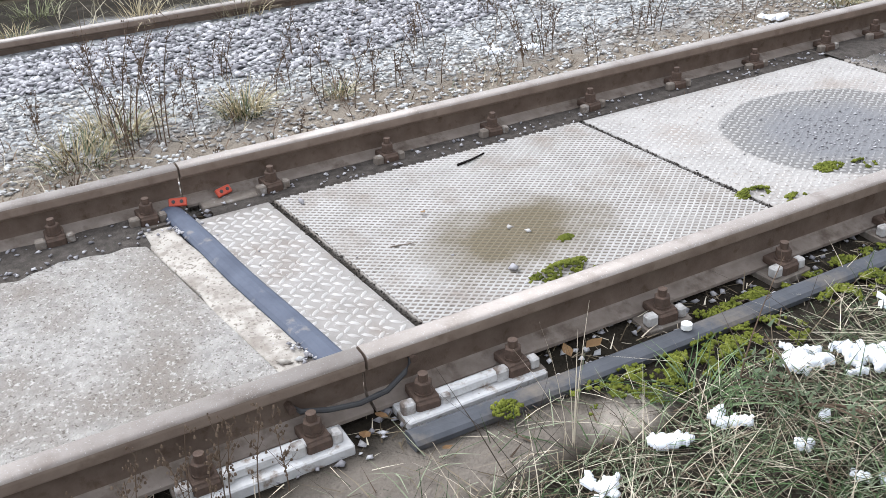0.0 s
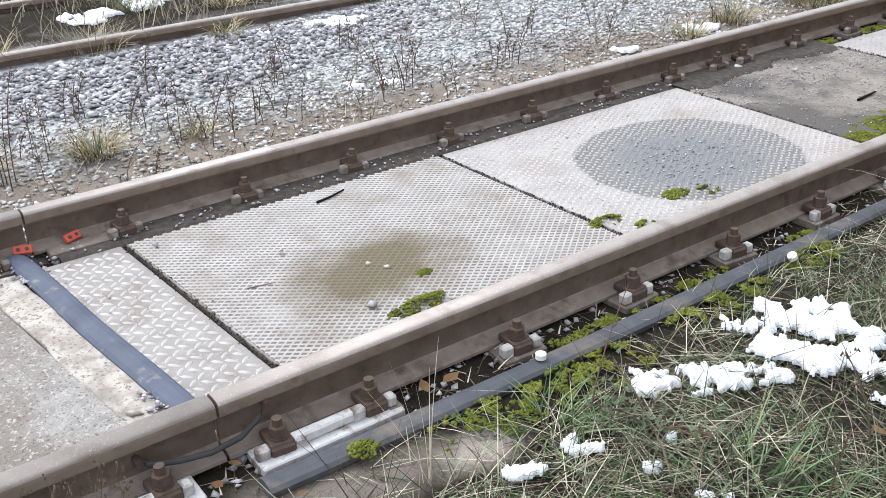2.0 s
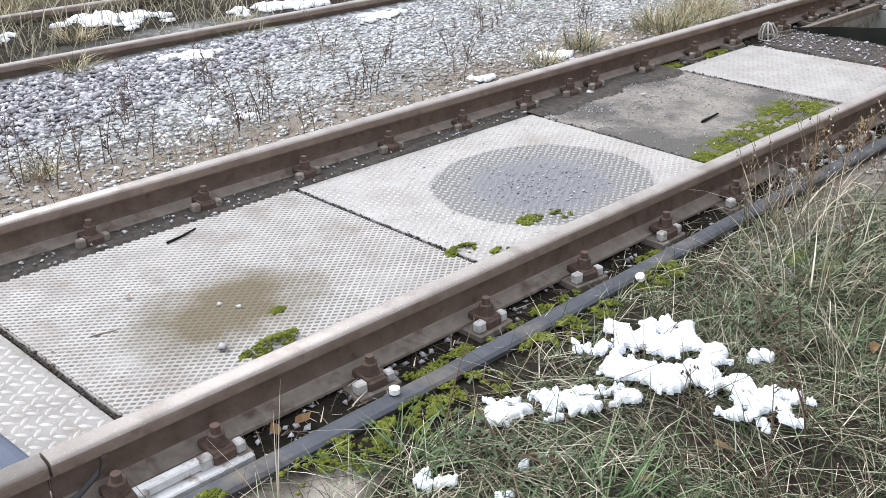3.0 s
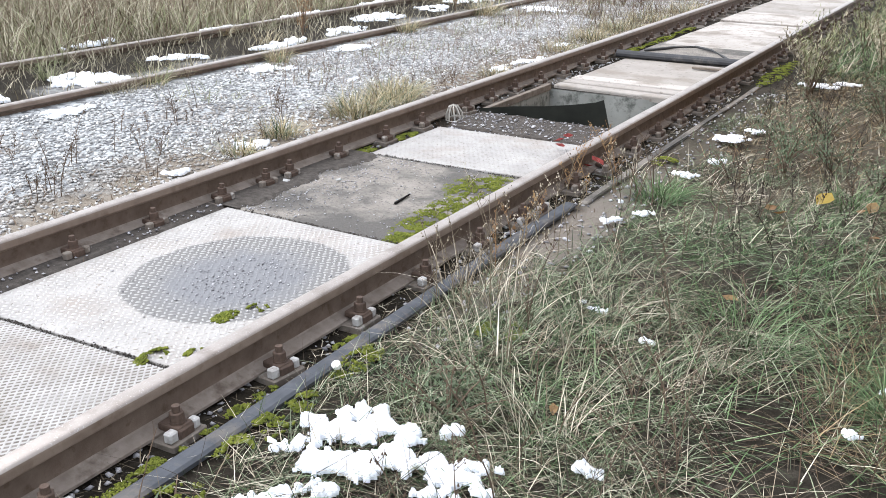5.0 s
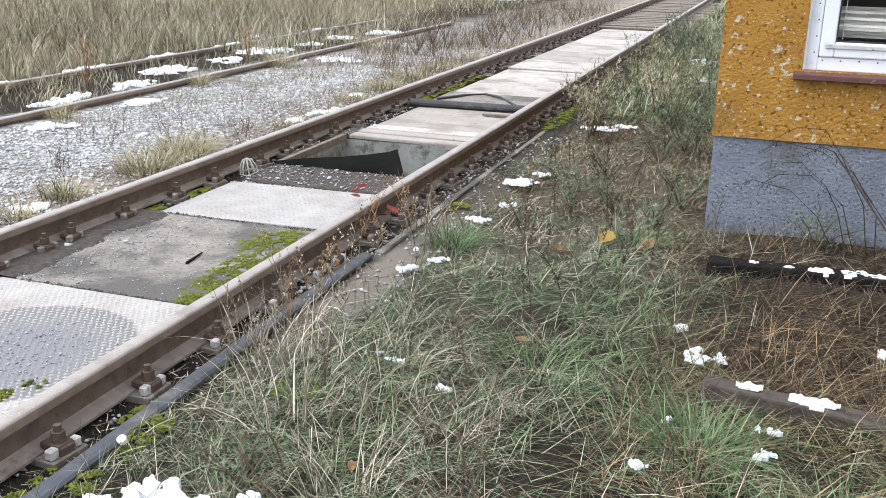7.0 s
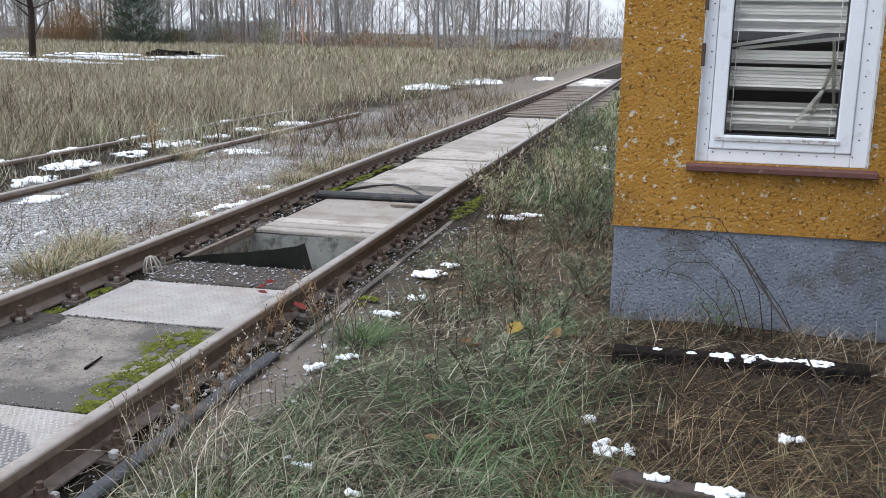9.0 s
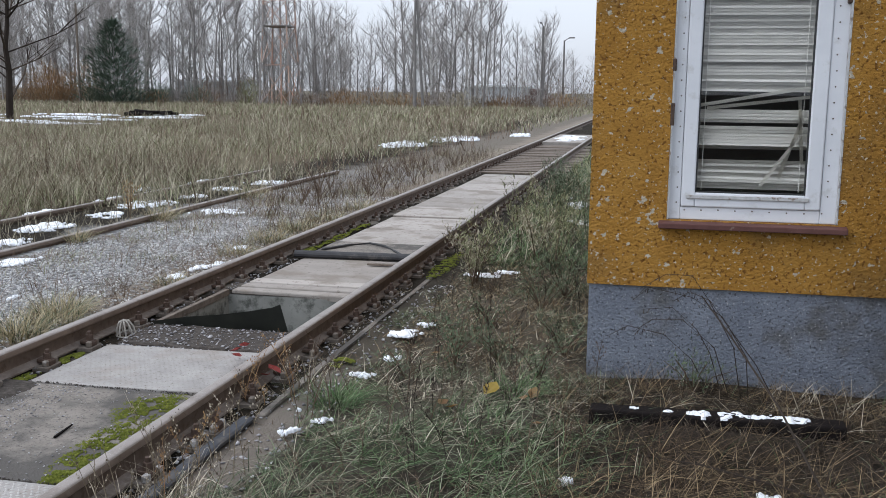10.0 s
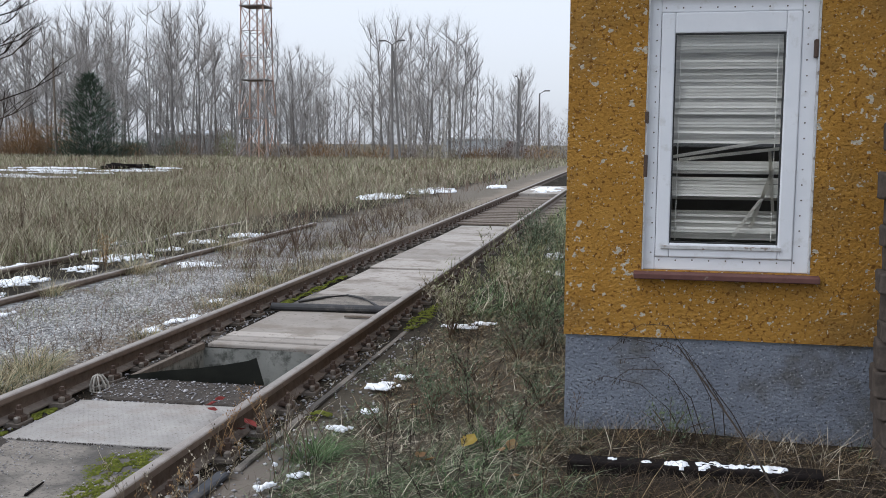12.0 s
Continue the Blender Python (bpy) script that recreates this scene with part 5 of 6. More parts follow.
# ---- grass and weeds ----
def lawn(name, n, xa, xb, ya, yb, lmin, lmax, wmin, wmax, lean, droop, mat, label, mask=None, segs=2, flow=2.2, lift=0.0):
    p = scatter(n, xa, xb, ya, yb)
    if mask is not None:
        k = np.array([mask(a, b) for a, b in p])
        p = p[NP.uniform(0, 1, len(p)) < k]
    p3 = drop_to_ground(p, lift)
    m = len(p3)
    az = np.array([5 * noise.noise(Vector((a * 1.3, b * 1.3, 20))) for a, b in p]) + NP.normal(0, flow, m)
    v, f = blades(p3, NP.uniform(lmin, lmax, m), NP.uniform(wmin, wmax, m), az, np.clip(NP.normal(lean, 0.2, m), 0, 0.97), np.abs(NP.normal(droop, 0.25, m)), segs)
    return tagged(new(name, np_mesh(name, v, f, mat)), label, "grass", kind="stuff")


def off_track(x, y):
    if x > BX - 0.05 and y > BY - 0.08:
        return 0
    e = min(1.0, max(0.0, (x - 0.36 - 0.12 * noise.noise(Vector((y * 2, 0, 1)))) * 5))
    if x < 0.5 and (y < 0.4 or y > 3.3):
        e *= 0.3
    if x > 1.85 and 4.3 < y < 4.8:
        e *= 0.3
    bare = 1.0 if noise.noise(Vector((x * 1.7, y * 1.7, 4))) > -0.35 else 0.35
    bare *= 1.0 if noise.noise(Vector((x * 7.0, y * 7.0, 41))) > -0.12 else 0.12
    return e * bare


def greens(x, y):
    # green thinned before the wall so the painted-in shade there shows
    return off_track(x, y) * (1.0 if noise.noise(Vector((x * 1.1, y * 1.1, 9))) > -0.1 else 0.3) * (0.12 if x > 2.1 and y > 3.1 else 1)


def straws(x, y):
    # pale straw thinned by the wall, as part of its painted-in shade
    near_wall = 0.12 if (x > 1.9 and y > 3.0) else 1.0
    return min(1, off_track(x, y) * near_wall * (0.9 if noise.noise(Vector((x * 1.1, y * 1.1, 9))) < 0.05 else 0.45))


def near_rail(x, y):
    if math.hypot((x - 0.42) / 0.13, (y - 0.55) / 0.17) < 1 or (x < 0.44 and 0.6 < y < 1.3):
        return 0.07
    if x < 0.5 and y < 0.42:
        return 0.15
    if x < 0.5 and 3.2 < y:
        return 0.3
    return (1.0 if noise.noise(Vector((x * 3, y * 3, 14))) > -0.3 else 0.25) * (1.0 if noise.noise(Vector((x * 8, y * 8, 42))) > -0.1 else 0.15)


def sparse(x, y):
    return 1.0 if noise.noise(Vector((x * 1.6, y * 1.6, 15))) > 0.12 else 0.08


lawn("grass", 33000, 0.3, 4.0, -0.6, 5.4, 0.06, 0.19, 0.0024, 0.005, 0.72, 0.55, GRASS, "matted dull green grass beside the track", greens, 3, 1.5)
lawn("grass", 10000, 0.3, 4.0, -0.6, 5.4, 0.06, 0.17, 0.0025, 0.0052, 0.62, 0.6, DEEP_GRASS, "fresh green grass blades", greens, 3, 1.5)
lawn("dry_grass", 17000, 0.3, 4.0, -0.6, 5.4, 0.08, 0.26, 0.0016, 0.004, 0.88, 0.25, STRAW, "flattened straw-coloured dry grass", straws, 2, 2.0)
lawn("dry_stems", 7000, 0.35, 4.0, -0.6, 5.4, 0.12, 0.38, 0.0018, 0.004, 0.85, 0.2, DARK_WEED, "dark dead stems lying in the grass", straws, 2)
lawn("grass", 14000, 0.26, 1.5, -0.8, 3.4, 0.04, 0.13, 0.0022, 0.0046, 0.62, 0.5, GRASS, "short matted green grass near the rail", near_rail, 2, 1.6)
lawn("dry_grass", 9500, 0.24, 1.5, -0.8, 3.4, 0.04, 0.15, 0.0016, 0.0038, 0.85, 0.3, STRAW, "short dry grass near the rail", near_rail, 2)
lawn("litter", 7000, 0.2, 2.6, -0.8, 9.0, 0.02, 0.09, 0.003, 0.008, 0.93, 0.1, WEED, "dark dead litter on the ground", near_rail, 2)
lawn("dry_grass", 12000, 1.75, 3.9, 2.3, 5.4, 0.08, 0.28, 0.0018, 0.0042, 0.93, 0.12, BROWN_STRAW, "brown matted straw before the wall", off_track, 2)
# dense dark litter that gives the ground by the wall its shade
lawn("litter", 13000, 1.8, 4.4, 3.0, 5.4, 0.04, 0.2, 0.002, 0.005, 0.9, 0.15, DARK_WEED, "dead stems before the wall, dark in place of the wall's shade", None)
lawn("litter", 5200, -2.6, -1.6, -2.0, 12.0, 0.02, 0.1, 0.003, 0.008, 0.9, 0.15, WEED, "brown dead litter along the rail", None)
lawn("dry_grass", 4200, -2.7, -1.6, -2.0, 12.0, 0.03, 0.13, 0.002, 0.005, 0.7, 0.3, STRAW, "thin dry grass in the gravel by the rail", sparse)
lawn("grass", 2200, -2.7, -1.6, -2.0, 12.0, 0.03, 0.1, 0.002, 0.005, 0.6, 0.4, GRASS, "thin green grass in the gravel by the rail", sparse)
lawn("litter", 700, -1.43, -1.29, -2.0, 6.0, 0.015, 0.06, 0.002, 0.006, 0.94, 0.05, WEED, "dead litter between slab and rail", None)
lawn("litter", 800, 0.05, 0.2, -1.0, 8.0, 0.015, 0.08, 0.002, 0.006, 0.92, 0.05, STRAW, "dry litter at the rail foot", None)
lawn("litter", 500, -1.28, -0.2, 5.45, 6.0, 0.015, 0.07, 0.003, 0.01, 0.93, 0.05, WEED, "dead litter before the pit", None)
lawn("grass", 22000, 0.4, 9.0, -8.0, -0.5, 0.08, 0.22, 0.005, 0.01, 0.7, 0.6, GRASS, "rough matted grass of the yard", None)
lawn("grass", 15000, 3.85, 9.0, -0.7, 5.4, 0.08, 0.22, 0.005, 0.01, 0.7, 0.6, GRASS, "matted grass of the yard beside the building", None)
lawn("dry_grass", 6000, 0.4, 9.0, -8.0, -0.4, 0.08, 0.25, 0.003, 0.007, 0.88, 0.3, STRAW, "dry straw lying in the yard grass", None)
lawn("dry_grass", 4000, 3.85, 9.0, -0.7, 5.4, 0.08, 0.25, 0.003, 0.007, 0.88, 0.3, STRAW, "dry straw in the grass beside the building", None)
lawn("grass", 9000, 0.3, 1.9, 5.4, 9.5, 0.04, 0.14, 0.003, 0.006, 0.7, 0.5, GRASS, "low grass on the trodden ground", sparse, 2)
lawn("dry_grass", 7000, 0.3, 1.9, 5.4, 9.5, 0.05, 0.2, 0.0025, 0.005, 0.88, 0.2, BROWN_STRAW, "brown flattened straw on the trodden ground", off_track, 2)
lawn("grass", 13000, 0.5, 2.6, 9.0, 22, 0.12, 0.32, 0.005, 0.01, 0.5, 0.6, DEEP_GRASS, "rough green grass along the rail", off_track)
lawn("dry_grass", 8000, 0.4, 2.6, 9.0, 22, 0.15, 0.4, 0.004, 0.008, 0.6, 0.5, STRAW, "dry grass along the rail", off_track)
lawn("grass", 9000, 0.4, 8.0, 20, 70, 0.3, 0.6, 0.015, 0.03, 0.4, 0.5, FIELD_GREEN, "far rough grass along the rail", None)


lawn("litter", 4500, 0.4, 2.0, 4.0, 9.5, 0.03, 0.12, 0.003, 0.008, 0.92, 0.1, STRAW, "pale dead litter on the trodden ground", off_track)
lawn("litter", 3500, 0.4, 2.0, 4.0, 9.5, 0.02, 0.06, 0.006, 0.014, 0.9, 0.1, FIELD_DRY, "pale brown leaf litter on the trodden ground", off_track)
lawn("litter", 5000, -4.0, -1.7, -1.0, 16.0, 0.02, 0.1, 0.003, 0.009, 0.92, 0.1, FIELD_BROWN, "brown litter scattered over the gravel", sparse)
lawn("dead_stems", 6000, -4.0, -1.7, 6.0, 17.0, 0.05, 0.24, 0.002, 0.005, 0.5, 0.3, FIELD_BROWN, "thin brown stems growing through the gravel", None)
lawn("dry_grass", 4500, -4.0, -1.7, 5.0, 16.0, 0.05, 0.2, 0.003, 0.007, 0.6, 0.4, FIELD_GREEN, "thin grass in the gravel", sparse)


def tuft(x, y, n, spread, lmin, lmax, mat, label, lean=0.35, droop=0.5, w=(0.003, 0.006), z=None):
    a, r = NP.uniform(0, 6.283, n), spread * np.sqrt(NP.uniform(0, 1, n))
    p = np.stack([x + r * np.cos(a), y + r * np.sin(a), np.full(n, swell(x, y) if z is None else z)], -1)
    v, f = blades(p, NP.uniform(lmin, lmax, n), NP.uniform(*w, n), a + NP.normal(0, 0.6, n), np.clip(NP.normal(lean, 0.2, n), 0, 0.95), np.abs(NP.normal(droop, 0.25, n)), 4)
    return tagged(new("grass_tuft", np_mesh("grass_tuft", v, f, mat)), label, "grass tuft", "grass tufts", "stuff")


yellow = "yellowing grass tuft in the gravel"
for x, y, n, s, l in ((-2.35, 0.48, 220, 0.1, 0.2), (-2.45, -0.1, 200, 0.16, 0.2), (-2.2, -0.3, 160, 0.15, 0.2), (-2.3, 0.95, 80, 0.07, 0.12), (-2.0, 4.07, 130, 0.1, 0.18), (-2.1, 4.6, 190, 0.12, 0.2), (-2.03, 5.4, 300, 0.2, 0.3), (-2.05, 5.9, 260, 0.2, 0.28), (-2.2, 6.2, 220, 0.2, 0.25), (-1.9, 7.4, 130, 0.15, 0.15),
                      (-2.0, 9.0, 160, 0.2, 0.2), (-2.0, 9.9, 260, 0.25, 0.25), (-2.0, 10.8, 260, 0.25, 0.25), (-2.0, 11.8, 260, 0.25, 0.25), (-1.95, 13.2, 260, 0.3, 0.25), (-4.4, -0.25, 120, 0.1, 0.16), (-4.0, 1.9, 100, 0.1, 0.2), (-4.0, 6.9, 140, 0.1, 0.25), (-4.05, 9.3, 160, 0.12, 0.25), (-4.1, 11.3, 220, 0.2, 0.3), (-4.1, 14.0, 220, 0.3, 0.3)):
    tuft(x, y, int(n * 0.8), s, l * 0.5, l, TUFT_STRAW, yellow)
    tuft(x, y, n // 2, s, l * 0.5, l * 0.9, GRASS, "green blades in a gravel-grown tuft")
for x, y, n, s, l in ((2.06, 2.68, 380, 0.14, 0.22), (0.57, 4.55, 260, 0.12, 0.24), (1.4, 3.1, 140, 0.2, 0.24), (1.5, 5.0, 140, 0.15, 0.25), (0.95, 0.9, 120, 0.2, 0.22), (2.5, 2.2, 180, 0.2, 0.22), (0.45, 0.75, 60, 0.08, 0.18)):
    tuft(x, y, n, s, l * 0.5, l, DEEP_GRASS, "fresh green grass tuft", 0.5, 0.6)
for x, y, n, s, l in ((0.7, 2.45, 40, 0.28, 0.36), (0.9, 2.2, 34, 0.25, 0.32), (0.55, 2.75, 50, 0.2, 0.36), (0.3, 2.85, 26, 0.14, 0.32), (0.28, 3.15, 20, 0.12, 0.28), (0.8, 2.9, 30, 0.25, 0.3), (2.9, 5.2, 40, 0.3, 0.18), (2.4, 5.2, 40, 0.3, 0.15), (3.3, 5.1, 50, 0.3, 0.2), (1.1, 1.95, 60, 0.15, 0.3), (0.3, 4.9, 30, 0.1, 0.25)):
    tuft(x, y, n, s, l * 0.5, l, STRAW, "tall dry straw-coloured grass clump", 0.3, 0.45, (0.002, 0.0045))


def weed(x, y, h, m_=WEED, branches=8, lean=0.15, label="dead brown branching weed", heads=True, z=None, az=None, thick=0.003, droopy=0.0):
    bm = bmesh.new()
    a = R.uniform(0, 6.28) if az is None else az
    base = Vector((x, y, swell(x, y) - 0.01 if z is None else z))
    pts = [base + Vector((math.cos(a) * lean * h * t * t, math.sin(a) * lean * h * t * t, h * t * (1 - droopy * t))) for t in [i / 6 for i in range(7)]]
    tube_path(bm, pts, thick, thick * 0.35, 4)
    for i in range(branches):
        t = R.uniform(0.25, 1.0)
        p = pts[0].lerp(pts[-1], t) if t > 0.98 else pts[int(t * 6)].lerp(pts[min(6, int(t * 6) + 1)], t * 6 % 1)
        b = R.uniform(0, 6.28)
        L = h * R.uniform(0.1, 0.28) * (1.2 - t * 0.6)
        q = p + Vector((math.cos(b) * L * 0.6, math.sin(b) * L * 0.6, L * 0.8))
        tube_path(bm, [p, p.lerp(q, 0.5) + Vector((0, 0, -0.06 * L)), q], thick * 0.45, thick * 0.25, 3)
        if heads:
            for _ in range(3):
                c = p.lerp(q, R.uniform(0.4, 1.05)) + Vector((R.gauss(0, 0.006), R.gauss(0, 0.006), R.gauss(0, 0.006)))
                s = R.uniform(0.002, 0.0042)
                r = bmesh.ops.create_cone(bm, segments=4, radius1=s, radius2=s * 0.4, depth=s * 2, cap_ends=True)
                bmesh.ops.translate(bm, verts=r["verts"], vec=c)
    return tagged(part("weed", bm, m_), label, "weed", "dead weeds")


for i in range(14):
    weed(-2.2 + R.gauss(0, 0.09), -0.05 + R.gauss(0, 0.1), R.uniform(0.28, 0.62), branches=9, lean=R.uniform(0.1, 0.5), thick=0.0035)
for x, y in ((-2.23, 2.02), (-2.3, 2.06), (-2.2, 2.1), (-2.36, 2.9), (-2.3, 2.85), (-2.3, 1.31), (-2.25, 1.36), (-2.72, 1.63), (-2.3, 0.9), (-2.4, 0.8), (-2.2, 1.05), (-2.5, 0.2), (-3.1, 1.0), (-2.9, 0.6), (-2.6, 2.5), (-3.2, 2.3), (-2.8, 3.3), (-2.5, 3.9), (-3.0, 4.5), (-2.6, 5.2), (-3.2, 0.1), (-2.7, -0.4)):
    for k in range(3):
        weed(x + R.gauss(0, 0.06), y + R.gauss(0, 0.06), R.uniform(0.12, 0.34), branches=9, lean=R.uniform(0.1, 0.4))
for x, y, h in ((0.09, -0.49, 0.24), (0.05, -0.6, 0.2), (0.1, -0.4, 0.22), (0.12, -0.62, 0.22), (0.15, -0.75, 0.2)):
    weed(x + 0.06, y, h, label="dry weed standing beside the rail", branches=10, thick=0.002)
for i in range(70):
    weed(R.uniform(-3.3, -1.75), R.uniform(-0.6, 7.0), R.uniform(0.1, 0.34), R.choice([WEED, WEED, FIELD_BROWN]), 10, R.uniform(0.1, 0.6), thick=0.0024)
for x, y, h in ((0.2, -0.42, 0.3), (0.22, -0.5, 0.26), (0.19, -0.34, 0.24), (0.24, -0.46, 0.2), (0.2, -0.27, 0.22)):
    weed(x, y, h, label="dry weed standing beside the rail", branches=14, thick=0.0022)
for i in range(40):
    weed(R.uniform(0.5, 1.7), R.uniform(3.6, 9.0), R.uniform(0.2, 0.5), DARK_WEED, 9, R.uniform(0.1, 0.5), "dark dead weed on the trodden ground", thick=0.0026)
for i in range(70):
    x, y = R.uniform(0.45, 2.0), R.uniform(0.8, 5.6)
    weed(x, y, R.uniform(0.15, 0.42), branches=6, lean=R.uniform(0.1, 0.7), heads=R.random() < 0.4)
GREENWEED = material("green_leafy_weed", [(0.06, 0.085, 0.05), (0.13, 0.16, 0.09)], 3, 0.8, 0, island=0.4)


def leafy(x, y, h, n, m_=GREENWEED, label="low leafy green scrub", spread=0.3, leaf_l=(0.015, 0.035)):
    """Twiggy scrub with many small leaves."""
    w = thing("shrub", label, "shrub", group="low scrub")
    bm = bmesh.new()
    tips = []
    for i in range(9):
        a = R.uniform(0, 6.28)
        b = Vector((x, y, swell(x, y)))
        q = b + Vector((math.cos(a) * spread * R.uniform(0.3, 1), math.sin(a) * spread * R.uniform(0.3, 1), h * R.uniform(0.5, 1)))
        mid = b.lerp(q, 0.5) + Vector((0, 0, 0.1 * h))
        tube_path(bm, [b, mid, q], 0.004, 0.0015, 4)
        tips.append((b, mid, q))
    part("branchwork", bm, WEED, w)
    P = []
    for i in range(n):
        b, mid, q = R.choice(tips)
        t = R.uniform(0.2, 1)
        p = b.lerp(mid, t * 2) if t < 0.5 else mid.lerp(q, t * 2 - 1)
        P.append((p.x + R.gauss(0, 0.03), p.y + R.gauss(0, 0.03), max(0.01, p.z + R.gauss(0, 0.03))))
    P = np.array(P)
    m = len(P)
    v, f = blades(P, NP.uniform(*leaf_l, m), NP.uniform(0.006, 0.012, m), NP.uniform(0, 6.28, m), NP.uniform(0.2, 0.9, m), NP.uniform(0, 0.4, m), 2)
    ob = new("foliage", np_mesh("foliage", v, f, m_))
    ob.parent = w
    return w


for x, y, h, n in ((1.05, 5.5, 0.35, 500), (0.98, 5.9, 0.35, 500), (1.3, 5.7, 0.3, 400), (0.8, 5.2, 0.2, 250), (1.6, 5.3, 0.3, 350), (1.1, 6.6, 0.35, 400), (1.7, 5.9, 0.35, 400), (2.5, 5.25, 0.25, 350), (1.4, 7.2, 0.4, 400), (0.75, 1.95, 0.16, 260), (0.62, 0.95, 0.14, 160)):
    leafy(x, y, h, n)
for i in range(20):
    leafy(R.uniform(0.7, 1.7), R.uniform(7.5, 15), R.uniform(0.45, 0.85), 650, R.choice([GREENWEED, FIELD_DRY, FIELD_GREEN]), "brown-green scrub along the rail", 0.45, (0.03, 0.07))
# tall bent stalks
tuft(0.44, 0.375, 6, 0.02, 0.28, 0.46, PALE_STALK, "few pale tall dry grass stalks", 0.08, 0.14, (0.004, 0.006))
for i in range(16):
    weed(0.18 + R.uniform(0, 0.3), 2.6 + R.uniform(0, 1.0), R.uniform(0.25, 0.5), STRAW, 5, R.uniform(0.1, 0.5), "dry reed stalk beside the rail", True, thick=0.0024)
for x, y in ((0.2, 3.5), (0.25, 3.9), (0.35, 3.2), (0.14, 4.4), (0.3, 4.6)):
    for k in range(4):
        weed(x + R.gauss(0, 0.05), y + R.gauss(0, 0.08), R.uniform(0.2, 0.42), R.choice([STRAW, LEAF_DRY]), 12, R.uniform(0.2, 0.6), "pale reddish dry stalk leaning over the rail foot", True, thick=0.0022)
# dark dead weed before the plinth
stick([(3.0, 3.75, 0.02), (2.85, 4.3, 0.25), (2.65, 4.9, 0.45), (2.52, 5.2, 0.58)], 0.006, "long dark dead stalk leaning to the wall", DARK_WEED)
stick([(3.0, 3.75, 0.03), (2.5, 3.95, 0.06), (2.2, 4.1, 0.03)], 0.005, "dark dead stalk in the grass", DARK_WEED)

def drooping(arcs, label):
    """A dead weed of arching stalks hung with small seed pods."""
    w = thing("dead_weed", label, "weed", group="dead weeds")
    pods = []
    for pts in arcs:
        bm = bmesh.new()
        tube_path(bm, pts, 0.003, 0.0014, 5)
        part("stalk", bm, DARK_WEED, w)
        for i in range(1, len(pts) - 1):
            for k in range(16):
                p = Vector(pts[i]).lerp(Vector(pts[i + 1]), k / 16)
                pods.append((p.x + R.gauss(0, 0.006), p.y + R.gauss(0, 0.01), p.z - R.uniform(0.0, 0.035)))
    P = np.array(pods)
    n = len(P)
    v, f = blades(P, NP.uniform(0.015, 0.045, n), NP.uniform(0.003, 0.007, n), NP.uniform(0, 6.28, n), NP.uniform(0.2, 0.9, n), NP.uniform(0, 0.4, n), 2)
    ob = tagged(new("pods", np_mesh("pods", v, f, DARK_WEED)), kind="stuff")
    ob.parent = w


drooping([[(2.8, 5.15, 0.0), (2.77, 5.1, 0.27), (2.63, 5.1, 0.49), (2.46, 5.1, 0.59), (2.23, 5.12, 0.63), (2.14, 5.12, 0.55)],
          [(2.76, 5.15, 0.0), (2.7, 5.1, 0.32), (2.56, 5.1, 0.57), (2.46, 5.1, 0.71), (2.32, 5.12, 0.71), (2.18, 5.12, 0.62)],
          [(2.7, 5.18, 0.0), (2.6, 5.14, 0.3), (2.42, 5.14, 0.45), (2.25, 5.14, 0.44), (2.15, 5.15, 0.36)],
          [(2.95, 5.1, 0.0), (2.82, 5.05, 0.24), (2.68, 5.05, 0.42), (2.56, 5.08, 0.58), (2.45, 5.1, 0.62), (2.36, 5.1, 0.56)],
          [(2.6, 5.2, 0.0), (2.48, 5.16, 0.22), (2.32, 5.14, 0.36), (2.12, 5.13, 0.4), (2.02, 5.13, 0.34)],
          [(2.66, 5.2, 0.0), (2.58, 5.16, 0.26), (2.5, 5.14, 0.4), (2.36, 5.13, 0.52), (2.2, 5.13, 0.5)]], "dark drooping dead weed before the plinth")
for x, y, n in ((0.36, 2.8, 22), (0.7, 2.35, 22), (0.3, 3.3, 16), (0.22, 3.75, 12), (0.9, 2.6, 16), (0.3, 4.7, 10)):
    tuft(x, y, n, 0.16, 0.2, 0.36, STRAW, "bent dry reed leaves beside the rail", 0.35, 0.6, (0.003, 0.007))
# weed field beyond the second track
def field(n, xa, xb, ya, yb, lmin, lmax, wmin, wmax, mat, label, lean=0.3, droop=0.3, seed=30):
    p = scatter(n, xa, xb, ya, yb)
    d = np.array([noise.noise(Vector((a * 0.25, b * 0.25, seed))) + 0.7 * noise.noise(Vector((a * 0.9, b * 0.9, seed + 1))) for a, b in p])
    keep = NP.uniform(-0.7, 0.5, n) < d
    snowy = (p[:, 1] > 38) & (p[:, 1] < 60) & (p[:, 0] < -18 - 0.1 * p[:, 1]) & (p[:, 0] > -50) & (NP.uniform(0, 1, n) < 0.8)
    path_ = (p[:, 0] > -2.6) | ((p[:, 0] > -4.1) & (p[:, 1] < 24))
    p, d = p[keep & ~snowy & ~path_], d[keep & ~snowy & ~path_]
    m = len(p)
    v, f = blades(np.concatenate([p, np.full((m, 1), -0.02)], 1), NP.uniform(lmin, lmax, m) * (0.8 + 0.5 * d), NP.uniform(wmin, wmax, m), NP.uniform(0, 6.28, m), np.abs(NP.normal(lean, 0.15, m)).clip(0, 0.9), np.abs(NP.normal(droop, 0.15, m)), 2)
    tagged(new("field_weeds", np_mesh("field_weeds", v, f, mat)), label, "weeds", kind="stuff")


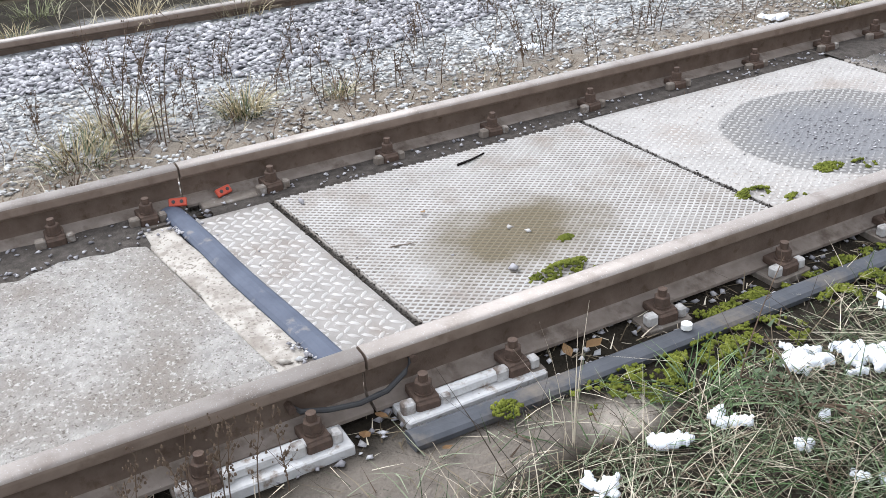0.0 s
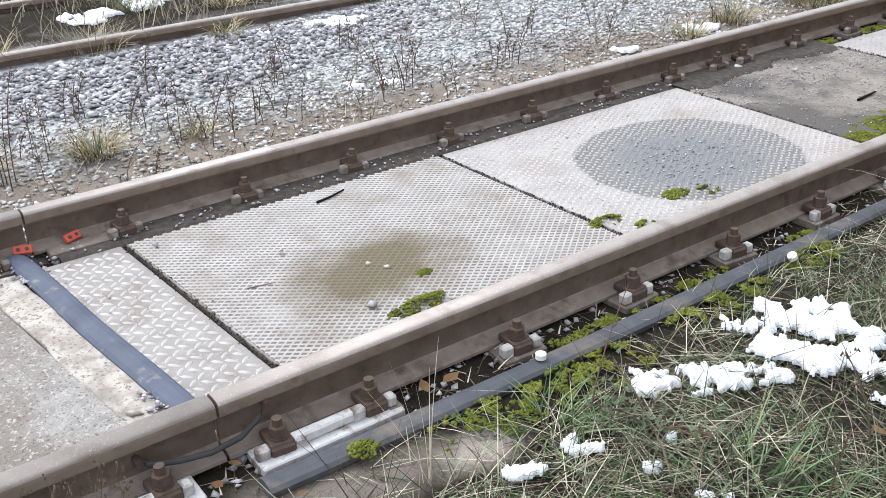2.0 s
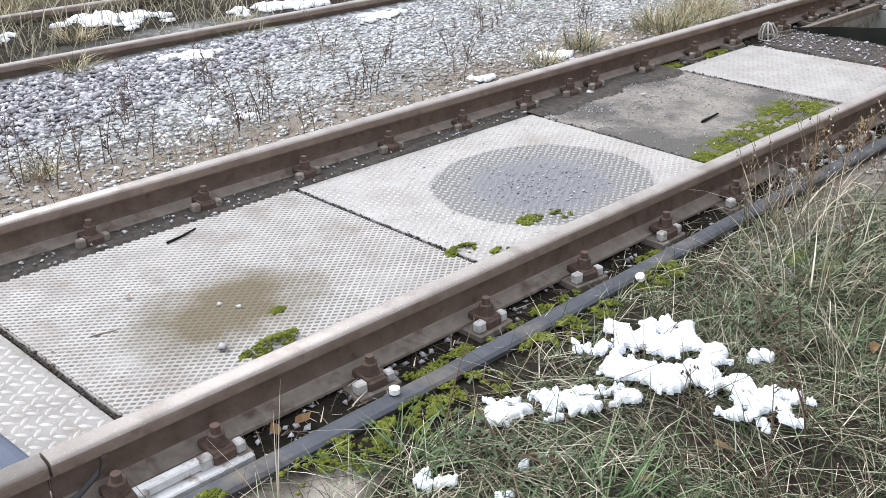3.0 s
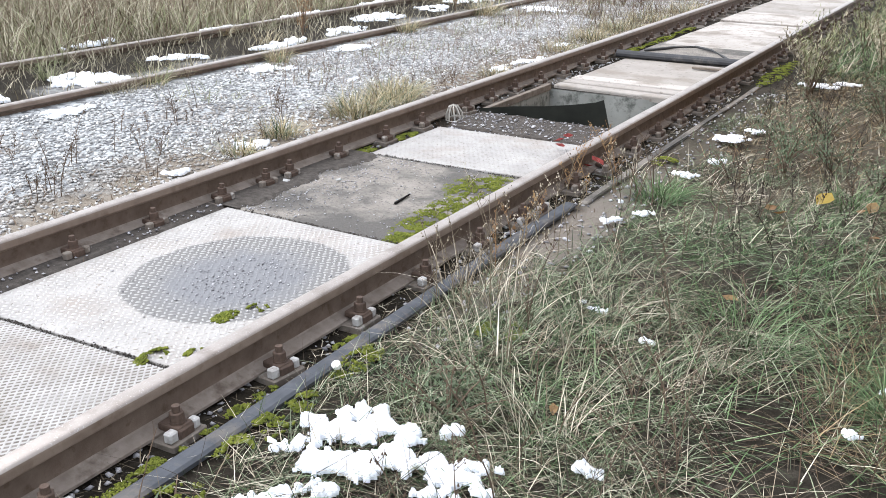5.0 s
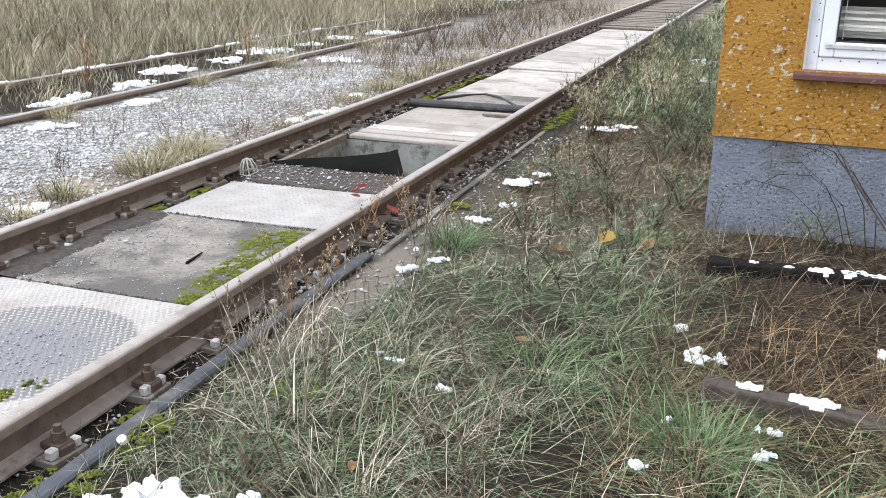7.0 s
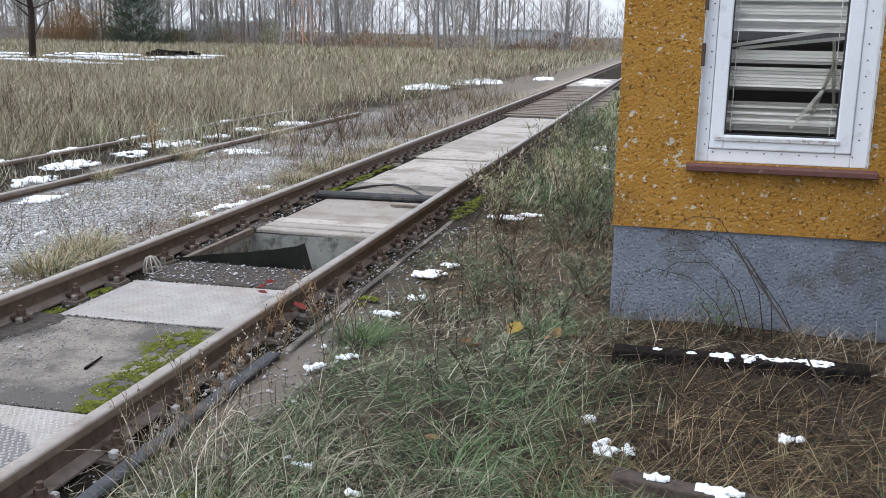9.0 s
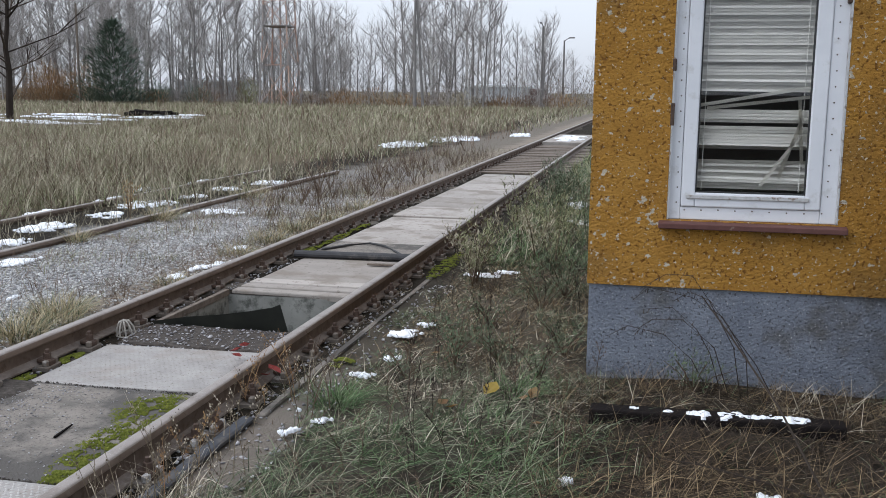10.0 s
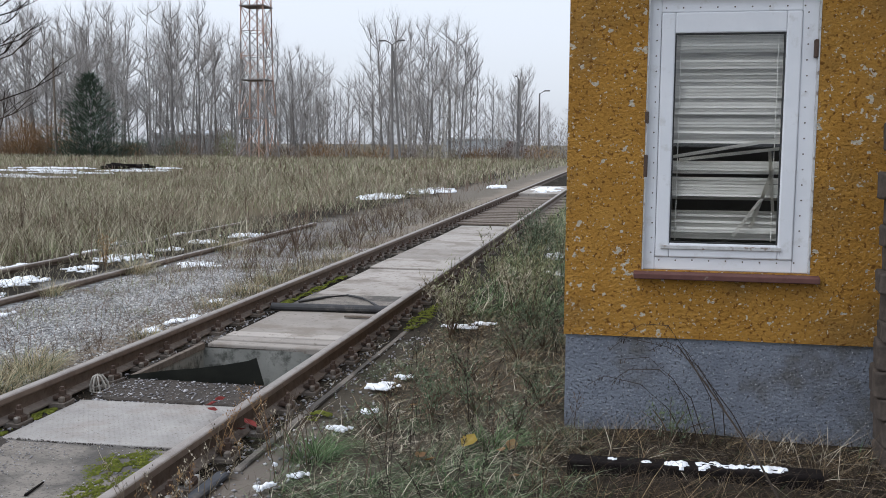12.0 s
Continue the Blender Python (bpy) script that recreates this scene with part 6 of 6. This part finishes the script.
field(16000, -12, -5.9, -1, 18, 0.25, 0.75, 0.006, 0.014, FIELD_DRY, "tall dry weeds behind the overgrown track", 0.3, 0.35)
field(12000, -12, -5.9, -1, 18, 0.15, 0.5, 0.006, 0.014, FIELD_GREEN, "dull green weeds behind the overgrown track", 0.4, 0.4)
field(5000, -12, -5.9, -1, 18, 0.3, 0.9, 0.006, 0.012, WEED, "dark dead stalks behind the overgrown track")
field(36000, -30, -4.4, 12, 45, 0.2, 0.7, 0.008, 0.02, FIELD_DRY, "wide field of dry weeds", 0.3, 0.35)
field(26000, -30, -4.4, 12, 45, 0.15, 0.5, 0.008, 0.02, FIELD_GREEN, "wide field of dull green weeds", 0.4, 0.4)
field(12000, -30, -3.0, 12, 45, 0.3, 0.85, 0.008, 0.02, FIELD_BROWN, "brown dead weeds in the field", 0.3, 0.25, 44)
field(9000, -75, -3, 40, 105, 0.3, 0.9, 0.02, 0.05, FIELD_BROWN, "brown dead weeds far in the field", 0.25, 0.25, 47)
field(5000, -12, -5.9, -1, 18, 0.3, 0.8, 0.005, 0.011, FIELD_BROWN, "brown dead weeds behind the overgrown track", 0.3, 0.25, 51)
field(34000, -75, -3, 40, 105, 0.25, 0.7, 0.02, 0.06, FIELD_DRY, "far field of dry weeds")
field(20000, -75, -3, 40, 105, 0.2, 0.6, 0.02, 0.06, FIELD_GREEN, "far field of dull green weeds")
lawn("dead_stems", 5200, -3.7, -1.75, 10.5, 26, 0.12, 0.5, 0.004, 0.009, 0.3, 0.2, WEED, "thin dead stems over the far gravel", sparse)
lawn("dry_grass", 5200, -4.0, -1.75, 10.5, 28, 0.08, 0.3, 0.006, 0.012, 0.5, 0.4, FIELD_DRY, "dry grass over the far gravel", sparse)
for i in range(34):
    tuft(R.choice([-4.2, -5.7, -5.0]) + R.uniform(-0.16, 0.16), R.uniform(-0.5, 18), R.randint(40, 130), R.uniform(0.08, 0.2), 0.1, R.uniform(0.18, 0.34), R.choice([TUFT_STRAW, FIELD_GREEN, FIELD_DRY]), "dry grass tuft on the overgrown track")
for i in range(46):
    leafy(R.uniform(-11, -6.1), R.uniform(0.5, 19), R.uniform(0.4, 0.85), 170, R.choice([FIELD_GREEN, FIELD_GREEN, WEED, FIELD_DRY]), "ragged dying weed clump behind the track", 0.28, (0.03, 0.07))
field(4500, -5.7, -4.3, 0, 20, 0.08, 0.35, 0.005, 0.01, FIELD_DRY, "dry weeds between the overgrown rails")
for x, y, h in ((-4.8, 8.3, 0.6), (-4.6, 11.4, 0.6), (-6.1, 4.0, 0.7)):
    leafy(x, y, h, 260, LEAF_DRY, "brown dead dock plant", 0.12, (0.03, 0.06))
for i in range(26):
    leafy(R.uniform(-3.4, -2.1), R.uniform(13.5, 24), R.uniform(0.4, 0.8), 40, WEED, "bare dead bush on the gravel", 0.4, (0.03, 0.06))
for i in range(60):
    weed(R.uniform(-12, -6), R.uniform(1, 18), R.uniform(0.5, 1.0), branches=10, label="tall dead weed in the field", thick=0.005)


# ---- trees, mast and lamps ----
def bare_tree(h, kind, limbs=16, twigs=520, seed=0):
    rr = random.Random(seed)
    t = thing("tree", "bare slender birch tree with fine twigs" if kind == "birch" else "bare grey tree with upright twigs", "tree", group="bare trees of the wood")
    bm = bmesh.new()
    lean = Vector((rr.gauss(0, 0.05), rr.gauss(0, 0.05), 1)) * h
    trunk = [lean * s + Vector((rr.gauss(0, 0.012), rr.gauss(0, 0.012), 0)) * h * s for s in [i / 8 for i in range(9)]]
    tube_path(bm, trunk, h * 0.0095, h * 0.0012, 6)
    segs = []
    out, up = (0.6, 0.8) if kind != "birch" else (0.72, 0.55)
    for i in range(limbs):
        s = rr.uniform(0.1, 0.93)
        k = s * 8
        p = trunk[int(k)].lerp(trunk[min(8, int(k) + 1)], k % 1)
        a = rr.uniform(0, 6.28)
        L = h * rr.uniform(0.2, 0.42) * (1.15 - 0.85 * s)
        q = p + Vector((math.cos(a) * L * out, math.sin(a) * L * out, L * up))
        mid = p.lerp(q, 0.5) + Vector((math.cos(a), math.sin(a), -0.5)) * L * 0.09
        tube_path(bm, [p, mid, q], h * 0.0034, h * 0.001, 4)
        segs.append((p, mid, q, L))
        for _ in range(3):
            u, b_ = rr.uniform(0.25, 0.9), a + rr.gauss(0, 1.0)
            p2 = p.lerp(mid, u * 2) if u < 0.5 else mid.lerp(q, u * 2 - 1)
            l2 = L * rr.uniform(0.3, 0.55)
            q2 = p2 + Vector((math.cos(b_) * l2 * out, math.sin(b_) * l2 * out, l2 * up))
            tube_path(bm, [p2, q2], h * 0.0017, h * 0.0007, 3)
            segs.append((p2, p2.lerp(q2, 0.5), q2, l2))
    part("trunk", bm, BIRCH if kind == "birch" else HAZY_BARK, t)
    n = twigs
    P, L, A, LE = [], [], [], []
    for i in range(n):
        p, mid, q, l = rr.choice(segs) if rr.random() < 0.8 else (trunk[5], trunk[7], trunk[8], h * 0.1)
        u = rr.uniform(0.15, 1)
        c = p.lerp(mid, u * 2) if u < 0.5 else mid.lerp(q, u * 2 - 1)
        P.append(tuple(c))
        L.append(h * rr.uniform(0.05, 0.15))
        A.append(rr.uniform(0, 6.28))
        LE.append(rr.uniform(0.1, 0.85))
    v, f = blades(np.array(P), np.array(L), np.full(n, h * 0.0011), np.array(A), np.array(LE), np.full(n, 0.12 if kind != "birch" else 0.4), 2)
    ob = new("crown", np_mesh("crown", v, f, HAZY_TWIG))
    ob.parent = t
    return t


protos = [bare_tree(10.0, "birch" if i % 2 else "alder", 18, 430, 40 + i) for i in range(7)]
used = set()


def wood_height(x):
    if x < -44:
        return 15.5
    if x < -36:
        return 13.5
    if x < -25:
        return 11.0
    if x < -13:
        return 13.5
    return 8.5


spots = []
for i in range(235):
    x = R.uniform(-78, -9)
    y = R.uniform(101, 130)
    spots.append((x * (y / 100), y, wood_height(x) * R.choice([R.uniform(0.45, 0.8), R.uniform(0.75, 1.08), R.uniform(0.8, 1.08)]) * (y / 101)))
for i in range(26):
    spots.append((R.uniform(-16, 2), R.uniform(150, 190), R.uniform(5, 9)))
for i, (x, y, h) in enumerate(spots):
    k = i % 7
    m = pose(x, y, -0.05, 0, 0, R.uniform(0, 360)) @ Matrix.Scale(h / 10.0, 4)
    src = protos[k]
    if k not in used:
        used.add(k)
        src.matrix_basis = m
    else:
        c = copy_thing(src, pose(x, y, -0.05, 0, 0, 0))
        c.matrix_basis = m
# old dark tree standing in the field
old = bare_tree(9.0, "alder", 26, 900, 99)
old.matrix_basis = pose(-30.8, 45, -0.05, 0, 5, 0) @ Matrix.Diagonal((2.2, 2.2, 1.1, 1))
for c_ in old.children:
    c_.data.materials.clear()
    c_.data.materials.append(DARK_WEED)
tagged(old, "old dark leaning bare tree at the field edge", "tree")


def conifer(x, y, h):
    t = thing("conifer", "dark green bushy pine at the edge of the wood", "tree")
    bm = bmesh.new()
    tube_path(bm, [(x, y, 0), (x, y, h * 0.5), (x, y, h)], h * 0.016, h * 0.003, 6)
    part("trunk", bm, HAZY_BARK, t)
    n = 6500
    u = NP.uniform(0, 1, n) ** 1.5
    z = 0.05 * h + u * h * 0.95
    a = NP.uniform(0, 6.28, n)
    tier = 0.72 + 0.2 * np.sin(z * 5.5 + 2 * np.sin(a * 3)) + 0.22 * np.sin(a * 5 + z * 2.3)
    r = (1 - u) ** 0.6 * h * 0.66 * tier * NP.uniform(0.35, 1.05, n) + 0.05
    P = np.stack([x + r * np.cos(a), y + r * np.sin(a), z - 0.15 * r], -1)
    v, f = blades(P, NP.uniform(0.4, 0.8, n), NP.uniform(0.06, 0.12, n), a + NP.normal(0, 0.5, n), NP.uniform(0.6, 0.95, n), NP.uniform(0, 0.4, n), 2)
    ob = new("crown", np_mesh("crown", v, f, NEEDLES))
    ob.parent = t


conifer(-55.5, 97, 8.8)


def brush(x, y, h, w, n, mat, label):
    a, r = NP.uniform(0, 6.28, n), np.sqrt(NP.uniform(0, 1, n))
    z = NP.uniform(0.05, 1, n) * h * (1 - 0.6 * r * r)
    P = np.stack([x + w * r * np.cos(a), y + w * r * np.sin(a), z], -1)
    v, f = blades(P, NP.uniform(0.2, 0.6, n), NP.uniform(0.02, 0.06, n), a, NP.uniform(0.1, 0.8, n), NP.uniform(0, 0.4, n), 2)
    tagged(new("brushwood", np_mesh("brushwood", v, f, mat)), label, "bush", "brushwood at the wood's edge", "stuff")


for x, y, h, w in ((-61, 99, 4.8, 2.6), (-64, 98, 4.0, 2.5), (-66, 100, 5, 3)):
    brush(x, y, h, w, 2200, RUSSET, "russet-leaved bush at the edge of the wood")
for i in range(60):
    x = -78 + i * 1.3
    brush(x * 1.08, R.uniform(104, 112), R.uniform(2.4, 4.6), R.uniform(1.6, 2.8), 480, R.choice([HAZY_TWIG, HAZY_TWIG, HAZY_BARK, FIELD_BROWN]), "bare grey thicket under the trees")
for i in range(34):
    x = -75 + i * 2.05
    brush(x, 101 + R.uniform(-2, 3), R.uniform(1.0, 2.4), R.uniform(1.5, 2.6), 420, R.choice([HAZY_TWIG, FIELD_DRY, FIELD_BROWN, RUSSET]), "tangled brown brushwood at the foot of the wood")
brush(-51.5, 99, 2.6, 1.6, 700, NEEDLES, "dark green young spruces at the wood")
brush(-47.5, 100, 2.4, 1.8, 600, NEEDLES, "dark green young spruces at the wood")
brush(-40, 97, 3.0, 1.2, 500, FIELD_GREEN, "greenish bush by the mast")

tower = thing("lattice_mast", "faded red and white steel lattice mast", "mast")
TX, TY, TH = -36.4, 97.0, 26.0


def leg(sx, sy, z):
    w = 1.7 - 0.42 * min(z, 8) / 8 - 0.012 * max(0, z - 8)
    return (TX + sx * w, TY + sy * w, z)


for sx in (-1, 1):
    for sy in (-1, 1):
        bm = bmesh.new()
        tube_path(bm, [leg(sx, sy, z) for z in (0, 8, 16, TH)], 0.085, 0.07, 6)
        part("leg", bm, TOWER_PAINT, tower)
corners = [(-1, -1), (1, -1), (1, 1), (-1, 1)]
levels = [0, 4.2, 8.1, 10.6, 13.1, 15.6, 18, 20.5, 23, TH]
for za, zb in zip(levels, levels[1:]):
    for i in range(4):
        c0, c1 = corners[i], corners[(i + 1) % 4]
        for p, q in ((leg(*c0, za), leg(*c1, zb)), (leg(*c1, za), leg(*c0, zb)), (leg(*c0, zb), leg(*c1, zb))):
            bm = bmesh.new()
            tube_path(bm, [p, q], 0.04, 0.04, 4)
            part("brace", bm, TOWER_PAINT, tower)
for z in (8.1, 15.6):
    part("deck", boxed(TX - 1.33, TX + 1.33, TY - 1.33, TY + 1.33, z, z + 0.1), POLE, tower)
bm = bmesh.new()
cyl(bm, (TX + 0.1, TY, 0), (TX + 0.1, TY, TH), 0.09, n=8)
part("riser", bm, TOWER_PAINT, tower)


def lamp_post(x, y, h, arms, label):
    t = thing("street_lamp", label, "street lamp", group="yard lamps")
    bm = bmesh.new()
    cyl(bm, (x, y, -0.1), (x, y, h), 0.17, 0.1, 8)
    part("pole", bm, POLE, t)
    for s in arms:
        bm = bmesh.new()
        tube_path(bm, [(x, y, h - 0.1), (x + s * 0.5, y, h + 0.25), (x + s * 0.8, y, h + 0.3)], 0.05, 0.05, 5)
        arm = part("arm", bm, POLE, t)
        part("head", boxed(min(x + s * 0.6, x + s * 1.35), max(x + s * 0.6, x + s * 1.35), y - 0.15, y + 0.15, h + 0.25, h + 0.42, 0.05, 2), POLE, arm)


lamp_post(-21.9, 97.0, 11.7, (-1, 1), "tall concrete lamp post with two lamp heads")
bm = bmesh.new()
cyl(bm, (-21.1, 97.2, -0.1), (-21.75, 97.0, 11.0), 0.15, 0.1, 8)
tagged(part("strut_pole", bm, POLE), "leaning brace pole beside the lamp post", "pole")
lamp_post(-9.9, 105.0, 8.6, (-0.3,), "slim grey lamp post")
lamp_post(-10.0, 130.0, 8.4, (1,), "slim lamp post with one arm")
lamp_post(-18.0, 108.0, 7.8, (-0.5,), "slim lamp post before the wood")
bm = bmesh.new()
cyl(bm, (-58.5, 95, -0.1), (-58.5, 95, 10.5), 0.14, 0.1, 8)
tagged(part("wooden_pole", bm, WOOD_GREY), "dark wooden pole at the wood's edge", "pole")
# far sheds and a red van among the trees
SHED = material("pale_shed", [(0.5, 0.54, 0.58), (0.62, 0.66, 0.7)], 0.6, 0.7, 0)
for x, y, w, h, lab in ((-61, 130, 9, 2.6, "pale blue far shed behind the wood"), (-60, 132, 10, 2.9, "white-roofed far shed behind the wood"), (-22, 150, 10, 2.4, "white far shed behind the wood")):
    sh = thing("shed", lab, "shed")
    part("wall", boxed(x - w / 2, x + w / 2, y, y + 4, -0.1, h), SHED, sh)
    part("roof", boxed(x - w / 2 - 0.3, x + w / 2 + 0.3, y - 0.3, y + 4.3, h, h + 0.4, 0.05), SNOW, sh)
van = thing("red_van", "red van parked far behind the bushes", "van")
part("body", boxed(-14.8, -11.3, 128, 130, 0.4, 1.3, 0.15, 2), SILL_RED, van)
part("cab", boxed(-14.2, -11.9, 128.1, 129.9, 1.3, 2.1, 0.2, 2), SILL_RED, van)
for x in (-14, -12.1):
    bm = bmesh.new()
    cyl(bm, (x, 128.0, 0.35), (x, 130, 0.35), 0.35, n=12)
    part("wheel", bm, CABLE, van)
# logs in the snow
for i in range(5):
    bm = bmesh.new()
    cyl(bm, (-30.0 + 0.2 * i, 55 + 0.25 * i, 0.1 + 0.1 * (i % 3)), (-28.2 + 0.3 * i, 55.2 + 0.25 * i, 0.12 + 0.12 * (i % 2)), 0.11, 0.09, 8)
    tagged(part("log", bm, WOOD_BLACK), "dark log in a snow-dusted pile", "log", "log pile")


# ---- matted straw before the wall ----
def warm_patch(x, y):
    return off_track(x, y) * max(0.0, min(1.0, 1.2 - math.hypot((x - 2.55) / 0.75, (y - 3.15) / 0.75)))


lawn("dry_grass", 4600, 1.7, 3.6, 2.2, 4.2, 0.1, 0.3, 0.002, 0.004, 0.93, 0.15, BROWN_STRAW, "warm matted straw lying before the wall", warm_patch, lift=0.015)
lawn("dry_grass", 500, 1.7, 3.8, 4.55, 5.1, 0.12, 0.35, 0.0025, 0.005, 0.93, 0.12, STRAW, "long dry straws lying along the wall", off_track, lift=0.015)
lawn("grass", 1600, 0.9, 2.3, 2.0, 4.2, 0.08, 0.22, 0.003, 0.006, 0.8, 0.5, DEEP_GRASS, "long fresh grass blades bent over", greens, lift=0.01)
